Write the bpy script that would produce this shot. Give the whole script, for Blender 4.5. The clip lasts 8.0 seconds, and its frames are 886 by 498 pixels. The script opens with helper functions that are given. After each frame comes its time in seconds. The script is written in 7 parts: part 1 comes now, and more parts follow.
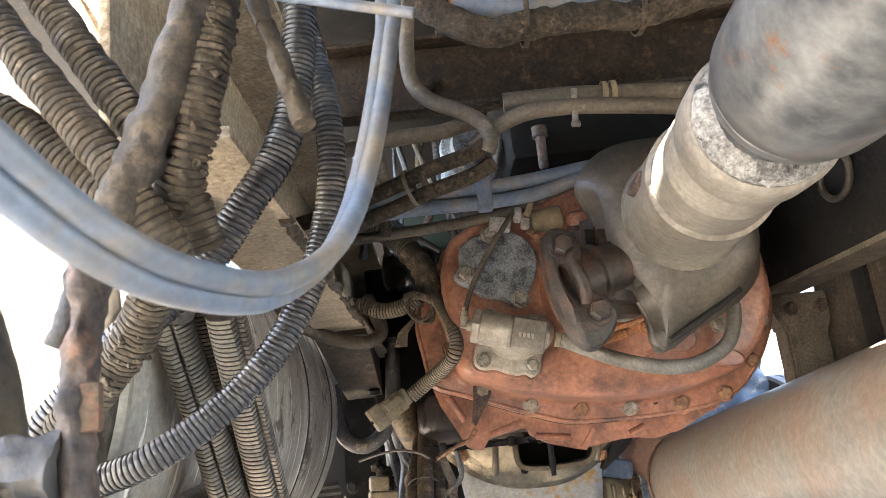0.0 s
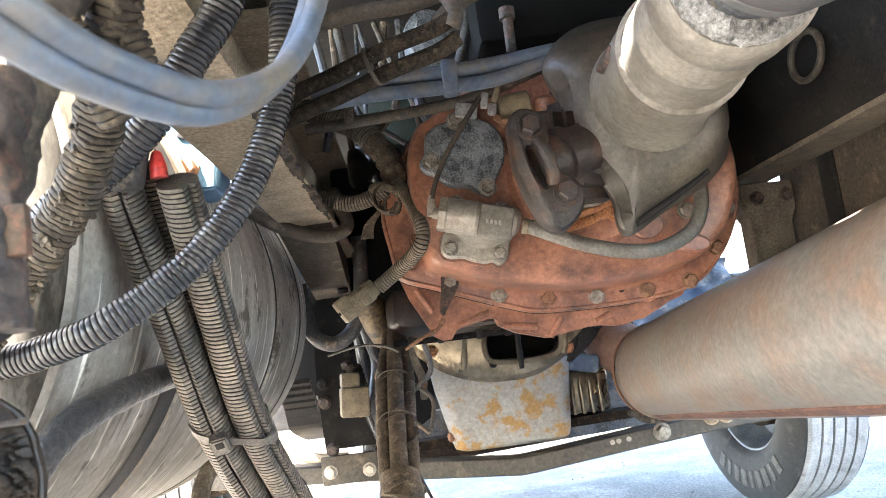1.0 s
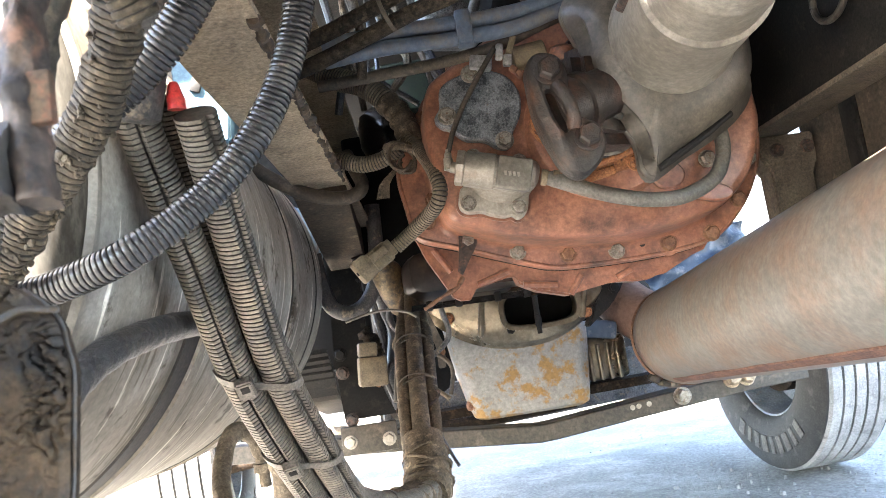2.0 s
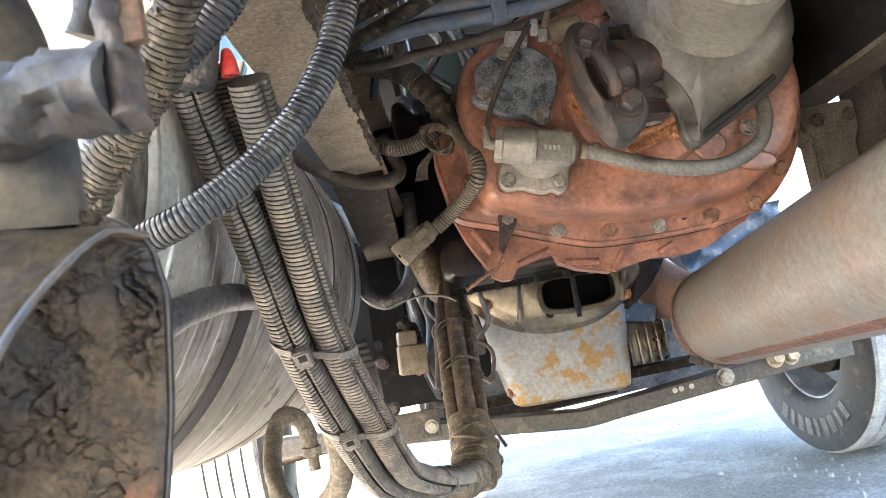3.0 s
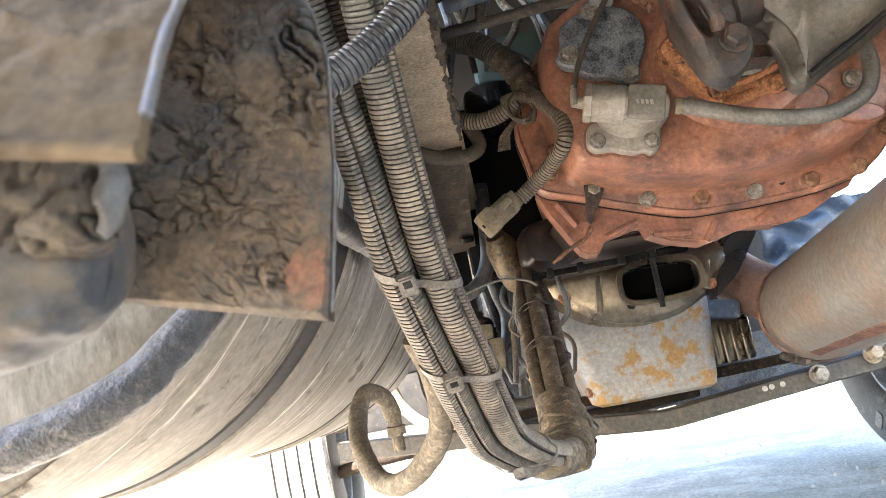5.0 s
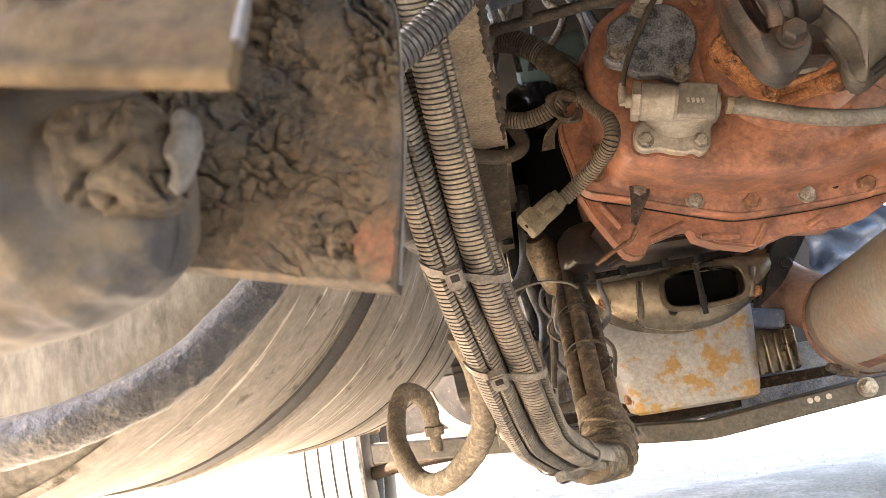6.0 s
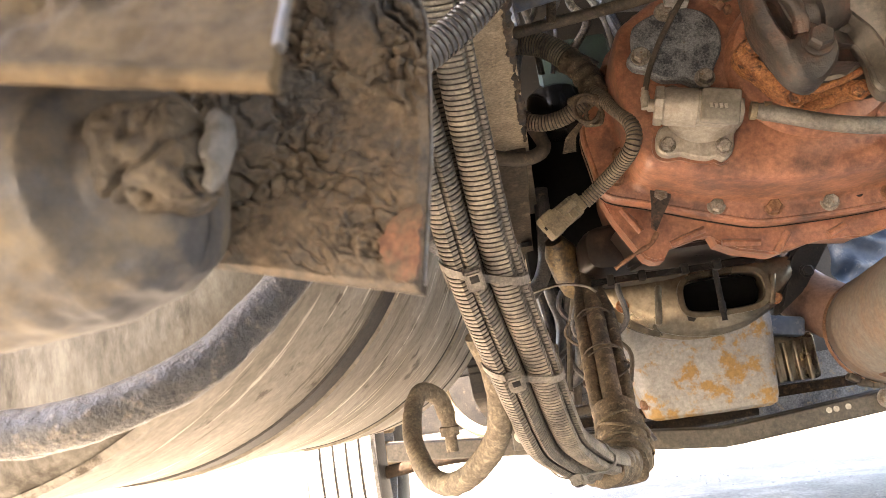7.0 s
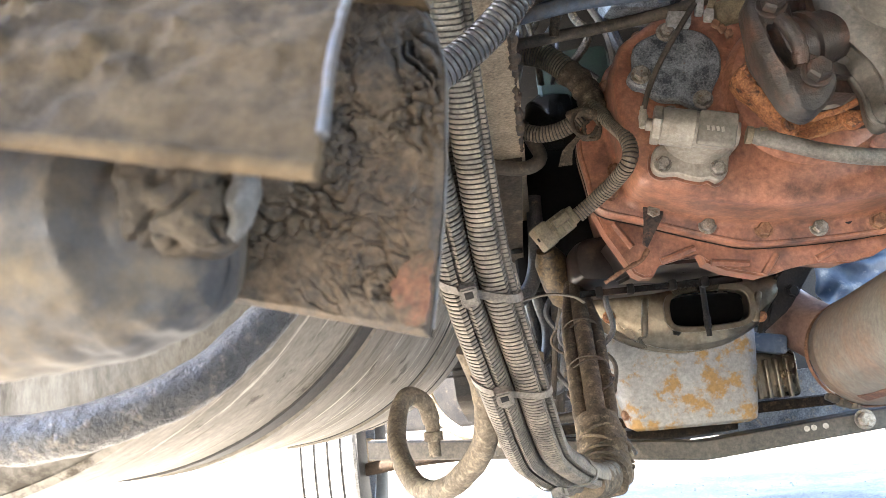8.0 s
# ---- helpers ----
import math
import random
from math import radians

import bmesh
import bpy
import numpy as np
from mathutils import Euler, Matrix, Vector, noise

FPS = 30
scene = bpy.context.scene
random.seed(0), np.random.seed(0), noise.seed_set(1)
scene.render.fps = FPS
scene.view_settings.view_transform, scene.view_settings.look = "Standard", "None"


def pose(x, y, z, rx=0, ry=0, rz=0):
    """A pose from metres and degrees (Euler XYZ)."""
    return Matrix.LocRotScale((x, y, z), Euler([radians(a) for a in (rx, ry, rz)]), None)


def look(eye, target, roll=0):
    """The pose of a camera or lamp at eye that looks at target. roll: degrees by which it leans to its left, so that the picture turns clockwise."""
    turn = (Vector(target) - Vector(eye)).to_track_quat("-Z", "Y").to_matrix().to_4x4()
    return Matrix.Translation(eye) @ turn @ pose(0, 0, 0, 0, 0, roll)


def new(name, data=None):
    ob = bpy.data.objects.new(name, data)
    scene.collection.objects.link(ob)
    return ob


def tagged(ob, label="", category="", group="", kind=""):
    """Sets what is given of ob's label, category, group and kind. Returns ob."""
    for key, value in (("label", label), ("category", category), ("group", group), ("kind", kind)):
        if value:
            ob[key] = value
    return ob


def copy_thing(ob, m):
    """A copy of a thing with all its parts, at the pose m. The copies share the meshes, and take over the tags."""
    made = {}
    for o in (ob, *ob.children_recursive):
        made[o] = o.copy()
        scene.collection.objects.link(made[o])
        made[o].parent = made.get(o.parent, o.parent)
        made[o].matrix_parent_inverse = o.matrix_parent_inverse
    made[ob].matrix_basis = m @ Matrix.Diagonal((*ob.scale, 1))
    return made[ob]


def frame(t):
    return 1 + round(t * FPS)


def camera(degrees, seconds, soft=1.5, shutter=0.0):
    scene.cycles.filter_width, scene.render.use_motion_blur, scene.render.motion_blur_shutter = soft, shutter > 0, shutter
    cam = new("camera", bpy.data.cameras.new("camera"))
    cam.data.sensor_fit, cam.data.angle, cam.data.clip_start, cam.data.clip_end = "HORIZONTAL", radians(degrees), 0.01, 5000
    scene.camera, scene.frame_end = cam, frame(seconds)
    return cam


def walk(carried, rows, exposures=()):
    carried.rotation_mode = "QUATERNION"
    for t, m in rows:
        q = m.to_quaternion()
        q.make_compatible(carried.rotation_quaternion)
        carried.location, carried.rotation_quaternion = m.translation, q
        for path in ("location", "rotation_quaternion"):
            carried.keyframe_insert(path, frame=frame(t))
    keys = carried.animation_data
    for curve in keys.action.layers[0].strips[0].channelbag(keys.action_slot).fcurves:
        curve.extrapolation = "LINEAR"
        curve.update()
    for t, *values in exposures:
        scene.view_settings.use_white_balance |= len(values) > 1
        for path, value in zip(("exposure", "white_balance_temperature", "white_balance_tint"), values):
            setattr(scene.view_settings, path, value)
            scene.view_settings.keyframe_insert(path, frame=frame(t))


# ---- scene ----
# The camera, low under a lorry's chassis, looking forward along it. The chassis runs along y.
cam = camera(60.3, 8.0, soft=0.7)
# a phone lens: the nearest things are a little out of focus
cam.data.dof.use_dof, cam.data.dof.focus_distance, cam.data.dof.aperture_fstop = True, 1.08, 19.0
PATH = [
    (0, (0.0204, 0.0, 0.6373), (0.0557, 2.2016, 1.1962), -6.5),
    (0.5, (0.025, 0.0193, 0.6134), (0.0852, 2.2561, 1.0099), -6.9),
    (1, (0.0216, 0.0295, 0.5998), (0.117, 2.28, 0.902), -7.5),
    (1.5, (0.0148, 0.0488, 0.5748), (0.1102, 2.3038, 0.8395), -8.2),
    (3, (-0.0307, 0.0579, 0.5248), (-0.0398, 2.3118, 0.8111), -10.6),
    (3.5, (-0.0386, 0.0852, 0.4998), (-0.0761, 2.3356, 0.8122), -11.3),
    (4, (-0.0625, 0.0886, 0.4839), (-0.1272, 2.3322, 0.8327), -11.6),
    (4.5, (-0.0875, 0.0977, 0.4499), (-0.184, 2.3333, 0.8418), -11.6),
    (6, (-0.1216, 0.1216, 0.4271), (-0.3522, 2.3345, 0.8895), -9.6),
    (6.5, (-0.125, 0.1204, 0.4305), (-0.3885, 2.3277, 0.8986), -9.0),
    (7, (-0.1238, 0.1181, 0.4271), (-0.4044, 2.322, 0.8986), -8.2),
    (7.5, (-0.1272, 0.1181, 0.4351), (-0.3919, 2.3277, 0.8963), -7.0),
    (8, (-0.1284, 0.1068, 0.4442), (-0.3749, 2.3197, 0.8974), -5.6),
]

walk(cam, [(t, look(eye, target, roll)) for t, eye, target, roll in PATH], exposures=[(0.0, 4.95, 6900, 13), (0.7, 4.94, 6480, 11), (4.6, 4.92, 6450, 11), (5.9, 4.83, 8050, 19), (6.5, 4.8, 8500, 21), (7.0, 4.8, 8300, 20), (7.5, 4.84, 7250, 16), (8.0, 4.91, 6500, 12)])

# ---- world and sun ----
SUN_AZIMUTH, SUN_HEIGHT = 225.0, 52.0     # degrees: compass bearing (y is north) and elevation
world = bpy.data.worlds.new("daylight")
scene.world = world
world.use_nodes = True
sky = world.node_tree.nodes.new("ShaderNodeTexSky")
sky.sky_type, sky.sun_disc = "NISHITA", False
sky.ozone_density, sky.dust_density = 1.8, 1.2
sky.sun_elevation, sky.sun_rotation = radians(SUN_HEIGHT), radians(SUN_AZIMUTH)
backdrop = world.node_tree.nodes["Background"]
backdrop.inputs["Strength"].default_value = 0.1
world.node_tree.links.new(sky.outputs["Color"], backdrop.inputs["Color"])
sun_data = bpy.data.lights.new("sun", "SUN")
sun_data.energy, sun_data.angle, sun_data.color = 5.0, radians(0.5), (1.0, 0.94, 0.86)
sun = new("sun", sun_data)
toward = Vector((math.sin(radians(SUN_AZIMUTH)) * math.cos(radians(SUN_HEIGHT)), math.cos(radians(SUN_AZIMUTH)) * math.cos(radians(SUN_HEIGHT)), math.sin(radians(SUN_HEIGHT))))
sun.matrix_world = look(toward * 30, (0, 0, 0))

# ---- materials ----
def surface(name, base, second, third=None, rough=0.6, metal=0.0, grain=220.0, patch=14.0, bump=0.3, spread=0.5, stretch=(1, 1, 1), third_at=0.62, size=0.0015, soft=0.12, speck=0.5):
    """A worn surface: a base colour with a finer second colour in its grain and patches of a third, all by noise at real-world size."""
    m = bpy.data.materials.new(name)
    m.use_nodes = True
    t = m.node_tree
    N, L = t.nodes.new, t.links.new
    b = t.nodes["Principled BSDF"]
    co = N("ShaderNodeTexCoord")
    mp = N("ShaderNodeMapping")
    mp.inputs["Scale"].default_value = stretch
    L(co.outputs["Object"], mp.inputs["Vector"])
    fine = N("ShaderNodeTexNoise")
    fine.inputs["Scale"].default_value, fine.inputs["Detail"].default_value, fine.inputs["Roughness"].default_value = grain, 5, 0.65
    coarse = N("ShaderNodeTexNoise")
    coarse.inputs["Scale"].default_value, coarse.inputs["Detail"].default_value, coarse.inputs["Roughness"].default_value = patch, 8, 0.62
    for n in (fine, coarse):
        L(mp.outputs["Vector"], n.inputs["Vector"])
    both = N("ShaderNodeMath")
    both.operation = "MULTIPLY_ADD"
    both.inputs[1].default_value = 0.45
    L(fine.outputs["Fac"], both.inputs[0])
    half = N("ShaderNodeMath")
    half.operation = "MULTIPLY"
    half.inputs[1].default_value = 0.55
    L(coarse.outputs["Fac"], half.inputs[0])
    L(half.outputs[0], both.inputs[2])
    ramp = N("ShaderNodeValToRGB")
    ramp.color_ramp.elements[0].position, ramp.color_ramp.elements[1].position = 0.5 - spread * 0.15, 0.5 + spread * 0.15
    ramp.color_ramp.elements[0].color, ramp.color_ramp.elements[1].color = (*base, 1), (*second, 1)
    L(both.outputs[0], ramp.inputs["Fac"])
    colour = ramp.outputs["Color"]
    if third:
        spots = N("ShaderNodeTexNoise")
        spots.inputs["Scale"].default_value, spots.inputs["Detail"].default_value, spots.inputs["Roughness"].default_value = patch * 1.7, 10, 0.7
        shift = N("ShaderNodeMapping")
        shift.inputs["Location"].default_value = (3.7, 1.9, 5.3)
        L(mp.outputs["Vector"], shift.inputs["Vector"])
        L(shift.outputs["Vector"], spots.inputs["Vector"])
        edge = N("ShaderNodeMapRange")
        edge.inputs["From Min"].default_value, edge.inputs["From Max"].default_value = third_at - soft / 2, third_at + soft / 2
        L(spots.outputs["Fac"], edge.inputs["Value"])
        mix = N("ShaderNodeMix")
        mix.data_type = "RGBA"
        L(edge.outputs["Result"], mix.inputs["Factor"])
        L(colour, mix.inputs["A"])
        mix.inputs["B"].default_value = (*third, 1)
        colour = mix.outputs["Result"]
    if speck:
        grit = N("ShaderNodeTexNoise")
        grit.inputs["Scale"].default_value, grit.inputs["Detail"].default_value, grit.inputs["Roughness"].default_value = grain * 1.3, 4, 0.75
        L(mp.outputs["Vector"], grit.inputs["Vector"])
        dots = N("ShaderNodeValToRGB")
        dots.color_ramp.elements[0].position, dots.color_ramp.elements[0].color = 0.36, (0.3, 0.29, 0.28, 1)
        dots.color_ramp.elements[1].position, dots.color_ramp.elements[1].color = 0.66, (1.5, 1.48, 1.44, 1)
        L(grit.outputs["Fac"], dots.inputs["Fac"])
        worn = N("ShaderNodeMix")
        worn.data_type, worn.blend_type = "RGBA", "MULTIPLY"
        worn.inputs["Factor"].default_value = speck
        L(colour, worn.inputs["A"])
        L(dots.outputs["Color"], worn.inputs["B"])
        colour = worn.outputs["Result"]
    L(colour, b.inputs["Base Color"])
    gloss = N("ShaderNodeMapRange")
    gloss.inputs["To Min"].default_value, gloss.inputs["To Max"].default_value = max(0.05, rough - 0.16), min(1.0, rough + 0.16)
    L(coarse.outputs["Fac"], gloss.inputs["Value"])
    L(gloss.outputs["Result"], b.inputs["Roughness"])
    b.inputs["Metallic"].default_value = metal
    if bump:
        bp = N("ShaderNodeBump")
        bp.inputs["Strength"].default_value, bp.inputs["Distance"].default_value = bump, size
        L(both.outputs[0], bp.inputs["Height"])
        L(bp.outputs["Normal"], b.inputs["Normal"])
    return m


PRIMER = surface("red_primer", (0.22, 0.09, 0.056), (0.49, 0.225, 0.138), (0.085, 0.047, 0.036), 0.38, 0, 110, 8, 0.45, 0.9, third_at=0.56, soft=0.25, speck=0.28)
PRIMER_DARK = surface("grimy_primer", (0.078, 0.0364, 0.026), (0.26, 0.111, 0.065), (0.065, 0.0455, 0.0455), 0.42, 0, 160, 12, 0.35, 0.6)
DARK_CASE = surface("oily_dark_casting", (0.008, 0.0055, 0.0045), (0.03, 0.02, 0.016), (0.05, 0.033, 0.024), 0.33, 0.0, 90, 9, 0.2, 0.8, third_at=0.62, speck=0.15)
OCHRE = surface("flaked_ochre_casting", (0.05, 0.032, 0.014), (0.16, 0.11, 0.05), (0.02, 0.015, 0.011), 0.5, 0.1, 140, 24, 0.4, 0.6, third_at=0.55)
GRIME = surface("dusty_grime", (0.009, 0.0075, 0.007), (0.042, 0.034, 0.028), (0.09, 0.046, 0.03), 0.45, 0, 110, 16, 0.9, 0.8, third_at=0.57, soft=0.2, speck=0.35, size=0.004)
MUD_DARK = surface("dark_mud", (0.012, 0.0095, 0.007), (0.06, 0.045, 0.031), (0.11, 0.083, 0.055), 0.8, 0, 160, 50, 1.0, 0.6, size=0.005, speck=0.6)
RUST_DARK = surface("dark_rust", (0.03, 0.025, 0.024), (0.095, 0.07, 0.056), (0.17, 0.095, 0.066), 0.7, 0.05, 140, 40, 0.8, size=0.003, third_at=0.58, speck=0.3)
CAST = surface("grey_casting", (0.0575, 0.0644, 0.0736), (0.287, 0.305, 0.322), (0.253, 0.184, 0.115), 0.5, 0.4, 330, 45, 0.7, 0.6, third_at=0.68)
ALLOY = surface("dusty_alloy", (0.275, 0.242, 0.196), (0.462, 0.418, 0.352), (0.22, 0.165, 0.11), 0.36, 0.3, 120, 9, 0.25, 0.9, third_at=0.62, soft=0.2, speck=0.3)
BELL = surface("bell_alloy", (0.15, 0.122, 0.085), (0.338, 0.288, 0.213), (0.106, 0.0688, 0.04), 0.3, 0.85, 50, 6, 0.15, 1.0, third_at=0.6, soft=0.3, speck=0.25)
YOKE = surface("dusty_yoke_steel", (0.16, 0.142, 0.114), (0.3, 0.275, 0.232), (0.1, 0.085, 0.068), 0.5, 0.1, 100, 8, 0.25, 1.0, third_at=0.62, soft=0.3, speck=0.32)
YOKE_DARK = surface("grimy_yoke_steel", (0.024, 0.021, 0.017), (0.085, 0.073, 0.057), (0.135, 0.115, 0.088), 0.45, 0.1, 130, 7, 0.6, 1.0, third_at=0.6, soft=0.3, speck=0.4, size=0.002)
SHAFT = surface("shaft_paint", (0.0413, 0.0435, 0.045), (0.143, 0.143, 0.14), (0.15, 0.075, 0.0375), 0.36, 0.15, 45, 13, 0.35, 0.8, third_at=0.645, soft=0.06, speck=0.12)
GREASE = surface("caked_grease", (0.1, 0.098, 0.092), (0.4, 0.392, 0.37), (0.015, 0.015, 0.015), 0.5, 0, 200, 30, 1.0, 0.6, third_at=0.6, soft=0.08, size=0.006, speck=0.5)
FRAME = surface("dusty_frame_paint", (0.26, 0.209, 0.148), (0.58, 0.47, 0.335), (0.37, 0.294, 0.207), 0.9, 0, 150, 14, 1.0, 0.8, size=0.007, third_at=0.58, soft=0.3, speck=0.5)
RIGHT_FLANGE = surface("darker_dusted_frame_paint", (0.06, 0.05, 0.038), (0.2, 0.165, 0.122), (0.13, 0.105, 0.075), 0.75, 0, 210, 16, 0.6, 0.6, size=0.004, third_at=0.58, soft=0.3, speck=0.4)
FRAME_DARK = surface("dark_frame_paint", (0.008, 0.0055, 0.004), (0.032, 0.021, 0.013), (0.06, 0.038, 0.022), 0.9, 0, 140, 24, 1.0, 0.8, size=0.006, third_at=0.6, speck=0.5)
AXLE = surface("grimy_axle_steel", (0.035, 0.029, 0.022), (0.1, 0.083, 0.062), (0.15, 0.12, 0.085), 0.55, 0.1, 100, 9, 0.3, 0.8, third_at=0.62, speck=0.35)
# mud on the box; on the rail's lower plate it paints shade
BOX_MUD_SHADE = surface("mud_and_shade_brown", (0.0308, 0.0238, 0.0168), (0.105, 0.0812, 0.056), (0.182, 0.14, 0.0952), 0.85, 0, 120, 14, 0.8, 0.8, third_at=0.62, size=0.004, speck=0.4)
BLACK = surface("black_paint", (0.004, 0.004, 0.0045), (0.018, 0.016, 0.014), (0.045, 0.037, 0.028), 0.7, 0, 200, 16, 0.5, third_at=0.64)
TANK = surface("pale_worn_tank_metal", (0.32, 0.304, 0.276), (0.49, 0.47, 0.432), (0.13, 0.112, 0.088), 0.6, 0.0, 90, 6, 0.15, 1.0, third_at=0.6, soft=0.05, speck=0.3)


def streaked_round(m, cx, cz):
    """Makes a surface's colour run in long streaks round an axis along y through (cx, cz), as road dirt does on a tank."""
    t = m.node_tree
    N, L = t.nodes.new, t.links.new
    co = N("ShaderNodeTexCoord")
    sep = N("ShaderNodeSeparateXYZ")
    L(co.outputs["Object"], sep.inputs[0])
    dx, dz = N("ShaderNodeMath"), N("ShaderNodeMath")
    dx.operation = dz.operation = "SUBTRACT"
    dx.inputs[1].default_value, dz.inputs[1].default_value = cx, cz
    L(sep.outputs["X"], dx.inputs[0])
    L(sep.outputs["Z"], dz.inputs[0])
    turn, far = N("ShaderNodeMath"), N("ShaderNodeVectorMath")
    turn.operation, far.operation = "ARCTAN2", "LENGTH"
    L(dx.outputs[0], turn.inputs[0])
    L(dz.outputs[0], turn.inputs[1])
    flat = N("ShaderNodeCombineXYZ")
    L(dx.outputs[0], flat.inputs[0])
    L(dz.outputs[0], flat.inputs[1])
    L(flat.outputs[0], far.inputs[0])
    b = t.nodes["Principled BSDF"]
    # broad soft dirt bands, then a few narrow pale scrapes and dark runs
    for scale, low, high, dark, light, slack in ((9, 0.36, 0.64, (0.66, 0.63, 0.58), (1.3, 1.3, 1.3), 0.05), (60, 0.6, 0.64, (1, 1, 1), (2.4, 2.45, 2.5), 0.03), (44, 0.61, 0.66, (1, 1, 1), (0.5, 0.47, 0.43), 0.04)):
        slow = N("ShaderNodeMath")
        slow.operation = "MULTIPLY"
        slow.inputs[1].default_value = slack
        L(turn.outputs[0], slow.inputs[0])
        join = N("ShaderNodeCombineXYZ")
        L(slow.outputs[0], join.inputs[0])
        L(sep.outputs["Y"], join.inputs[1])
        L(far.outputs["Value"], join.inputs[2])
        streak = N("ShaderNodeTexNoise")
        streak.inputs["Scale"].default_value, streak.inputs["Detail"].default_value, streak.inputs["Roughness"].default_value = scale, 4, 0.6
        L(join.outputs[0], streak.inputs["Vector"])
        ramp = N("ShaderNodeValToRGB")
        e = ramp.color_ramp.elements
        e[0].position, e[0].color = low, (*dark, 1)
        e[1].position, e[1].color = high, (*light, 1)
        L(streak.outputs["Fac"], ramp.inputs["Fac"])
        was = b.inputs["Base Color"].links[0].from_socket
        mix = N("ShaderNodeMix")
        mix.data_type, mix.blend_type = "RGBA", "MULTIPLY"
        mix.inputs["Factor"].default_value = 0.9
        L(was, mix.inputs["A"])
        L(ramp.outputs["Color"], mix.inputs["B"])
        L(mix.outputs["Result"], b.inputs["Base Color"])
    # ragged tan film of road dust thrown up; colour also dims the bright underside
    ragged = N("ShaderNodeTexNoise")
    ragged.inputs["Scale"].default_value, ragged.inputs["Detail"].default_value = 7, 8
    L(co.outputs["Object"], ragged.inputs["Vector"])
    rise = N("ShaderNodeMath")
    rise.operation = "MULTIPLY_ADD"
    rise.inputs[1].default_value = 1.1
    L(ragged.outputs["Fac"], rise.inputs[0])
    L(turn.outputs[0], rise.inputs[2])
    film = N("ShaderNodeMapRange")
    film.inputs["From Min"].default_value, film.inputs["From Max"].default_value = 2.35, 2.75
    film.inputs["To Max"].default_value = 0.8
    L(rise.outputs[0], film.inputs["Value"])
    was = b.inputs["Base Color"].links[0].from_socket
    dust = N("ShaderNodeMix")
    dust.data_type, dust.blend_type = "RGBA", "MULTIPLY"
    dust.inputs["B"].default_value = (0.33, 0.3, 0.258, 1)
    L(film.outputs["Result"], dust.inputs["Factor"])
    L(was, dust.inputs["A"])
    L(dust.outputs["Result"], b.inputs["Base Color"])


streaked_round(TANK, -0.585, 0.75)
TANK_END = surface("drip_stained_tank_end", (0.0865, 0.0774, 0.0629), (0.152, 0.14, 0.119), (0.0431, 0.0365, 0.0274), 0.7, 0.0, 130, 15, 0.15, 1.0, (1, 1, 0.3), third_at=0.58, soft=0.14, speck=0.35)
HANGER = surface("blackened_hanger_steel", (0.002, 0.002, 0.002), (0.009, 0.008, 0.007), (0.024, 0.02, 0.015), 0.7, 0, 180, 18, 0.5, third_at=0.62)
STRAP = surface("rubber_strap", (0.012, 0.011, 0.01), (0.04, 0.035, 0.029), None, 0.7, 0, 200, 14, 0.3, speck=0.3)
MUFFLER = surface("scorched_silencer_steel", (0.15, 0.137, 0.117), (0.225, 0.204, 0.174), (0.21, 0.137, 0.095), 0.42, 0.05, 60, 4.0, 0.1, 1.0, third_at=0.53, soft=0.22, speck=0.32)
RUST = surface("brown_rust", (0.14, 0.066, 0.036), (0.29, 0.155, 0.088), (0.09, 0.048, 0.03), 0.75, 0.05, 160, 20, 0.5, speck=0.25)
PIPE_RUST = surface("pink_brown_scorched_pipe", (0.17, 0.095, 0.068), (0.3, 0.185, 0.135), (0.12, 0.07, 0.05), 0.55, 0.1, 90, 8, 0.2, 0.9, speck=0.15)
SEAM = surface("brown_weld_scale", (0.08, 0.035, 0.022), (0.2, 0.1, 0.065), (0.05, 0.03, 0.025), 0.75, 0, 200, 30, 0.7)
RUST_BRIGHT = surface("orange_rust", (0.286, 0.11, 0.0495), (0.55, 0.253, 0.11), (0.088, 0.0495, 0.033), 0.75, 0, 200, 40, 0.7, third_at=0.57)
SUMP = surface("flaking_pan_paint", (0.23, 0.222, 0.207), (0.34, 0.33, 0.308), (0.31, 0.18, 0.058), 0.5, 0.05, 80, 8.5, 0.2, 0.8, third_at=0.53, soft=0.07, speck=0.3)
CONDUIT = surface("black_ribbed_plastic", (0.0182, 0.0182, 0.0195), (0.0585, 0.0585, 0.0611), (0.208, 0.192, 0.169), 0.25, 0, 200, 16, 0.12, 0.8, third_at=0.62, soft=0.2, speck=0.15)
CONDUIT_DUST = surface("dusty_ribbed_plastic", (0.062, 0.057, 0.05), (0.145, 0.131, 0.111), (0.24, 0.207, 0.162), 0.55, 0, 160, 14, 0.35, 0.9, third_at=0.56, soft=0.25, speck=0.45)
GROOVE_SHADE = surface("conduit_groove_shade", (0.03, 0.027, 0.024), (0.085, 0.076, 0.064), None, 0.6, 0, 200, 20, 0.1, speck=0.2)
CONDUIT_MUD = surface("muddy_ribbed_plastic", (0.028, 0.022, 0.015), (0.098, 0.077, 0.052), (0.175, 0.138, 0.094), 0.85, 0, 140, 40, 1.0, 0.9, size=0.004, third_at=0.6, speck=0.45)
LEAD = surface("dusty_ribbed_lead", (0.12, 0.0984, 0.072), (0.252, 0.206, 0.15), (0.348, 0.288, 0.214), 0.75, 0, 160, 22, 0.25, 0.8, third_at=0.6, speck=0.4)
RUBBER = surface("black_rubber_hose", (0.028, 0.028, 0.0294), (0.105, 0.101, 0.098), (0.28, 0.224, 0.154), 0.45, 0, 280, 22, 0.5, 0.6)
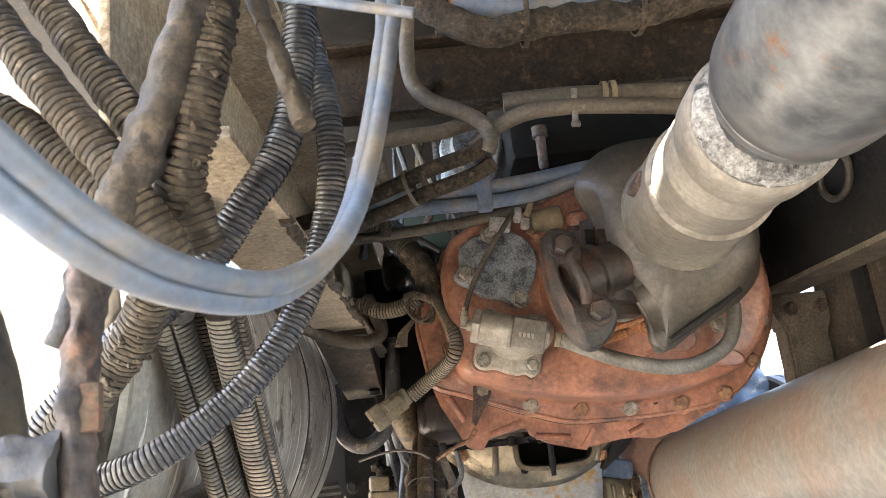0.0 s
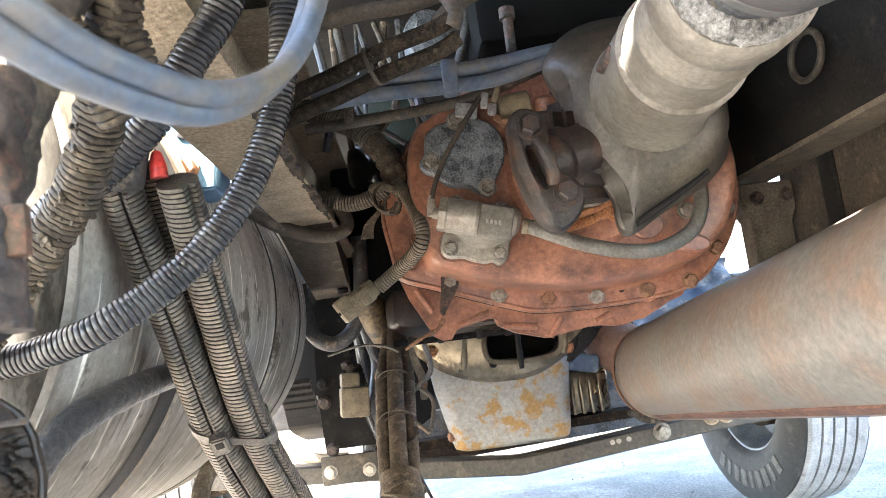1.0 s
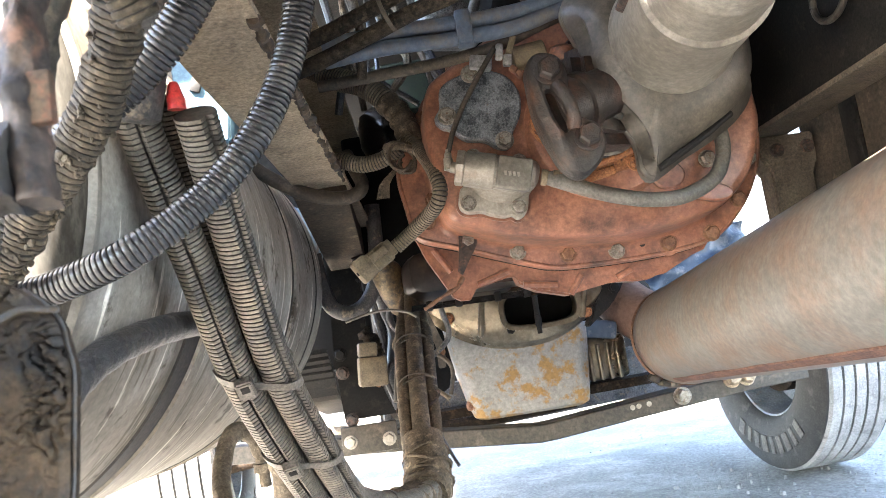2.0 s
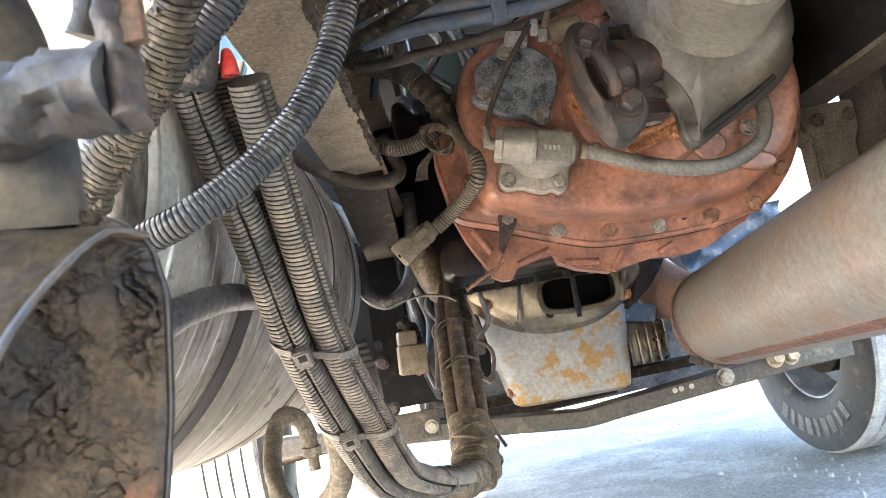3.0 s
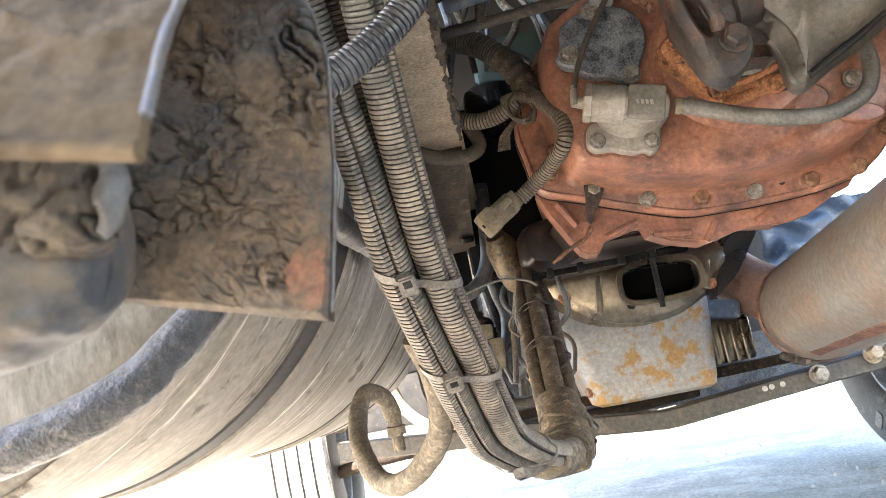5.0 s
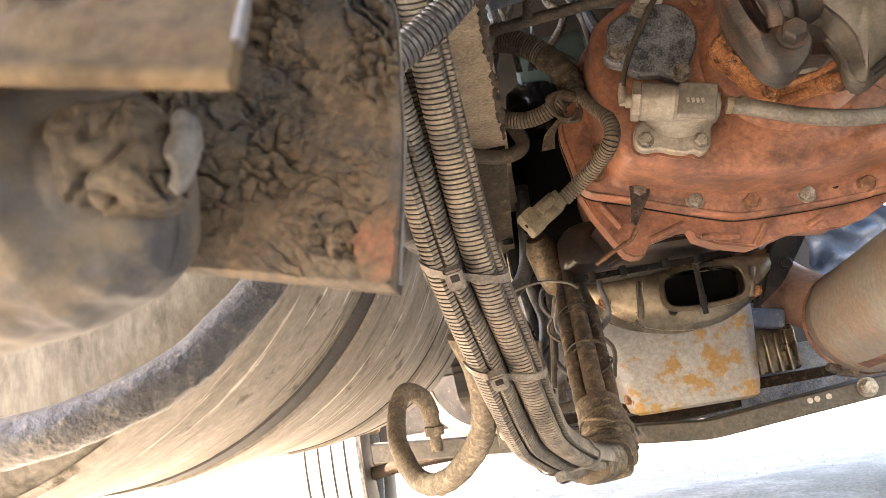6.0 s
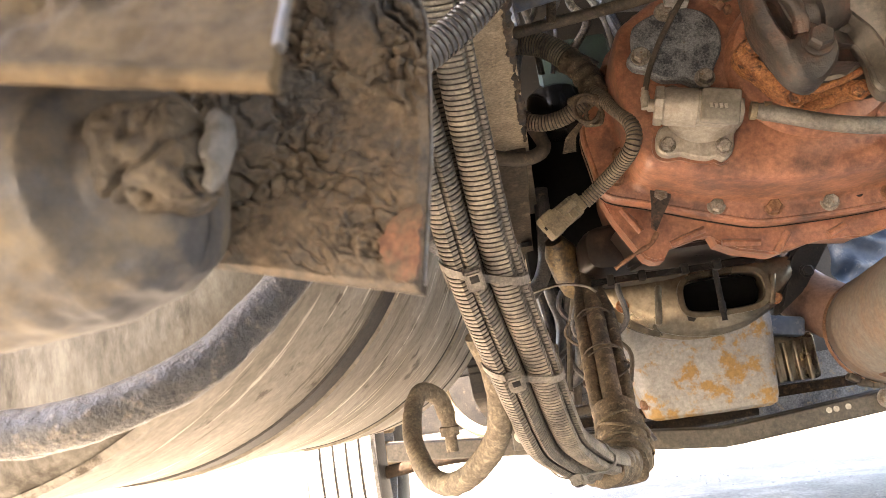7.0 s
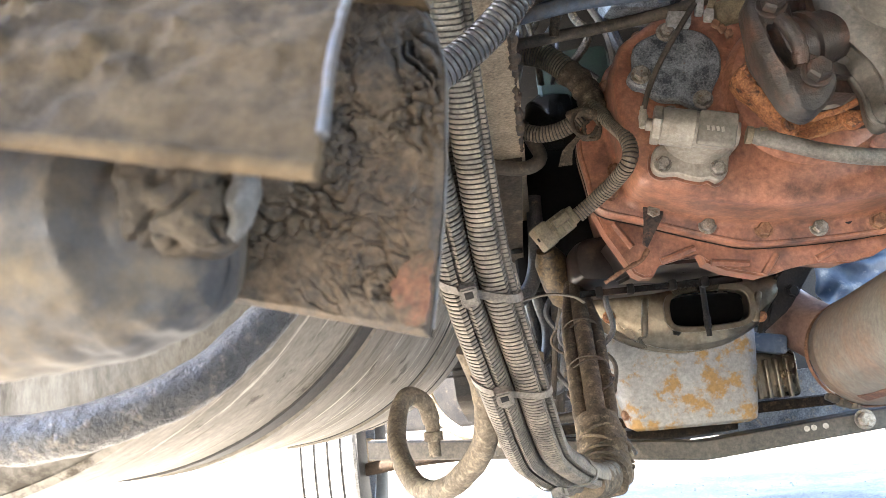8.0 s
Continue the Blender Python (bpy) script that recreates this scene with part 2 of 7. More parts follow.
RUBBER_DUST = surface("dusty_rubber_hose", (0.042, 0.034, 0.025), (0.1, 0.08, 0.057), (0.16, 0.127, 0.09), 0.65, 0, 160, 16, 0.35, 0.8, speck=0.4)
RUBBER_MUD = surface("muddy_rubber_hose", (0.022, 0.019, 0.016), (0.075, 0.062, 0.048), (0.14, 0.11, 0.075), 0.7, 0, 140, 24, 0.8, 0.8, third_at=0.6, soft=0.15, size=0.003, speck=0.3)
CRUST = surface("crusted_hose_skin", (0.02, 0.02, 0.021), (0.055, 0.054, 0.053), (0.12, 0.103, 0.08), 0.36, 0, 150, 60, 1.0, 0.8, third_at=0.6, soft=0.12, size=0.006, speck=0.4)
HOSE_GREY = surface("dusty_grey_hose", (0.085, 0.077, 0.064), (0.19, 0.175, 0.15), (0.13, 0.1, 0.07), 0.5, 0, 180, 20, 0.3, 0.7, speck=0.4)
GREY_CABLE = surface("blue_grey_cable_sheath", (0.065, 0.09, 0.135), (0.14, 0.178, 0.235), (0.19, 0.158, 0.118), 0.4, 0, 90, 7, 0.3, 1.0, third_at=0.54, soft=0.2, speck=0.25)
TAPE = surface("dusty_cloth_tape", (0.03, 0.023, 0.016), (0.16, 0.122, 0.082), (0.27, 0.206, 0.138), 0.8, 0, 260, 40, 1.0, 0.9, size=0.003, third_at=0.6)
TIE = surface("grey_nylon_tie", (0.08, 0.07, 0.058), (0.19, 0.17, 0.145), None, 0.5, 0, 300, 30, 0.15, speck=0.3)
CONNECTOR = surface("tan_plastic", (0.11, 0.0858, 0.0528), (0.242, 0.193, 0.123), None, 0.55, 0, 300, 40, 0.3, 0.7, speck=0.25)
BOLT = surface("zinc_bolt", (0.16, 0.138, 0.108), (0.36, 0.33, 0.285), (0.2, 0.1, 0.045), 0.45, 0.4, 400, 90, 0.3, speck=0.2)
MUD = surface("dry_mud", (0.05, 0.036, 0.025), (0.14, 0.102, 0.066), (0.042, 0.041, 0.041), 0.88, 0, 160, 18, 0.7, 0.9, third_at=0.53, soft=0.2, size=0.002, speck=0.45)
PLATE = surface("dusty_steel_plate", (0.0525, 0.0371, 0.0218), (0.109, 0.0791, 0.0476), (0.0323, 0.0267, 0.021), 0.85, 0.0, 70, 22, 0.9, 1.0, third_at=0.62, size=0.004, soft=0.25, speck=0.4)
EDGE = surface("worn_and_lit_edge", (0.07, 0.073, 0.078), (0.17, 0.172, 0.178), (0.13, 0.095, 0.06), 0.5, 0.1, 200, 60, 0.2, 0.8, third_at=0.55, soft=0.2, speck=0.2)
DUST_STEEL = surface("dust_streaked_bar", (0.032, 0.034, 0.038), (0.08, 0.08, 0.083), (0.12, 0.096, 0.065), 0.6, 0.0, 60, 12, 0.5, 0.9, third_at=0.5, soft=0.2, speck=0.3)
BARE = surface("worn_dark_steel", (0.04, 0.045, 0.055), (0.16, 0.165, 0.175), (0.2, 0.16, 0.11), 0.38, 0.45, 200, 20, 0.3, 0.6, third_at=0.6)
RED_PAINT = surface("red_oxide_patch", (0.1, 0.045, 0.028), (0.17, 0.08, 0.047), (0.08, 0.055, 0.036), 0.85, 0, 200, 50, 0.6, 0.7, third_at=0.5)
TYRE = surface("tyre_rubber", (0.014, 0.014, 0.0145), (0.042, 0.041, 0.04), (0.085, 0.08, 0.075), 0.7, 0, 200, 12, 0.3, speck=0.3)
MUD_BOLT = surface("sandy_mud", (0.0288, 0.0223, 0.0151), (0.0792, 0.0605, 0.0396), (0.0216, 0.0223, 0.0245), 0.85, 0, 90, 34, 0.7, 0.8, third_at=0.58, soft=0.15, size=0.003, speck=0.25)
SCAB = surface("bare_pitted_metal", (0.035, 0.034, 0.033), (0.12, 0.117, 0.113), (0.07, 0.053, 0.036), 0.6, 0.1, 150, 60, 0.6, 0.7, speck=0.3)
MUD_GREY = surface("grey_brown_mud", (0.025, 0.023, 0.022), (0.075, 0.067, 0.059), (0.03, 0.034, 0.042), 0.65, 0, 130, 30, 0.9, 0.8, third_at=0.56, size=0.003, speck=0.3)
MUD_TAN = surface("tan_mud_skin", (0.06, 0.048, 0.034), (0.19, 0.155, 0.112), (0.25, 0.208, 0.152), 0.9, 0, 200, 45, 0.9, 0.8, third_at=0.6, size=0.003, speck=0.4)
# dusty tread rubber, made paler in colour for the daylight on it
TREAD = surface("sunlit_pale_tread", (0.24, 0.235, 0.225), (0.42, 0.41, 0.39), (0.16, 0.155, 0.15), 0.85, 0, 200, 12, 0.3)
LETTER = surface("raised_tyre_lettering", (0.06, 0.057, 0.053), (0.13, 0.123, 0.112), None, 0.7, 0, 200, 30, 0.2)
# dusty blue, lightened in colour for the sky light on it
CHAMBER = surface("lit_dusty_blue_steel", (0.13, 0.22, 0.35), (0.3, 0.42, 0.56), (0.2, 0.17, 0.13), 0.4, 0.1, 90, 12, 0.25, third_at=0.6, speck=0.2)
RIM = surface("painted_wheel_disc", (0.12, 0.15, 0.19), (0.26, 0.29, 0.33), (0.2, 0.15, 0.1), 0.5, 0.1, 180, 14, 0.25)
BLUE = surface("pale_blue_paint", (0.045, 0.125, 0.23), (0.09, 0.2, 0.32), (0.12, 0.108, 0.085), 0.5, 0, 200, 20, 0.2, third_at=0.66, speck=0.15)
RED_CAP = surface("red_plastic", (0.55, 0.03, 0.03), (0.65, 0.07, 0.06), None, 0.4, 0, 200, 30, 0.1)
WHITE_PLASTIC = surface("dusty_white_plastic", (0.2, 0.195, 0.18), (0.42, 0.41, 0.39), None, 0.5, 0, 200, 30, 0.2, speck=0.2)
BLUE_PLASTIC = surface("blue_plastic", (0.05, 0.085, 0.14), (0.12, 0.16, 0.22), (0.28, 0.3, 0.32), 0.45, 0, 60, 9, 0.15, 1.0, third_at=0.58, soft=0.1, speck=0.1)
GREEN = surface("green_paint", (0.003, 0.008, 0.004), (0.008, 0.02, 0.009), (0.02, 0.018, 0.014), 0.8, 0, 200, 20, 0.2)
GLOSS = surface("glossy_black_plastic", (0.006, 0.006, 0.007), (0.015, 0.014, 0.013), None, 0.2, 0, 120, 12, 0.1)
GROUND = surface("pale_gravel", (0.158, 0.145, 0.126), (0.288, 0.268, 0.235), (0.353, 0.33, 0.293), 0.95, 0, 70, 2.2, 1.0, 0.9, size=0.02, third_at=0.56, soft=0.2, speck=0.5)
# near-black colour standing in for shade in gaps and behind parts
VOID = surface("shade_black", (0.002, 0.002, 0.002), (0.005, 0.005, 0.005), None, 0.9, 0, 100, 10, 0.2, speck=0.0)
STONE = surface("pale_stone", (0.22, 0.205, 0.182), (0.34, 0.318, 0.285), None, 0.95, 0, 60, 8, 0.4, speck=0.2)
# the shade black, dry grime and bleached paint shine less than clean plastic
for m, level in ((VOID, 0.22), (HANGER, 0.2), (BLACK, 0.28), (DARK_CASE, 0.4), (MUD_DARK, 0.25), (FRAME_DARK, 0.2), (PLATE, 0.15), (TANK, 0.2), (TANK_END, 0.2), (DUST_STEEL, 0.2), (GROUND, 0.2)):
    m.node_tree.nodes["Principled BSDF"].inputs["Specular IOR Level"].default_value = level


# ---- building helpers ----
def finish(me, material, smooth=True, sharp=35):
    me.materials.append(material)
    if smooth:
        me.shade_smooth()
        me.set_sharp_from_angle(angle=radians(sharp))


def part(name, bm, material, parent=None, label="", smooth=True, sharp=35):
    """One mesh object out of a bmesh, under a thing or a part, or top-level."""
    bmesh.ops.recalc_face_normals(bm, faces=bm.faces)
    me = bpy.data.meshes.new(name)
    bm.to_mesh(me)
    bm.free()
    finish(me, material, smooth, sharp)
    ob = new(name, me)
    ob.parent = parent
    if label:
        ob["label"] = label
    return ob


def thing(name, label, category, group="", kind="", at=(0, 0, 0)):
    """An Empty that holds the parts of one thing; the parts keep their world coordinates when at is the origin."""
    ob = new(name)
    ob.empty_display_size = 0.05
    ob.location = at
    return tagged(ob, label, category, group, kind)


def axes(d):
    d = Vector(d).normalized()
    u = d.cross(Vector((0, 0, 1)))
    if u.length < 1e-3:
        u = d.cross(Vector((0, 1, 0)))
    u.normalize()
    return d, u, u.cross(d)


def lathe(bm, origin, axis, profile, seg=32, cap=(True, True)):
    """A turned form: profile is (distance along the axis, radius)."""
    d, u, v = axes(axis)
    o = Vector(origin)
    rings = []
    for s, r in profile:
        rings.append([bm.verts.new(o + d * s + (u * math.cos(a) + v * math.sin(a)) * max(r, 1e-5)) for a in (2 * math.pi * k / seg for k in range(seg))])
    for a, b in zip(rings, rings[1:]):
        for k in range(seg):
            bm.faces.new((a[k], a[(k + 1) % seg], b[(k + 1) % seg], b[k]))
    if cap[0]:
        bm.faces.new(rings[0][::-1])
    if cap[1]:
        bm.faces.new(rings[-1])
    return bm


def box(bm, centre, size, bevel=0.0, turn=None, seg=2):
    """A box with rounded edges; turn: Euler degrees."""
    m = Matrix.Translation(centre)
    if turn:
        m = m @ Euler([radians(a) for a in turn]).to_matrix().to_4x4()
    got = bmesh.ops.create_cube(bm, size=1.0, matrix=m @ Matrix.Diagonal((*size, 1)))
    if bevel:
        edges = list({e for v in got["verts"] for e in v.link_edges})
        bmesh.ops.bevel(bm, geom=edges, offset=bevel, segments=seg, affect="EDGES", profile=0.5)
    return bm


def loft(bm, rings, cap=(True, True)):
    """Skin between rings of equal numbers of points."""
    made = [[bm.verts.new(p) for p in r] for r in rings]
    n = len(made[0])
    for a, b in zip(made, made[1:]):
        for k in range(n):
            bm.faces.new((a[k], a[(k + 1) % n], b[(k + 1) % n], b[k]))
    if cap[0]:
        bm.faces.new(made[0][::-1])
    if cap[1]:
        bm.faces.new(made[-1])
    return bm


def smooth_outline(points, n=64, tight=0.5):
    """A closed Catmull-Rom outline through 2D points, at even steps."""
    k = len(points)
    dense = []
    for i in range(k):
        p0, p1, p2, p3 = (Vector(points[(i + j) % k]).to_2d() for j in (-1, 0, 1, 2))
        for s in range(24):
            t = s / 24
            m1, m2 = (p2 - p0) * tight, (p3 - p1) * tight
            dense.append((2 * t**3 - 3 * t**2 + 1) * p1 + (t**3 - 2 * t**2 + t) * m1 + (-2 * t**3 + 3 * t**2) * p2 + (t**3 - t**2) * m2)
    length = [0.0]
    for a, b in zip(dense, dense[1:] + dense[:1]):
        length.append(length[-1] + (b - a).length)
    out, j = [], 0
    for i in range(n):
        want = length[-1] * i / n
        while length[j + 1] < want:
            j += 1
        a, b = dense[j], dense[(j + 1) % len(dense)]
        f = (want - length[j]) / max(1e-9, length[j + 1] - length[j])
        out.append(a.lerp(b, f))
    return out


def inset(outline, d):
    """Moves a closed counter-clockwise or clockwise 2D outline inwards by d."""
    n = len(outline)
    area = sum(outline[i].x * outline[(i + 1) % n].y - outline[(i + 1) % n].x * outline[i].y for i in range(n))
    sign = 1 if area > 0 else -1
    out = []
    for i in range(n):
        t = (outline[(i + 1) % n] - outline[i - 1]).normalized()
        out.append(outline[i] + Vector((-t.y, t.x)) * d * sign)
    return out


def at_y(outline, y):
    return [Vector((p.x, y, p.y)) for p in outline]


def spline(points, step=0.004):
    """Even steps along a Catmull-Rom line through 3D points."""
    pts = [Vector(p) for p in points]
    pts = [pts[0] * 2 - pts[1]] + pts + [pts[-1] * 2 - pts[-2]]
    dense = []
    for i in range(1, len(pts) - 2):
        p0, p1, p2, p3 = pts[i - 1:i + 3]
        for s in range(40):
            t = s / 40
            dense.append(0.5 * (2 * p1 + (p2 - p0) * t + (2 * p0 - 5 * p1 + 4 * p2 - p3) * t**2 + (3 * p1 - p0 - 3 * p2 + p3) * t**3))
    dense.append(pts[-2])
    out, run = [dense[0]], 0.0
    for a, b in zip(dense, dense[1:]):
        d = (b - a).length
        while run + d >= step:
            a = a.lerp(b, (step - run) / d)
            d = (b - a).length
            run = 0.0
            out.append(a)
        run += d
    return out


def sweep(bm, line, radius, seg=12, squash=1.0, slit=None, lumps=0.0, cap=True, twist=0.0):
    """A tube along even steps; radius: a number or a function of the step; slit: an angle at which a groove runs."""
    rad = radius if callable(radius) else (lambda i: radius)
    angles = [2 * math.pi * k / seg for k in range(seg)]
    depth = [1.0] * seg
    if slit is not None:
        angles = [slit + a for a in (0, 0.1, 0.2)] + [slit + 0.2 + (2 * math.pi - 0.3) * k / (seg - 1) for k in range(1, seg)]
        depth = [0.8, 0.62, 0.8] + [1.03] + [1.0] * (seg - 3) + [1.03]
        depth = depth[:len(angles)]
    n = len(angles)
    rings, normal = [], None
    for i, p in enumerate(line):
        d = (line[min(i + 1, len(line) - 1)] - line[max(i - 1, 0)]).normalized()
        if normal is None:
            normal = axes(d)[1]
        normal = (normal - d * normal.dot(d)).normalized()
        side = d.cross(normal)
        r = rad(i)
        ring = []
        for a, w in zip(angles, depth):
            q = normal * math.cos(a + twist * i) + side * math.sin(a + twist * i) * squash
            g = r * w
            if lumps:
                g += lumps * (noise.noise((p + q * r) * 60) + 0.6 * noise.noise((p + q * r) * 170))
            ring.append(bm.verts.new(p + q * g))
        rings.append(ring)
    for a, b in zip(rings, rings[1:]):
        for k in range(n):
            bm.faces.new((a[k], a[(k + 1) % n], b[(k + 1) % n], b[k]))
    if cap:
        bm.faces.new(rings[0][::-1])
        bm.faces.new(rings[-1])
    return bm


def hose(name, points, r, material, label, category="hose", group="", parent=None, lumps=0.0, squash=1.0, step=0.006, seg=14):
    bm = bmesh.new()
    sweep(bm, spline(points, step), r, seg, squash, None, lumps)
    ob = part(name, bm, material, parent, "" if not parent else label)
    return ob if parent else tagged(ob, label, category, group)


def conduit(name, points, r, material, label, group="", parent=None, pitch=0.0042, deep=0.13, slit=None, lumps=0.0, seg=18, category="conduit", groove=None):
    """A ribbed cable conduit: broad flat ribs parted by narrow square grooves."""
    steps, wave = (0, 2, 8, 10, 11, 13), (0.975, 1.0, 1.0, 0.975, 1.0 - deep, 1.0 - deep)
    fine = spline(points, pitch / 14)
    picked = [(fine[k + s], w) for k in range(0, len(fine) - 14, 14) for s, w in zip(steps, wave)]
    bm = bmesh.new()
    sweep(bm, [p for p, w in picked], lambda i: r * picked[i][1], seg, 1.0, slit, lumps)
    ob = part(name, bm, material, parent, "" if not parent else label, sharp=38)
    # dust lies on the ribs; shade in the grooves and the slit is painted darker
    ob.data.materials.append(groove or GROOVE_SHADE)
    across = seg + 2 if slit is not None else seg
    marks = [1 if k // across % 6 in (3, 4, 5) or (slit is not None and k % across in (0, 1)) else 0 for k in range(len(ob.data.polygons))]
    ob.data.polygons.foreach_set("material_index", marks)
    return ob if parent else tagged(ob, label, category, group)


def hexbolt(parent, place, axis, r=0.011, h=0.009, material=None, washer=True, name="bolt", turn=0.3):
    """A hexagon-headed bolt with a washer, standing on place and facing along axis."""
    d, u, v = axes(axis)
    bm = bmesh.new()
    if washer:
        lathe(bm, place, d, [(-0.001, r * 1.28), (r * 0.16, r * 1.28), (r * 0.2, r * 1.2)], 20)
    o = Vector(place) + d * r * 0.18
    rings = []
    for s, f in ((0, 1.0), (h * 0.8, 1.0), (h, 0.84)):
        rings.append([o + d * s + (u * math.cos(a) + v * math.sin(a)) * r * f for a in (turn + math.pi * k / 3 for k in range(6))])
    loft(bm, rings)
    return part(name, bm, material or BOLT, parent, smooth=False)




# ---- ground and the slabs that shape the light ----
def build_ground():
    bm = bmesh.new()
    n, half = 120, 2600.0
    # fine squares near the lorry, wide ones toward the horizon
    ticks = [math.copysign(abs(k / (n / 2)) ** 5 * half + abs(k) * 0.035, k) for k in range(-n // 2, n // 2 + 1)]
    rows = []
    for y in ticks:
        rows.append([bm.verts.new((x, y + 2.5, -0.055 + 0.014 * noise.noise((x * 1.3, y * 1.3, 0.3)) + 0.006 * noise.noise((x * 7, y * 7, 4.0)) if abs(x) + abs(y) < 40 else -0.055)) for x in ticks])
    for a, b in zip(rows, rows[1:]):
        for k in range(n):
            bm.faces.new((a[k], a[k + 1], b[k + 1], b[k]))
    return tagged(part("ground", bm, GROUND), "pale dusty gravel yard, bleached by the sun", "ground", kind="structure")


def build_gravel():
    """Loose stones scattered on the yard ahead of and beside the axle."""
    rnd = random.Random(5)
    verts, faces = [], []
    for _ in range(1500):
        x, y = rnd.uniform(-1.6, 2.6), rnd.uniform(1.4, 6.0)
        r = rnd.uniform(0.003, 0.008) * (1.8 if rnd.random() < 0.04 else 1.0)
        base = len(verts)
        turn = rnd.uniform(0, 3.1)
        for k in range(5):
            a = turn + k * 2 * math.pi / 5
            verts.append((x + math.cos(a) * r * rnd.uniform(0.7, 1.2), y + math.sin(a) * r * rnd.uniform(0.7, 1.2), -0.063))
        for k in range(5):
            a = turn + 0.3 + k * 2 * math.pi / 5
            verts.append((x + math.cos(a) * r * 0.6, y + math.sin(a) * r * 0.6, r * rnd.uniform(0.2, 0.5) - 0.054))
        for k in range(5):
            j = (k + 1) % 5
            faces.append((base + k, base + j, base + 5 + j, base + 5 + k))
        faces.append(tuple(base + 5 + k for k in range(5)))
    me = bpy.data.meshes.new("gravel")
    me.from_pydata(verts, [], faces)
    finish(me, STONE, False)
    return tagged(new("gravel", me), "loose pale stones lying on the yard", "gravel", kind="stuff")


def build_overhead_slabs():
    """Mostly unseen slabs for cab floor and body, placed to block or pass daylight."""
    bm = bmesh.new()
    box(bm, (0.565, 2.35, 1.36), (1.77, 2.6, 0.06), 0.004)
    box(bm, (-0.645, 2.13, 1.66), (0.61, 3.04, 0.06), 0.004)
    box(bm, (-0.33, 2.13, 1.51), (0.02, 3.04, 0.24), 0.004)
    box(bm, (0.565, 0.84, 1.36), (1.77, 0.42, 0.06), 0.004)
    box(bm, (0.835, 0.388, 1.36), (1.23, 0.476, 0.06), 0.004)
    box(bm, (0.05, 0.325, 1.36), (0.33, 0.35, 0.06), 0.004)
    box(bm, (-0.04, 0.566, 1.36), (0.12, 0.122, 0.06), 0.004)
    box(bm, (0.225, -1.87, 1.23), (2.55, 4.25, 0.06), 0.004)
    box(bm, (0.44, -1.9, 1.64), (2.12, 4.2, 0.74), 0.01)
    return tagged(part("ceiling", bm, BLACK), "mostly unseen dark slabs overhead, placed to shape the light", "underbody", kind="structure")


def build_rear_wall():
    """An unseen dark wall added behind, closing off the sky under the body."""
    bm = bmesh.new()
    box(bm, (0.55, -1.9, 0.585), (2.1, 0.1, 1.27), 0.02)
    return tagged(part("wall_rear", bm, FRAME_DARK), "unseen dark wall added behind to block the sky", "wall", kind="structure")


def build_front_wall():
    """A dark wall added ahead of the axle to block low sky and darken gaps."""
    bm = bmesh.new()
    box(bm, (0.15, 3.62, 0.83), (2.2, 0.08, 0.98), 0.02)
    return tagged(part("wall_front", bm, BLACK), "dark wall added ahead to block the low sky", "wall", kind="structure")


def frame_rail(x_web, x_tip, z0, z1, y0, y1, label, web, flange):
    """A channel rail along y: web, two flanges."""
    rail = thing("frame_rail", label, "frame rail", "chassis rails")
    lo, hi = min(x_web, x_tip), max(x_web, x_tip)
    for name, z in (("bottom_flange", z0), ("top_flange", z1 - 0.009)):
        bm = bmesh.new()
        n = 90
        rings = []
        for i in range(n + 1):
            y = y0 + (y1 - y0) * i / n
            j = 0.0012 * noise.noise((0, y * 9, z))
            rings.append([(lo + j, y, z), (lo + (hi - lo) * 0.33, y, z - 0.0005 + j), (lo + (hi - lo) * 0.66, y, z + j), (hi + j, y, z), (hi + j, y, z + 0.009), (lo + j, y, z + 0.009)])
        loft(bm, rings)
        part(name, bm, flange, rail)
    bm = bmesh.new()
    s = 1 if x_tip > x_web else -1
    box(bm, (x_web + s * 0.0045, (y0 + y1) / 2, (z0 + z1) / 2), (0.009, y1 - y0, z1 - z0 - 0.019), 0.0015)
    part("web", bm, web, rail)
    return rail


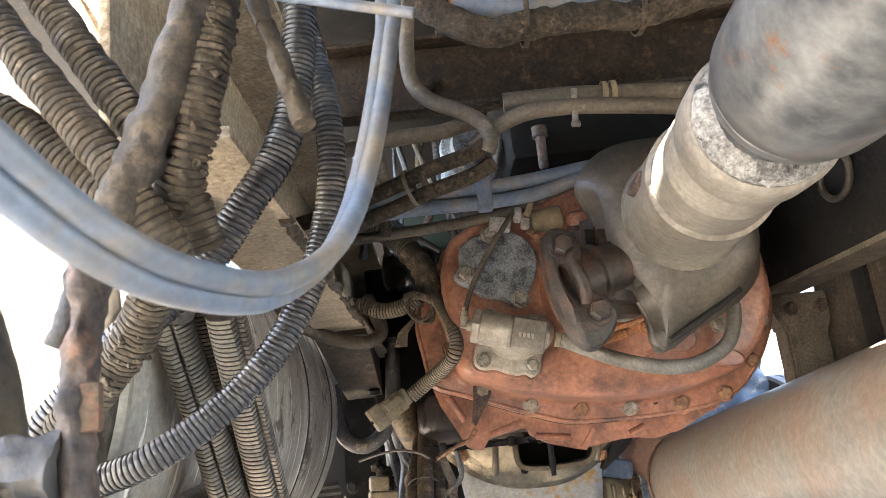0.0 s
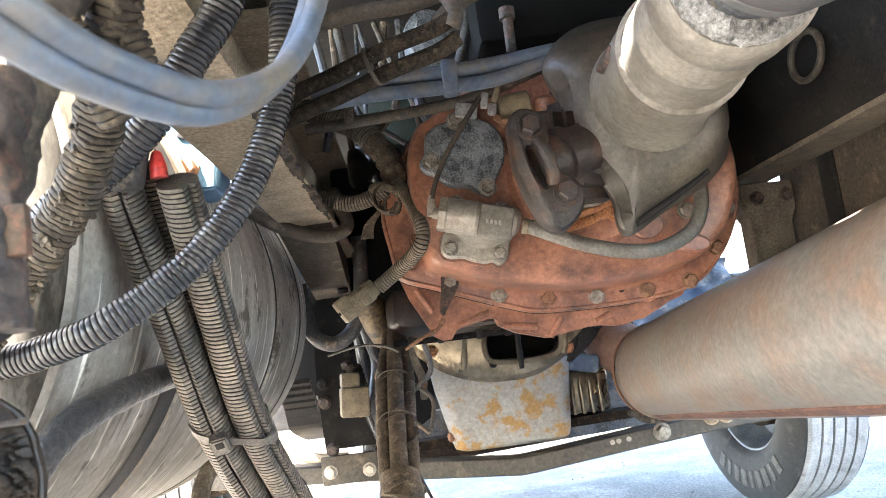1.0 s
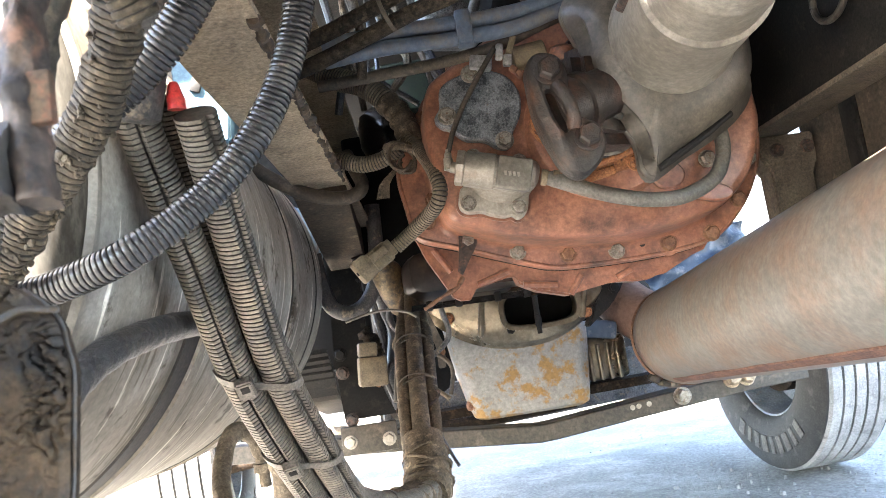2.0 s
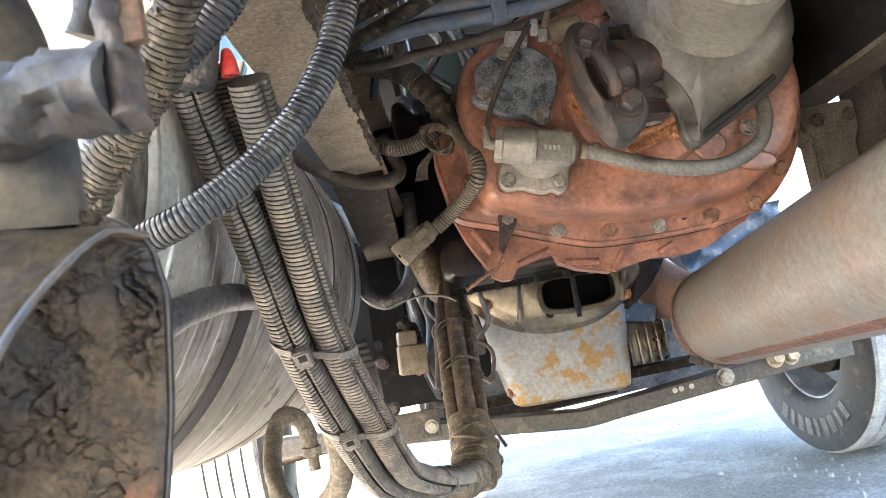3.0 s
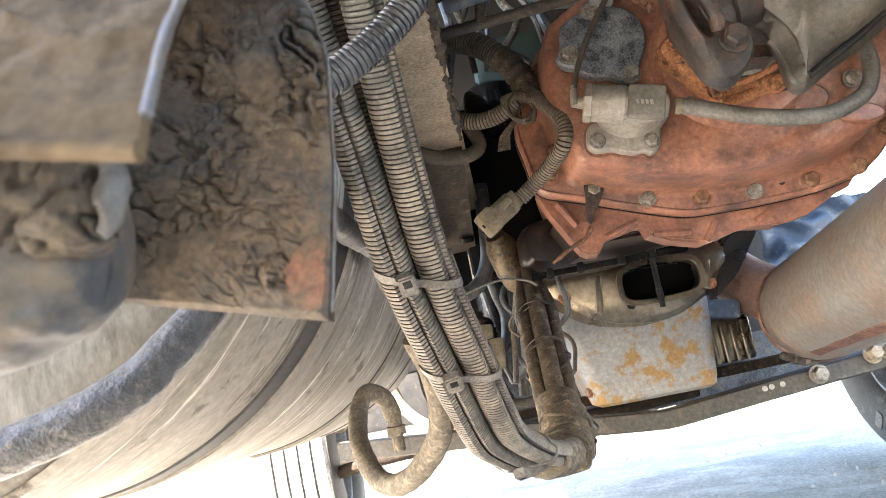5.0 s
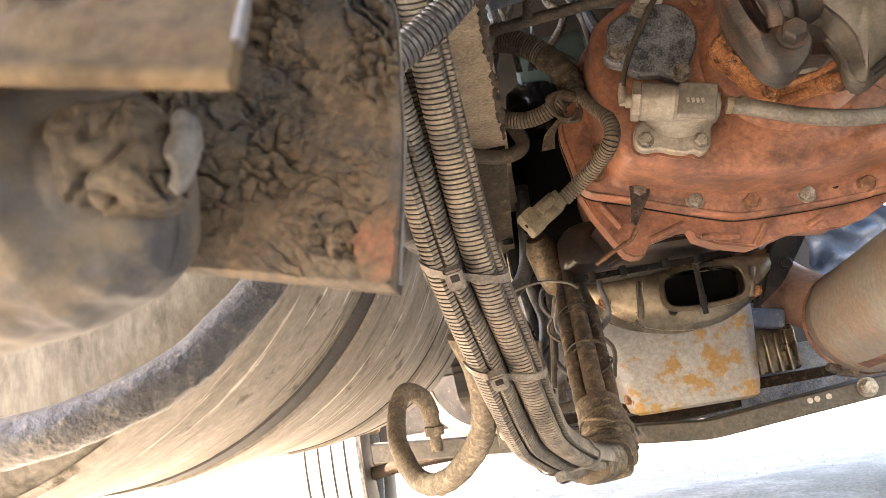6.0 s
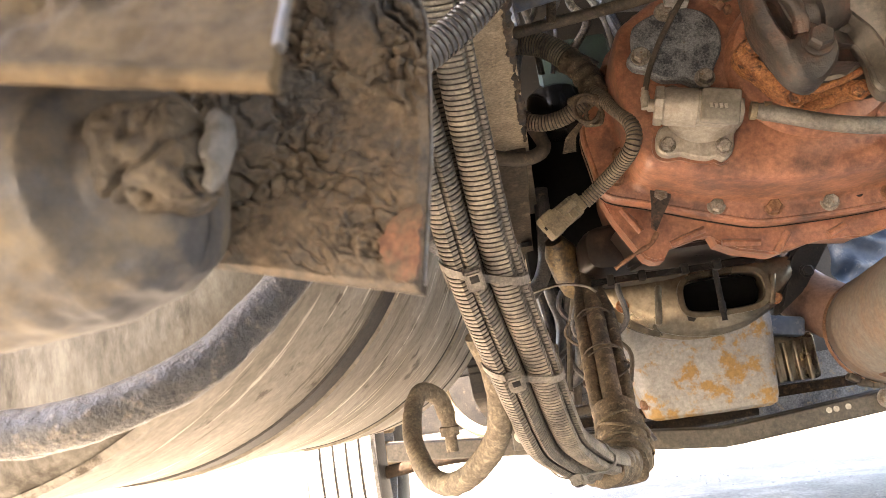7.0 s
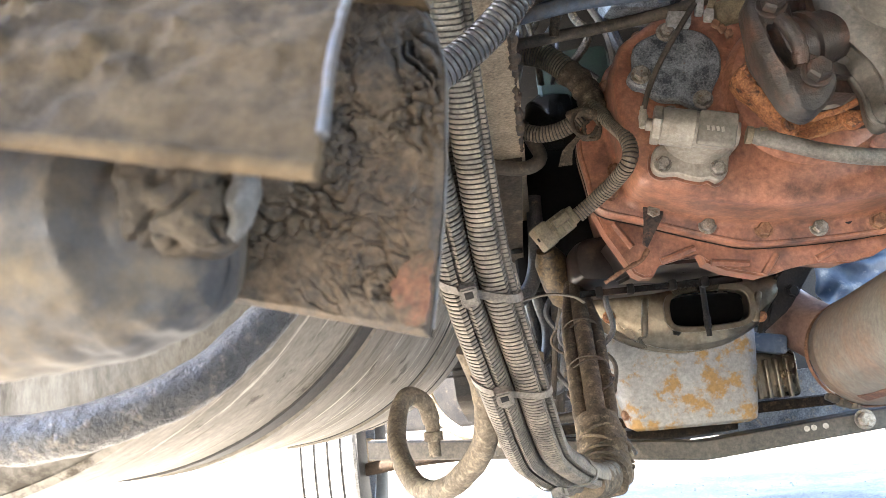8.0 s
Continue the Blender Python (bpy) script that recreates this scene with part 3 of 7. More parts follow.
def build_chassis():
    left = frame_rail(-0.205, -0.112, 0.862, 1.1, 0.5, 3.585, "dust-caked steel channel chassis rail with dried mud", FRAME, FRAME)
    # a thicker lip of dried mud along the flange's inner edge
    bm = bmesh.new()
    sweep(bm, spline([(-0.116, y, 0.862) for y in (0.7, 0.95, 1.15, 1.3, 1.39)], 0.006), lambda i: 0.0045, 10, 1.0, None, 0.006)
    part("mud_lip", bm, MUD, left, "crust of dried mud")
    # the deeper hanger plate under the rail ahead of the gearbox, darkened for shade
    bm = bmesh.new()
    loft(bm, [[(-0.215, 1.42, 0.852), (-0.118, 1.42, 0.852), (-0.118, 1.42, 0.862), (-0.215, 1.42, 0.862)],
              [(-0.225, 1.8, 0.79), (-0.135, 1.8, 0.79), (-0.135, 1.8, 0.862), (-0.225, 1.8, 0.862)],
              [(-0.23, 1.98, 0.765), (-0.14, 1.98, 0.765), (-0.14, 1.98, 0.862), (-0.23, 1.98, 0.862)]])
    part("hanger_plate", bm, BOX_MUD_SHADE, left, "lower plate, its colour darkened for shade")
    bm = bmesh.new()
    lathe(bm, (-0.152, 1.848, 0.776), (0, 0.25, -1), [(-0.004, 0.014), (0.006, 0.014), (0.0062, 0.009), (-0.002, 0.0088)], 16, (True, True))
    part("slot_rim", bm, BLACK, left)
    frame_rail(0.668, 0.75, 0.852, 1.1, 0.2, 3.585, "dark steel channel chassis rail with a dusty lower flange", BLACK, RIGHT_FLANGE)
    bm = bmesh.new()
    box(bm, (0.25, 1.0, 1.14), (0.82, 0.012, 0.1), 0.003)
    beam = thing("cross_member", "dark mud-caked steel cross member between the rails", "cross member")
    part("web", bm, FRAME_DARK, beam)
    bm = bmesh.new()
    box(bm, (0.25, 0.985, 1.087), (0.82, 0.035, 0.008), 0.003)
    part("lower_flange", bm, MUD_DARK, beam)
    bm = bmesh.new()
    box(bm, (0.25, 0.985, 1.192), (0.82, 0.035, 0.008), 0.003)
    part("upper_flange", bm, FRAME_DARK, beam)
    hexbolt(beam, (0.305, 0.993, 1.122), (0, -1, 0), 0.011, 0.009, FRAME_DARK)
    hexbolt(beam, (0.04, 0.993, 1.13), (0, -1, 0), 0.011, 0.009, FRAME_DARK)


build_ground()
build_gravel()
build_overhead_slabs()
build_rear_wall()
build_front_wall()
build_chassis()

# ---- gearbox ----
FLANGE = [(-0.012, 0.752), (-0.006, 0.737), (0.01, 0.726), (0.06, 0.708), (0.11, 0.688), (0.162, 0.668), (0.21, 0.651), (0.235, 0.646), (0.27, 0.6435), (0.34, 0.6415), (0.41, 0.6425), (0.47, 0.648), (0.515, 0.66), (0.55, 0.685), (0.585, 0.725),
          (0.612, 0.777), (0.623, 0.835), (0.614, 0.9), (0.59, 0.97), (0.53, 1.05), (0.4, 1.1), (0.26, 1.1), (0.15, 1.06), (0.07, 1.0), (0.02, 0.94), (-0.016, 0.885), (-0.024, 0.843), (-0.018, 0.797)]


def build_gearbox():
    gear = thing("gearbox", "red-primed cast gearbox, dusty and oil-stained, under the chassis", "gearbox")
    bulge = smooth_outline([(0.046, 0.752), (0.06, 0.736), (0.088, 0.724), (0.144, 0.702), (0.236, 0.683), (0.32, 0.675), (0.407, 0.678), (0.452, 0.686), (0.495, 0.7), (0.545, 0.745), (0.578, 0.83),
                            (0.565, 0.93), (0.5, 1.02), (0.4, 1.06), (0.27, 1.062), (0.17, 1.04), (0.08, 0.99), (0.048, 0.968), (0.032, 0.923), (0.031, 0.865), (0.037, 0.801)], 160, 0.42)
    rim = smooth_outline(FLANGE, 160, 0.42)
    # the cover leans: the lower it is, the nearer its face stands; sand-cast unevenness all over
    def skin(outline, y, lean=0.0):
        ring = []
        for p in outline:
            q = Vector((p.x, y + lean * (p.y - 0.69), p.y))
            ring.append(q + Vector((0.4, 1, 0.4)) * (0.0016 * noise.noise(q * 22) + 0.0005 * noise.noise(q * 90)))
        return ring
    bm = bmesh.new()
    loft(bm, [at_y(inset(rim, 0.003), 1.392), at_y(rim, 1.389), skin(rim, 1.364), skin(inset(rim, 0.004), 1.36), skin(inset(bulge, -0.011), 1.3595), skin(inset(bulge, -0.006), 1.357),
              skin(inset(bulge, -0.001), 1.347), skin(bulge, 1.32), skin(inset(bulge, 0.002), 1.28), skin(inset(bulge, 0.004), 1.256), skin(inset(bulge, 0.0065), 1.2485), skin(inset(bulge, 0.011), 1.2435),
              skin(inset(bulge, 0.02), 1.241), skin(inset(bulge, 0.035), 1.239, 0.02), skin(inset(bulge, 0.05), 1.237, 0.03), skin(inset(bulge, 0.058), 1.2365, 0.03)])
    part("rear_cover", bm, PRIMER, gear, sharp=50)
    # raised bead along the flange's edge
    bm = bmesh.new()
    bead = [p.to_3d() for p in at_y(inset(rim, 0.005), 1.361)]
    sweep(bm, spline(bead + bead[:1], 0.008), 0.003, 8, cap=False)
    part("flange_bead", bm, PRIMER, gear)
    # joint line and the main case ahead of it
    bm = bmesh.new()
    loft(bm, [at_y(inset(rim, -0.0006), 1.3965), at_y(inset(rim, -0.0006), 1.3925)])
    part("gasket", bm, BLACK, gear, "thin dark gasket line")
    bm = bmesh.new()
    loft(bm, [at_y(rim, 1.397), at_y(rim, 1.42), at_y(inset(rim, 0.012), 1.43), at_y(inset(rim, 0.03), 1.55), at_y(inset(rim, 0.045), 1.75), at_y(inset(rim, 0.05), 1.92)])
    part("main_case", bm, PRIMER_DARK, gear, "oil-darkened lower case")
    # skirt of the main case below the joint, with its lug and steps
    skirt = [(-0.008, 0.745), (0.007, 0.702), (0.028, 0.662), (0.045, 0.628), (0.058, 0.62), (0.074, 0.619), (0.084, 0.64), (0.144, 0.652), (0.158, 0.651), (0.164, 0.633), (0.194, 0.616), (0.248, 0.6), (0.288, 0.607), (0.32, 0.615), (0.375, 0.606), (0.391, 0.611), (0.424, 0.613), (0.45, 0.63), (0.5, 0.645), (0.53, 0.68), (0.5, 0.72), (0.3, 0.72), (0.05, 0.75)]
    bm = bmesh.new()
    loft(bm, [[(x, 1.4, z) for x, z in skirt], [(x, 1.46, z + 0.002) for x, z in skirt]])
    bmesh.ops.bevel(bm, geom=[e for e in bm.edges if abs(e.verts[0].co.y - e.verts[1].co.y) < 1e-4 and e.verts[0].co.y < 1.41], offset=0.004, segments=2, affect="EDGES")
    part("case_skirt", bm, PRIMER, gear, smooth=False)
    bm = bmesh.new()
    loft(bm, [[(0.03, 1.462, 0.72), (0.46, 1.462, 0.66), (0.42, 1.462, 0.64), (0.075, 1.462, 0.648)],
              [(0.03, 1.5, 0.72), (0.46, 1.5, 0.66), (0.42, 1.5, 0.636), (0.07, 1.5, 0.644)],
              [(0.0, 1.78, 0.72), (0.4, 1.78, 0.68), (0.36, 1.78, 0.66), (0.02, 1.78, 0.65)]])
    bmesh.ops.bevel(bm, geom=list(bm.edges), offset=0.006, segments=2, affect="EDGES")
    part("lower_case", bm, DARK_CASE, gear, "oil-darkened lower case")
    for a, b in (((0.022, 1.397, 0.716), (0.05, 1.397, 0.667)), ((0.09, 1.398, 0.643), (0.15, 1.398, 0.66)), ((0.17, 1.398, 0.632), (0.235, 1.398, 0.622)), ((0.25, 1.398, 0.602), (0.275, 1.398, 0.634)), ((0.335, 1.398, 0.618), (0.37, 1.398, 0.632))):
        bm = bmesh.new()
        sweep(bm, spline([a, Vector(a).lerp(Vector(b), 0.5), b], 0.01), 0.006, 8)
        part("rib", bm, PRIMER, gear)
    # low cast bosses under the bolts
    for x, z in ((0.019, 0.762), (0.083, 0.72), (0.165, 0.687), (0.25, 0.67), (0.334, 0.663), (0.425, 0.662)):
        bm = bmesh.new()
        lathe(bm, (x, 1.363, z), (0, -1, 0), [(0, 0.022), (0.002, 0.0205), (0.0034, 0.0175), (0.0036, 0.0)], 28, (False, False))
        part("bolt_boss", bm, PRIMER, gear)
    # round pad that carries the output bearing, with a rib that runs down from it
    bm = bmesh.new()
    lathe(bm, (0.315, 1.242, 0.856), (0, -1, 0), [(0, 0.124), (0.012, 0.119), (0.018, 0.114), (0.02, 0.104), (0.02, 0.0)], 64, (False, False))
    part("carrier_pad", bm, PRIMER, gear)
    # low cast pads on the cover's lower right, and the ledge that runs under the valve
    for x, z, w, h, lean in ((0.468, 0.722, 0.034, 0.015, -12), (0.405, 0.758, 0.026, 0.022, 0)):
        oval = [Vector((x + w * math.cos(t) * math.cos(radians(lean)) - h * math.sin(t) * math.sin(radians(lean)), z + w * math.cos(t) * math.sin(radians(lean)) + h * math.sin(t) * math.cos(radians(lean)))) for t in (2 * math.pi * k / 40 for k in range(40))]
        bm = bmesh.new()
        loft(bm, [at_y(oval, 1.25), at_y(oval, 1.232), at_y(inset(oval, 0.003), 1.2295)])
        part("cast_pad", bm, PRIMER, gear)
    # flange bolts
    for x, z in ((0.019, 0.762), (0.034, 0.798), (0.083, 0.72), (0.165, 0.687), (0.25, 0.67), (0.334, 0.663), (0.425, 0.662), (0.503, 0.668), (0.56, 0.72), (0.592, 0.79), (0.6, 0.87), (0.038, 0.945), (0.105, 1.025)):
        hexbolt(gear, (x, 1.36, z), (0, -1, 0), 0.0115, 0.011, BOLT if x in (0.083, 0.165, 0.334, 0.592, 0.6) else RUST, turn=x * 9)
    bm = bmesh.new()
    lathe(bm, (0.38, 1.3605, 0.668), (0, -1, 0), [(0, 0.0055), (0.0012, 0.0055)], 14)
    part("drain_hole", bm, BLACK, gear)
    # round cover plate
    disc = smooth_outline([(0.067, 0.945), (0.09, 0.96), (0.13, 0.968), (0.17, 0.955), (0.19, 0.925), (0.188, 0.89), (0.172, 0.862), (0.162, 0.838), (0.143, 0.84), (0.125, 0.853), (0.095, 0.86), (0.075, 0.878), (0.06, 0.885), (0.052, 0.9), (0.062, 0.915)], 72)
    bm = bmesh.new()
    loft(bm, [at_y(disc, 1.235), at_y(disc, 1.218), at_y(inset(disc, 0.003), 1.2145), at_y(inset(disc, 0.005), 1.2142)])
    part("cover_plate", bm, CAST, gear, "mottled grey cover plate")
    for x, z in ((0.072, 0.9), (0.155, 0.848), (0.118, 0.962)):
        hexbolt(gear, (x, 1.214, z), (0, -1, 0), 0.0115, 0.011, BOLT, turn=x * 11)
    build_valve(gear)
    # faint raised marking left as plain bars
    for k in range(5):
        bm = bmesh.new()
        box(bm, (0.262 + k * 0.011, 1.268, 0.735 - k * 0.0005), (0.007, 0.004, 0.011), 0.001, (14, 0, 0))
        part("cast_marking", bm, PRIMER, gear)
    # output bearing carrier with ribs and rusty lower flange
    bm = bmesh.new()
    lathe(bm, (0.365, 1.24, 0.9), (0, -1, 0), [(0, 0.13), (0.02, 0.125), (0.03, 0.112), (0.06, 0.105), (0.07, 0.108), (0.08, 0.105), (0.1, 0.098), (0.14, 0.095)], 48)
    part("bearing_carrier", bm, GRIME, gear, "oil-darkened bearing carrier")
    low = []
    for k in range(120):
        t = 2 * math.pi * k / 120
        ears = max(max(0.0, math.cos(t - e)) ** 22 for e in (radians(-40), radians(172), radians(75)))
        r = 0.083 + 0.022 * ears + 0.003 * noise.noise((math.cos(t) * 4, math.sin(t) * 4, 1))
        low.append(Vector((0.302 + r * math.cos(t), 0.853 + r * math.sin(t))))
    bm = bmesh.new()
    loft(bm, [at_y(low, 1.226), at_y(low, 1.2), at_y(inset(low, 0.003), 1.194), at_y(inset(low, 0.014), 1.19), at_y(inset(low, 0.02), 1.191), at_y(inset(low, 0.023), 1.198), at_y(inset(low, 0.032), 1.2), at_y(inset(low, 0.034), 1.19)])
    part("carrier_flange", bm, RUST_BRIGHT, gear, "bright rusty flange")
    bm = bmesh.new()
    box(bm, (0.288, 1.19, 0.768), (0.046, 0.012, 0.014), 0.003, (0, -10, 0))
    part("cast_lug", bm, RUST_BRIGHT, gear)
    # worn rim of the inner joint half and the pale machined face above it
    bm = bmesh.new()
    sweep(bm, spline([(0.25, 1.15, 0.798), (0.27, 1.15, 0.779), (0.295, 1.15, 0.78), (0.33, 1.152, 0.79), (0.366, 1.156, 0.808), (0.385, 1.16, 0.83)], 0.004), 0.0065, 12, 0.8, None, 0.002)
    part("joint_rim", bm, RUST_BRIGHT, gear)
    bm = bmesh.new()
    sweep(bm, spline([(0.272, 1.143, 0.79), (0.3, 1.143, 0.79), (0.33, 1.146, 0.8), (0.36, 1.15, 0.815)], 0.004), lambda i: 0.003 + 0.005 * math.sin(min(1.0, i / 22) * math.pi), 12, 0.8)
    part("worn_face", bm, YOKE, gear, "pale rubbed steel face")
    for x, z in ((0.221, 0.87), (0.262, 0.786), (0.345, 0.779), (0.388, 0.815), (0.47, 0.775), (0.5, 0.84)):
        hexbolt(gear, (x, 1.192 if x < 0.4 else 1.232, z), (0, -1, 0), 0.011, 0.01, RUST_BRIGHT if x < 0.4 else BOLT, turn=x * 5)
    # the clamp-shaped yoke piece beside the shaft
    build_side_yoke(gear)
    # rusty tag hanging from a flange bolt
    bm = bmesh.new()
    tag = [(0.068, 1.352, 0.734), (0.082, 1.352, 0.739), (0.1, 1.352, 0.729), (0.097, 1.35, 0.71), (0.08, 1.348, 0.685), (0.064, 1.345, 0.66), (0.057, 1.346, 0.667), (0.064, 1.349, 0.7)]
    loft(bm, [tag, [(x, y + 0.003, z) for x, y, z in tag]])
    part("tag", bm, RUST_DARK, gear, "dusty bent metal tag")
    bm = bmesh.new()
    sweep(bm, spline([(0.064, 1.344, 0.657), (0.05, 1.345, 0.64), (0.03, 1.35, 0.632), (0.005, 1.36, 0.62), (-0.012, 1.365, 0.612)], 0.005), 0.0036, 8, 1.0, None, 0.0015)
    part("bent_strip", bm, RUST, gear, "rusty twisted strip")
    return gear


def build_valve(gear):
    """The air valve bolted below the cover plate, with its hose stub and elbow."""
    a, b = Vector((0.079, 1.186, 0.808)), Vector((0.196, 1.18, 0.775))
    d = (b - a).normalized()
    valve = thing("air_valve", "dusty alloy air valve bolted to the gearbox with a hose fitting", "valve")
    bm = bmesh.new()
    lathe(bm, a, d, [(0.004, 0.0245), (0.006, 0.027), (0.05, 0.0275), (0.052, 0.026), (0.06, 0.0255), (0.086, 0.0255), (0.1, 0.02), (0.112, 0.016)], 28)
    part("barrel", bm, ALLOY, valve)
    bm = bmesh.new()
    o = a - d * 0.008
    _, u, v = axes(d)
    loft(bm, [[o + d * s + (u * math.cos(t) + v * math.sin(t)) * r for t in (math.pi * k / 3 for k in range(6))] for s, r in ((0, 0.027), (0.002, 0.0285), (0.011, 0.0285), (0.013, 0.027))])
    part("end_cap", bm, ALLOY, valve, smooth=False)
    # swelling neck that carries the barrel, and the flange with its two bolt ears
    low = smooth_outline([(0.09, 0.825), (0.089, 0.789), (0.104, 0.766), (0.128, 0.753), (0.156, 0.753), (0.179, 0.764), (0.196, 0.782), (0.191, 0.812)], 48)
    top = smooth_outline([(0.092, 0.815), (0.091, 0.789), (0.104, 0.775), (0.126, 0.768), (0.151, 0.766), (0.174, 0.769), (0.188, 0.782), (0.183, 0.803)], 48)
    bm = bmesh.new()
    loft(bm, [at_y(inset(low, -0.003), 1.224), at_y(low, 1.2195), at_y([p.lerp(q, 0.45) for p, q in zip(low, top)], 1.211), at_y([p.lerp(q, 0.8) for p, q in zip(low, top)], 1.2), at_y(top, 1.187), at_y(inset(top, 0.003), 1.181), at_y(inset(top, 0.01), 1.178)])
    part("neck", bm, ALLOY, valve, sharp=60)
    bm = bmesh.new()
    q = a + d * 0.078 + Vector((0, -0.021, -0.004))
    box(bm, q, (0.052, 0.014, 0.05), 0.004, (0, math.degrees(math.atan2(-d.z, d.x)), 0), 3)
    part("side_panel", bm, YOKE, valve, "darker flat panel on the barrel")
    foot = smooth_outline([(0.07, 0.769), (0.07, 0.753), (0.081, 0.744), (0.102, 0.742), (0.117, 0.735), (0.136, 0.729), (0.148, 0.73), (0.157, 0.7235), (0.169, 0.729), (0.175, 0.74), (0.179, 0.757), (0.184, 0.767), (0.161, 0.78), (0.106, 0.789), (0.079, 0.787)], 72)
    bm = bmesh.new()
    loft(bm, [at_y(foot, 1.236), at_y(foot, 1.222), at_y(inset(foot, 0.0025), 1.219)])
    part("foot_plate", bm, ALLOY, valve)
    bm = bmesh.new()
    loft(bm, [at_y(inset(foot, -0.004), 1.248), at_y(inset(foot, -0.004), 1.2365)])
    part("mounting_pad", bm, PRIMER, valve, "red-primed mounting pad")
    for x, z in ((0.084, 0.759), (0.161, 0.742), (0.1, 0.824), (0.168, 0.806)):
        hexbolt(valve, (x, 1.219 if z < 0.8 else 1.19, z), (0, -1, 0), 0.0098, 0.009, BOLT, turn=z * 17)
    bm = bmesh.new()
    lathe(bm, a - d * 0.008, -d, [(0, 0.009), (0.008, 0.009), (0.009, 0.007), (0.014, 0.007)], 12)
    lathe(bm, a - d * 0.02 - Vector((0, 0, 0.005)), (0.1, 0, 1), [(0, 0.007), (0.018, 0.007), (0.019, 0.0055), (0.026, 0.0055), (0.027, 0.004), (0.032, 0.004)], 12)
    part("elbow", bm, ALLOY, valve)
    bm = bmesh.new()
    sweep(bm, spline([a - d * 0.02 + Vector((0.003, 0, 0.02)), (0.075, 1.185, 0.865), (0.098, 1.18, 0.905), (0.135, 1.178, 0.955), (0.158, 1.18, 0.985)], 0.006), 0.0042, 10)
    part("thin_pipe", bm, RUBBER_DUST, valve)
    bm = bmesh.new()
    lathe(bm, b, d, [(0, 0.0125), (0.008, 0.0125), (0.009, 0.011), (0.016, 0.011), (0.017, 0.0135), (0.026, 0.0135), (0.027, 0.012)], 16)
    part("hose_fitting", bm, CONNECTOR, valve)
    bm = bmesh.new()
    sweep(bm, spline([b + d * 0.012, (0.24, 1.165, 0.752), (0.29, 1.155, 0.728), (0.345, 1.15, 0.712), (0.4, 1.16, 0.712), (0.455, 1.18, 0.735), (0.483, 1.2, 0.772), (0.492, 1.215, 0.81), (0.49, 1.225, 0.85)], 0.006), 0.0115, 14)
    part("air_hose", bm, HOSE_GREY, valve, "dull grey air hose")
    for k in range(4):
        bm = bmesh.new()
        box(bm, a + d * (0.064 + k * 0.0065) + Vector((0, -0.0285, -0.006)), (0.004, 0.002, 0.007), 0.0005)
        part("cast_marking", bm, ALLOY, valve)


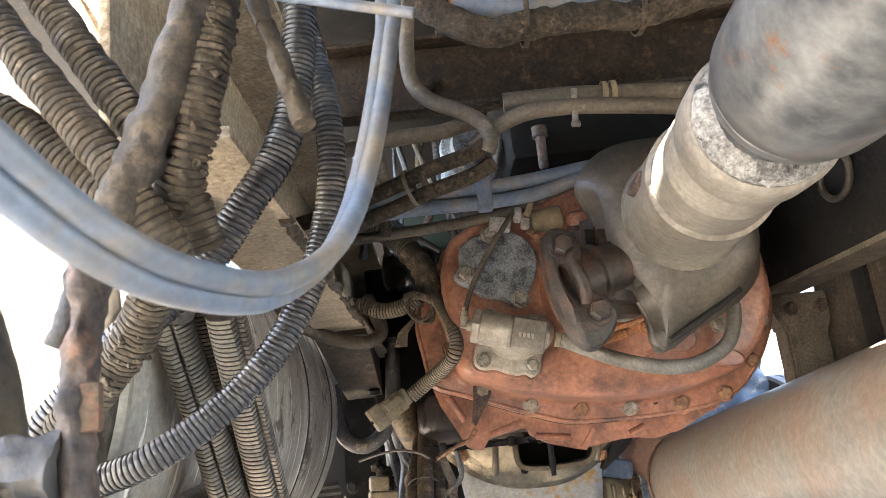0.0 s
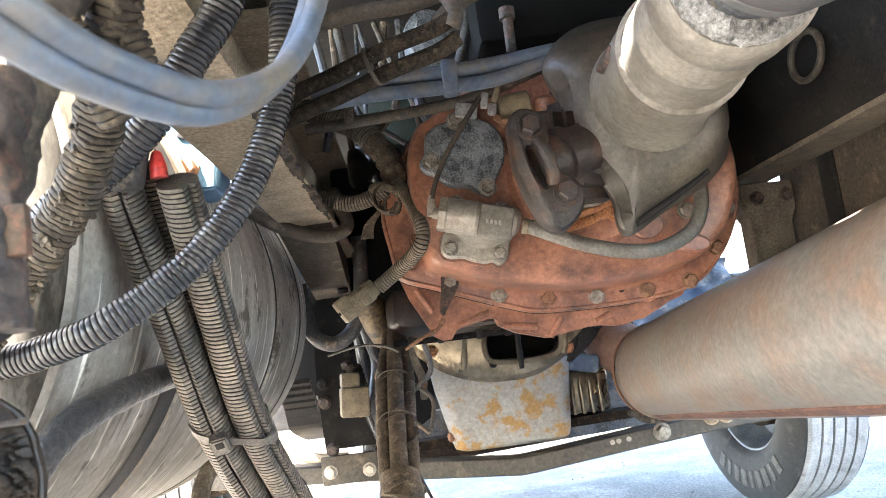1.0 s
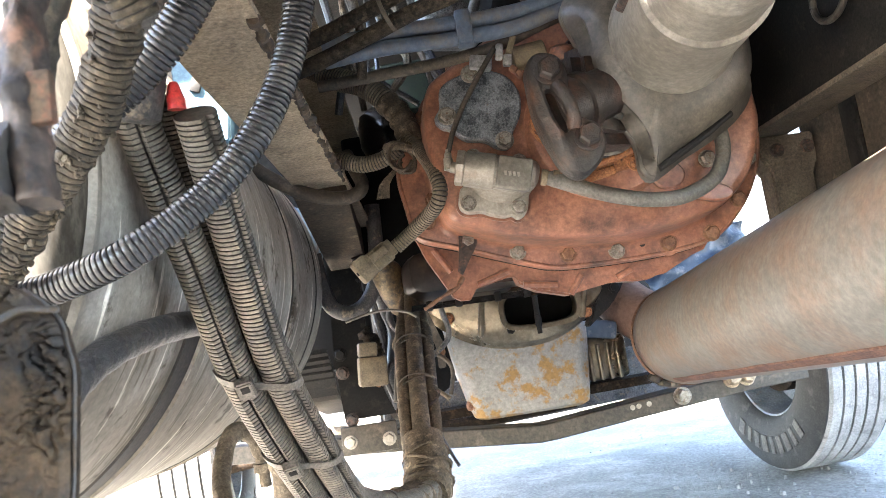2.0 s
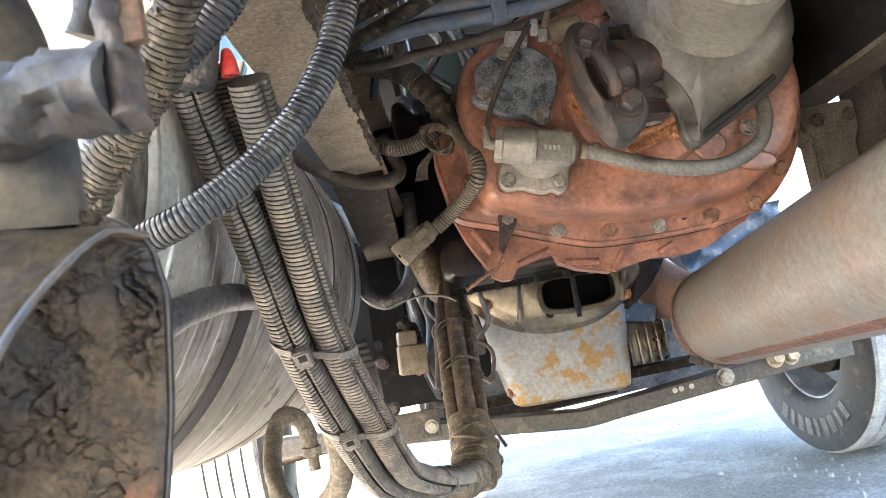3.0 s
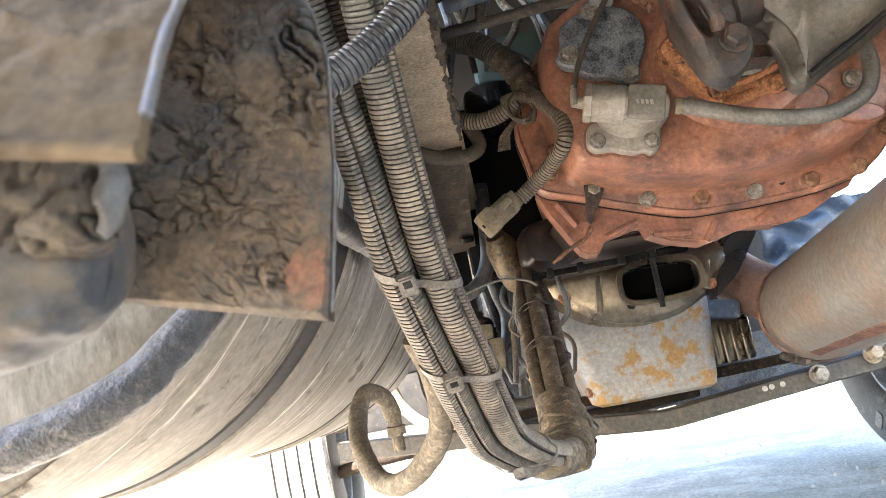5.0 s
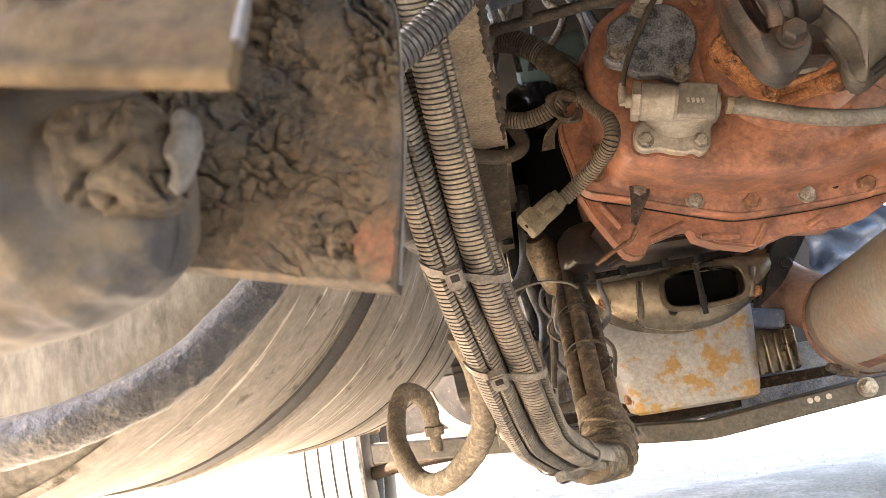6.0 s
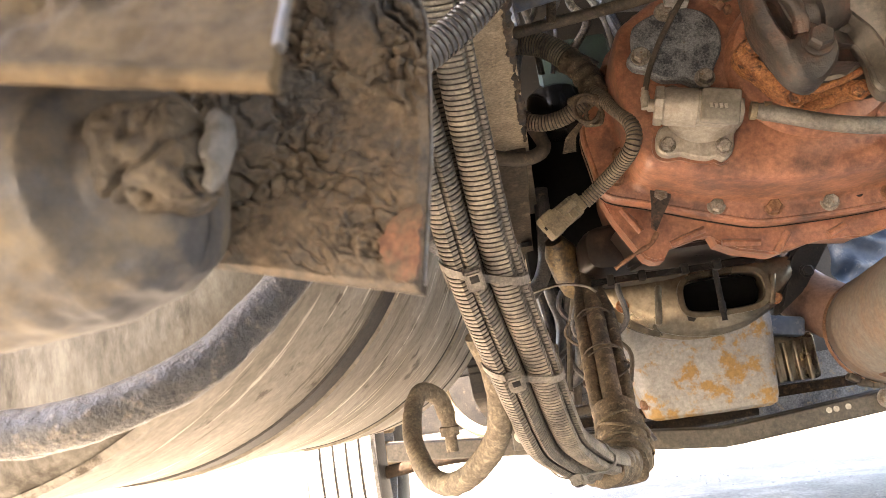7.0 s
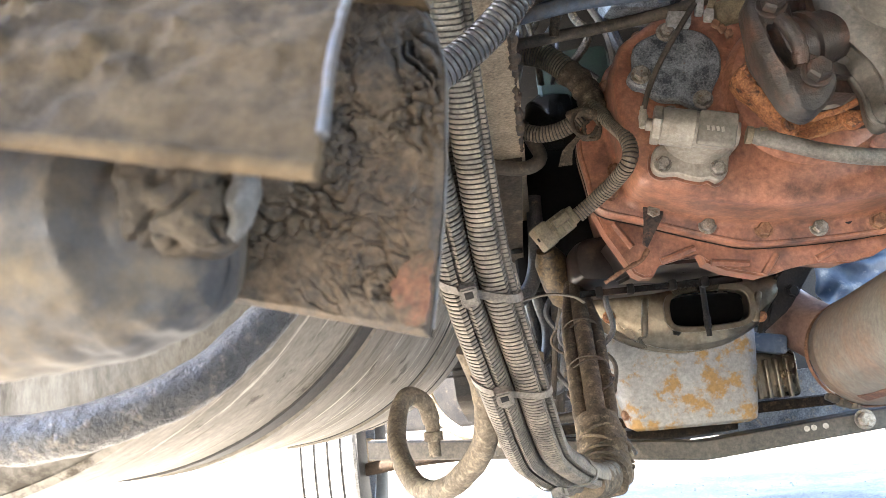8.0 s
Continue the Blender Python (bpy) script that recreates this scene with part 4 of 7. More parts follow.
def build_side_yoke(gear):
    """The forked cap held by two bolts on the gearbox's output side."""
    ear = smooth_outline([(0.172, 0.892), (0.19, 0.905), (0.215, 0.895), (0.222, 0.868), (0.218, 0.84), (0.228, 0.815), (0.25, 0.8), (0.257, 0.775), (0.245, 0.75), (0.222, 0.735), (0.2, 0.748), (0.186, 0.778), (0.173, 0.82), (0.17, 0.86)], 64)
    slot = smooth_outline([(0.187, 0.848), (0.194, 0.852), (0.2, 0.845), (0.206, 0.822), (0.213, 0.802), (0.211, 0.794), (0.203, 0.794), (0.194, 0.815)], 64)
    c = Vector((0.199, 0.822))
    ear = sorted(ear, key=lambda p: math.atan2(p.y - c.y, p.x - c.x))
    slot = sorted(slot, key=lambda p: math.atan2(p.y - c.y, p.x - c.x))
    bm = bmesh.new()
    loft(bm, [at_y(ear, 1.04), at_y(ear, 1.008), at_y(inset(ear, 0.004), 1.001), at_y(inset(slot, -0.004), 0.996), at_y(slot, 0.999), at_y(slot, 1.03)], (False, False))
    part("clamp_plate", bm, GRIME, gear, "grimy forked clamp plate with a slot", sharp=50)
    bm = bmesh.new()
    sweep(bm, spline([(0.203, 0.996, 0.856), (0.21, 0.99, 0.838), (0.216, 0.99, 0.815), (0.217, 0.996, 0.796)], 0.004), 0.0095, 14, 1.0, None, 0.0016)
    part("clamp_bow", bm, GRIME, gear, "rubbed rusty rib beside the slot")
    # the bearing cup that the clamp holds, and the arms of the joint behind it
    bm = bmesh.new()
    lathe(bm, (0.206, 1.045, 0.832), (0.88, 0.34, 0.3), [(-0.016, 0.02), (-0.014, 0.034), (-0.008, 0.041), (0.028, 0.042), (0.03, 0.038), (0.036, 0.038), (0.038, 0.043), (0.05, 0.043), (0.052, 0.036), (0.09, 0.036)], 36)
    part("bearing_cup", bm, GRIME, gear, "oil-dark bearing cup")
    bm = bmesh.new()
    loft(bm, [[(0.25, 1.06, 0.93), (0.345, 1.1, 0.925), (0.36, 1.1, 0.83), (0.33, 1.09, 0.785), (0.262, 1.06, 0.79), (0.245, 1.05, 0.84)],
              [(0.235, 1.15, 0.95), (0.37, 1.17, 0.95), (0.385, 1.17, 0.82), (0.33, 1.17, 0.785), (0.255, 1.16, 0.79), (0.228, 1.15, 0.85)]])
    bmesh.ops.bevel(bm, geom=list(bm.edges), offset=0.016, segments=4, affect="EDGES")
    bmesh.ops.subdivide_edges(bm, edges=list(bm.edges), cuts=2, use_grid_fill=True)
    for v in bm.verts:
        v.co += Vector((1, 1, 1)) * 0.0022 * noise.noise(v.co * 55)
    part("joint_yoke", bm, GRIME, gear, "grimy cast joint yoke")
    bm = bmesh.new()
    bmesh.ops.create_icosphere(bm, subdivisions=3, radius=1.0, matrix=Matrix.Translation((0.305, 1.088, 0.825)) @ Euler((0, radians(8), radians(15))).to_matrix().to_4x4() @ Matrix.Diagonal((0.037, 0.018, 0.011, 1)))
    part("cast_boss", bm, YOKE_DARK, gear, "rubbed cast boss")
    bm = bmesh.new()
    lathe(bm, (0.3, 1.2, 0.862), (-0.02, -1, 0.0), [(0, 0.072), (0.012, 0.07), (0.02, 0.06), (0.05, 0.056)], 40)
    part("trunnion", bm, GRIME, gear, "grimy round trunnion")
    for x, y, z in ((0.196, 0.996, 0.875), (0.232, 0.996, 0.782)):
        hexbolt(gear, (x, y, z), (0, -1, 0.1), 0.0145, 0.015, GRIME, turn=x * 8)


build_gearbox()


# ---- propeller shaft ----
def build_shaft():
    shaft = thing("propeller_shaft", "dusty steel propeller shaft with a greased sliding joint", "propeller shaft")
    a, b = Vector((0.379, 1.06, 0.917)), Vector((0.342, 0.6, 0.898))
    d = (b - a).normalized()
    bm = bmesh.new()
    lathe(bm, a, d, [(-0.05, 0.1), (0.0, 0.096), (0.02, 0.089), (0.035, 0.083), (0.05, 0.0805), (0.185, 0.078), (0.19, 0.0787), (0.197, 0.0787), (0.201, 0.073), (0.206, 0.0725), (0.268, 0.0715), (0.271, 0.0722), (0.279, 0.0722), (0.282, 0.0705), (0.335, 0.0695), (0.342, 0.068)], 72)
    part("sleeve", bm, YOKE, shaft)
    bm = bmesh.new()
    lathe(bm, a + d * 0.342, d, [(-0.004, 0.069), (0, 0.0735), (0.003, 0.0755), (0.046, 0.076), (0.051, 0.0745), (0.056, 0.071)], 72)
    part("seal_collar", bm, YOKE, shaft, "machined seal collar")
    bm = bmesh.new()
    _, u, v = axes(d)
    rings = []
    for s, r in ((0.0, 0.066), (0.004, 0.073), (0.01, 0.0715), (0.016, 0.064), (0.02, 0.054)):
        ring = []
        for k in range(120):
            t = 2 * math.pi * k / 120
            q = u * math.cos(t) + v * math.sin(t)
            ring.append(a + d * (0.398 + s + 0.004 * noise.noise((q * 9) + Vector((0, 0, s * 90)))) + q * (r - 0.002 + 0.0035 * noise.noise(q * 22 + Vector((s * 200, 0, 0)))))
        rings.append(ring)
    loft(bm, rings)
    part("grease_ring", bm, GREASE, shaft, "cracked pale grease squeezed out of the joint")
    bm = bmesh.new()
    lathe(bm, a + d * 0.4, d, [(0, 0.053), (0.08, 0.053)], 48)
    part("splined_stub", bm, BARE, shaft, "dark oily sliding stub")
    bm = bmesh.new()
    lathe(bm, a + d * 0.462, d, [(-0.004, 0.06), (0.0, 0.068), (0.006, 0.0715), (0.02, 0.0735), (0.0225, 0.072), (0.025, 0.0735), (0.029, 0.0765), (0.05, 0.0775), (0.1, 0.0785), (0.102, 0.0775), (0.9, 0.0775)], 72)
    part("tube", bm, SHAFT, shaft, "blue-grey worn painted tube")
    # broad flange yoke: round neck that opens into a wide skirt with a straight lower lip
    neck = smooth_outline([(0.378 + 0.094 * math.cos(t), 0.915 + 0.094 * math.sin(t)) for t in (math.radians(90 - 22.5 * k) for k in range(16))], 96)
    skirt = smooth_outline([(0.37, 1.05), (0.43, 1.04), (0.475, 1.0), (0.495, 0.93), (0.5, 0.88), (0.497, 0.835), (0.47, 0.8), (0.43, 0.775), (0.38, 0.752), (0.335, 0.728), (0.318, 0.742), (0.315, 0.785), (0.29, 0.83), (0.268, 0.87), (0.262, 0.93), (0.246, 0.99), (0.29, 1.035)], 96)
    bm = bmesh.new()
    mixd = [Vector(p).lerp(Vector(q), 0.55) for p, q in zip(neck, skirt)]
    rings = [[Vector((p.x, 1.035, p.y)) for p in neck], [Vector((p.x, 1.05, p.y)) for p in mixd], [Vector((p.x, 1.062 + 0.1 * max(0, p.x - 0.32), p.y)) for p in inset(skirt, 0.016)], [Vector((p.x, 1.078 + 0.1 * max(0, p.x - 0.32), p.y)) for p in skirt],
             [Vector((p.x, 1.1 + 0.1 * max(0, p.x - 0.32), p.y)) for p in skirt], [Vector((p.x, 1.108 + 0.1 * max(0, p.x - 0.32), p.y)) for p in inset(skirt, 0.008)]]
    loft(bm, rings)
    part("flange_yoke", bm, YOKE_DARK, shaft, "grimy flange yoke", sharp=60)
    for off, r, m, lab in ((0.0, 0.0075, BLACK, "black clamped strip along the lower lip"), (0.012, 0.006, YOKE_DARK, "rolled lower lip")):
        bm = bmesh.new()
        sweep(bm, spline([(0.337 - off * 0.5, 1.068, 0.741 + off), (0.398 - off * 0.5, 1.07, 0.772 + off), (0.455 - off * 0.5, 1.078, 0.806 + off)], 0.006), r, 10, 0.7, None, 0.001)
        part("lip", bm, m, shaft, lab)
    bm = bmesh.new()
    sweep(bm, spline([(0.3, 1.083, 1.035), (0.252, 1.083, 0.99), (0.266, 1.083, 0.93), (0.272, 1.083, 0.87), (0.293, 1.083, 0.83), (0.317, 1.083, 0.785), (0.32, 1.08, 0.745), (0.336, 1.078, 0.731)], 0.005), 0.0055, 10, 1.0, None, 0.0006)
    part("rolled_rim", bm, YOKE_DARK, shaft, "rubbed rolled rim of the yoke")
    bm = bmesh.new()
    box(bm, (0.292, 0.93, 0.93), (0.014, 0.05, 0.02), 0.004, (0, 30, 0))
    part("balance_weight", bm, RUST_DARK, shaft, "rusty welded balance weight")
    return shaft


build_shaft()

# ---- clutch housing, oil pan, silencer, front axle and wheels ----
def build_bell():
    bell = thing("clutch_housing", "dull alloy clutch housing with an open inspection window", "clutch housing")
    cx, cz, r, seg = 0.215, 0.8, 0.292, 72
    bm = bmesh.new()
    lathe(bm, (cx, 1.9, cz), (0, 1, 0), [(0.03, 0.262), (0.04, 0.272), (0.05, r), (0.075, r), (0.078, r - 0.004), (0.078, 0.26)], seg, (False, False))
    part("shell", bm, BELL, bell)
    # lower face with the window cut through it
    outer = [(0.0, 0.66), (0.03, 0.6), (0.09, 0.548), (0.16, 0.52), (0.235, 0.51), (0.3, 0.52), (0.37, 0.555), (0.41, 0.6), (0.425, 0.66)]
    bm = bmesh.new()
    rim = smooth_outline(outer, 80, 0.4)
    hole = smooth_outline([(0.178, 0.578), (0.2, 0.566), (0.26, 0.562), (0.325, 0.566), (0.345, 0.58), (0.347, 0.615), (0.33, 0.632), (0.265, 0.638), (0.2, 0.636), (0.178, 0.62)], 80, 0.45)
    c = Vector((0.262, 0.6))
    rim = sorted(rim, key=lambda p: math.atan2(p.y - c.y, p.x - c.x))
    hole = sorted(hole, key=lambda p: math.atan2(p.y - c.y, p.x - c.x))
    lip = inset(hole, -0.014)
    mid = [p.lerp(q, 0.35) for p, q in zip(rim, lip)]
    loft(bm, [at_y(rim, 1.925), at_y(rim, 1.915), at_y(mid, 1.897), at_y(lip, 1.889), at_y(lip, 1.88), at_y(inset(hole, -0.003), 1.88), at_y(hole, 1.884), at_y(hole, 1.935)], (False, False))
    part("window_frame", bm, BELL, bell, "alloy frame round the inspection window")
    # upright ribs beside the window
    for x, z, h, lean in ((0.118, 0.594, 0.09, 10), (0.366, 0.592, 0.07, 14)):
        bm = bmesh.new()
        box(bm, (x, 1.89, z), (0.014, 0.02, h), 0.005, (0, lean, 0), 3)
        part("rib", bm, BELL, bell)
    # black plate added in place of the shade inside the window
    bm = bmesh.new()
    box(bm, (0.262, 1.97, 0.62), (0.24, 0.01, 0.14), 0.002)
    part("window_shade_plate", bm, VOID, bell, "black plate for the shade inside the window")
    for x, z in ((0.04, 0.605), (0.372, 0.572), (0.185, 0.557)):
        hexbolt(bell, (x, 1.9, z), (0, -1, 0), 0.0115, 0.01, RUST_BRIGHT if x != 0.185 else BLACK)
    bm = bmesh.new()
    lathe(bm, (0.25, 1.865, 0.655), (0, 0.06, -1), [(0, 0.0065), (0.075, 0.0065), (0.076, 0.008), (0.1, 0.008), (0.102, 0.006), (0.118, 0.006)], 14)
    part("stud", bm, BLACK, bell, "dark threaded stud")
    bm = bmesh.new()
    loft(bm, [[(0.42, 1.9, 0.66), (0.49, 1.9, 0.72), (0.53, 1.9, 0.7), (0.44, 1.9, 0.58), (0.37, 1.9, 0.53)], [(0.42, 1.96, 0.66), (0.49, 1.96, 0.72), (0.53, 1.96, 0.7), (0.44, 1.96, 0.58), (0.37, 1.96, 0.53)]])
    bmesh.ops.bevel(bm, geom=list(bm.edges), offset=0.008, segments=2, affect="EDGES")
    part("side_arm", bm, BLACK, bell, "black side arm")
    hexbolt(bell, (0.45, 1.898, 0.62), (0, -1, 0), 0.012, 0.011, BLACK)
    # black strip clipped under the gearbox, and the dark casting with an ochre corner
    bm = bmesh.new()
    loft(bm, [[(-0.038, 1.6, 0.622), (0.268, 1.6, 0.618), (0.27, 1.6, 0.63), (-0.036, 1.6, 0.634)], [(-0.036, 1.625, 0.624), (0.268, 1.625, 0.62), (0.27, 1.625, 0.632), (-0.034, 1.625, 0.636)]])
    part("black_strip", bm, GLOSS, bell, "black strip")
    for x in (0.0, 0.06, 0.14, 0.2):
        bm = bmesh.new()
        box(bm, (x, 1.606, 0.629 - 0.012 * x), (0.014, 0.02, 0.02), 0.003)
        part("clip", bm, BLACK, bell)
    bm = bmesh.new()
    rings = []
    for y, x0, x1, z0, z1 in ((1.64, -0.01, 0.06, 0.68, 0.74), (1.645, -0.03, 0.09, 0.66, 0.745), (1.66, -0.042, 0.12, 0.65, 0.745), (1.7, -0.05, 0.15, 0.642, 0.745), (1.785, -0.055, 0.2, 0.634, 0.745)):
        ring = []
        for k in range(40):
            a = 2 * math.pi * k / 40
            c, d = math.cos(a), math.sin(a)
            ring.append(((x0 + x1) / 2 + (x1 - x0) / 2 * math.copysign(abs(c) ** 0.5, c), y, (z0 + z1) / 2 + (z1 - z0) / 2 * math.copysign(abs(d) ** 0.5, d)))
        rings.append(ring)
    loft(bm, rings)
    part("dark_casting", bm, DARK_CASE, bell, "oily dark casting")
    bm = bmesh.new()
    lathe(bm, (-0.075, 1.74, 0.7), (0.25, 0.6, -0.7), [(-0.06, 0.02), (-0.03, 0.034), (0.03, 0.037), (0.07, 0.033), (0.09, 0.02)], 24)
    part("ochre_elbow", bm, OCHRE, bell, "stained ochre elbow")
    return bell


def build_pan():
    pan = thing("oil_pan", "grey-white oil pan with flaking ochre paint", "oil pan")
    def ring(z, x0, x1, y0, y1, r):
        pts = []
        for cx, cy, a0 in ((x1 - r, y1 - r, 0), (x0 + r, y1 - r, 90), (x0 + r, y0 + r, 180), (x1 - r, y0 + r, 270)):
            for k in range(7):
                a = radians(a0 + 15 * k)
                pts.append(Vector((cx + r * math.cos(a), cy + r * math.sin(a), z)))
        return pts
    bm = bmesh.new()
    loft(bm, [ring(0.62, 0.02, 0.41, 2.05, 2.75, 0.04), ring(0.5, 0.037, 0.402, 2.06, 2.74, 0.04), ring(0.36, 0.068, 0.39, 2.085, 2.7, 0.04), ring(0.34, 0.075, 0.386, 2.092, 2.69, 0.04), ring(0.332, 0.09, 0.372, 2.105, 2.67, 0.035)])
    part("pan", bm, SUMP, pan)
    hexbolt(pan, (0.075, 2.11, 0.375), (-1, -0.3, 0), 0.013, 0.014, RUST)
    return pan


def build_silencer():
    sil = thing("silencer", "dusty heat-scorched exhaust silencer with a brown lengthwise seam", "silencer")
    a, d = Vector((0.655, 2.1, 0.474)), Vector((-0.03, -1, 0.0925)).normalized()
    bm = bmesh.new()
    lathe(bm, a, d, [(-0.018, 0.09), (-0.012, 0.118), (0, 0.128), (0.012, 0.131), (0.05, 0.131), (0.054, 0.1325), (0.06, 0.1325), (0.064, 0.131), (1.9, 0.131), (1.91, 0.12)], 72)
    part("shell", bm, MUFFLER, sil)
    bm = bmesh.new()
    lathe(bm, a, d, [(-0.02, 0.125), (-0.012, 0.134), (0.0, 0.1345), (0.006, 0.132)], 72, (False, False))
    part("end_rim", bm, RUST, sil, "rusty rolled end rim")
    _, u, v = axes(d)
    bm = bmesh.new()
    t = radians(298)
    rings = []
    for i in range(60):
        s = 0.1 + i * 0.03
        w = 0.1 + 0.03 * noise.noise((s * 8, 0, 0))
        ring = []
        for f, h in ((-1, 0.0005), (-0.8, 0.003), (0.8, 0.003), (1, 0.0005)):
            q = u * math.cos(t + f * w) + v * math.sin(t + f * w)
            ring.append(a + d * s + q * (0.131 + h))
        rings.append(ring)
    made = [[bm.verts.new(p) for p in r] for r in rings]
    for p, q in zip(made, made[1:]):
        for k in range(3):
            bm.faces.new((p[k], p[k + 1], q[k + 1], q[k]))
    part("seam", bm, SEAM, sil, "rust-brown lengthwise seam")
    bm = bmesh.new()
    sweep(bm, spline([a + Vector((-0.03, 0.0, 0.0)), (0.6, 2.16, 0.52), (0.555, 2.25, 0.58), (0.52, 2.4, 0.68), (0.5, 2.6, 0.8)], 0.02), 0.075, 32)
    part("inlet_pipe", bm, PIPE_RUST, sil, "rust-tinted inlet pipe")
    bm = bmesh.new()
    for k, (x, z) in enumerate(((0.56, 0.37), (0.585, 0.355), (0.61, 0.348))):
        box(bm, (x, 2.1, z), (0.03, 0.03, 0.018), 0.006, (0, 30 - 12 * k, 20 * k))
    part("clamp_lug", bm, AXLE, sil, "grimy clamp lug")
    return sil


def build_axle():
    axle = thing("front_axle", "grey-brown steel front axle beam, bent down in the middle", "axle")
    def section(x, z, h, y=2.16, w=0.08):
        return [(x, y - w / 2, z - h / 2 + 0.004), (x, y - w / 2 + 0.008, z - h / 2), (x, y + w / 2, z - h / 2), (x, y + w / 2, z + h / 2), (x, y - w / 2 + 0.008, z + h / 2), (x, y - w / 2, z + h / 2 - 0.004)]
    bm = bmesh.new()
    loft(bm, [section(-0.6, 0.345, 0.05), section(-0.35, 0.325, 0.048), section(-0.1, 0.305, 0.048), section(0.24, 0.272, 0.048), section(0.28, 0.274, 0.048), section(0.56, 0.3, 0.048), section(0.8, 0.322, 0.05), section(0.98, 0.335, 0.06)])
    part("beam", bm, AXLE, axle, smooth=False)
    bm = bmesh.new()
    loft(bm, [[(-0.2, 2.42, 0.262), (0.95, 2.42, 0.31), (0.95, 2.42, 0.46), (-0.2, 2.42, 0.415)], [(-0.2, 2.5, 0.262), (0.95, 2.5, 0.31), (0.95, 2.5, 0.46), (-0.2, 2.5, 0.415)]])
    bmesh.ops.bevel(bm, geom=list(bm.edges), offset=0.006, segments=2, affect="EDGES")
    part("cross_beam", bm, BARE, axle, "dark blue-grey beam ahead of the axle")
    bm = bmesh.new()
    sweep(bm, spline([(-0.75, 2.42, 0.27), (-0.5, 2.4, 0.295), (-0.2, 2.38, 0.3), (0.1, 2.36, 0.305), (0.4, 2.36, 0.32)], 0.03), 0.019, 14)
    part("tie_rod", bm, FRAME_DARK, axle)
    bm = bmesh.new()
    loft(bm, [[(-0.12, 2.21, 0.335), (0.62, 2.21, 0.35), (0.62, 2.21, 0.375), (-0.12, 2.21, 0.36)], [(-0.12, 2.3, 0.335), (0.62, 2.3, 0.35), (0.62, 2.3, 0.375), (-0.12, 2.3, 0.36)]])
    part("spring_plate", bm, FRAME_DARK, axle)
    hexbolt(axle, (0.632, 2.119, 0.313), (0, -1, 0), 0.019, 0.02, BOLT)
    for x in (0.495, 0.512, 0.54):
        bm = bmesh.new()
        lathe(bm, (x, 2.1195, 0.303 + 0.06 * (x - 0.5)), (0, -1, 0), [(0, 0.007), (0.001, 0.007)], 12)
        part("drilled_hole", bm, ALLOY, axle)
    for x in (0.77, 0.81):
        hexbolt(axle, (x, 2.118, 0.335), (0, -1, 0.2), 0.018, 0.03, FRAME)
    # hanger bracket with four bolts beside the left spring
    hang = thing("spring_hanger", "dark triangular spring hanger plate with rusty bolts", "spring hanger")
    out = [(-0.235, 0.86), (-0.163, 0.86), (-0.163, 0.56), (-0.155, 0.5), (-0.12, 0.4), (-0.245, 0.4), (-0.252, 0.55)]
    bm = bmesh.new()
    loft(bm, [[(x, 1.95, z) for x, z in out], [(x, 1.962, z) for x, z in out]])
    part("plate", bm, HANGER, hang, smooth=False)
    bm = bmesh.new()
    box(bm, (-0.19, 1.94, 0.352), (0.135, 0.02, 0.068), 0.003)
    part("foot", bm, AXLE, hang, "rust-stained flat foot")
    for x, z, m in ((-0.236, 0.35, ALLOY), (-0.143, 0.345, ALLOY), (-0.235, 0.515, RUST_DARK), (-0.228, 0.4, RUST_DARK), (-0.235, 0.56, BLACK)):
        hexbolt(hang, (x, 1.93 if z < 0.36 else 1.95, z), (0, -1, 0), 0.013, 0.012, m, turn=z * 20)
    box_thing = thing("junction_box", "small tan plastic box beside the oil pan", "box")
    bm = bmesh.new()
    box(bm, (-0.158, 1.9, 0.51), (0.068, 0.06, 0.07), 0.006, (0, 4, 10))
    part("body", bm, CONNECTOR, box_thing)
    bm = bmesh.new()
    box(bm, (-0.164, 1.9, 0.562), (0.045, 0.05, 0.035), 0.006, (0, 4, 10))
    part("lid", bm, CONNECTOR, box_thing)


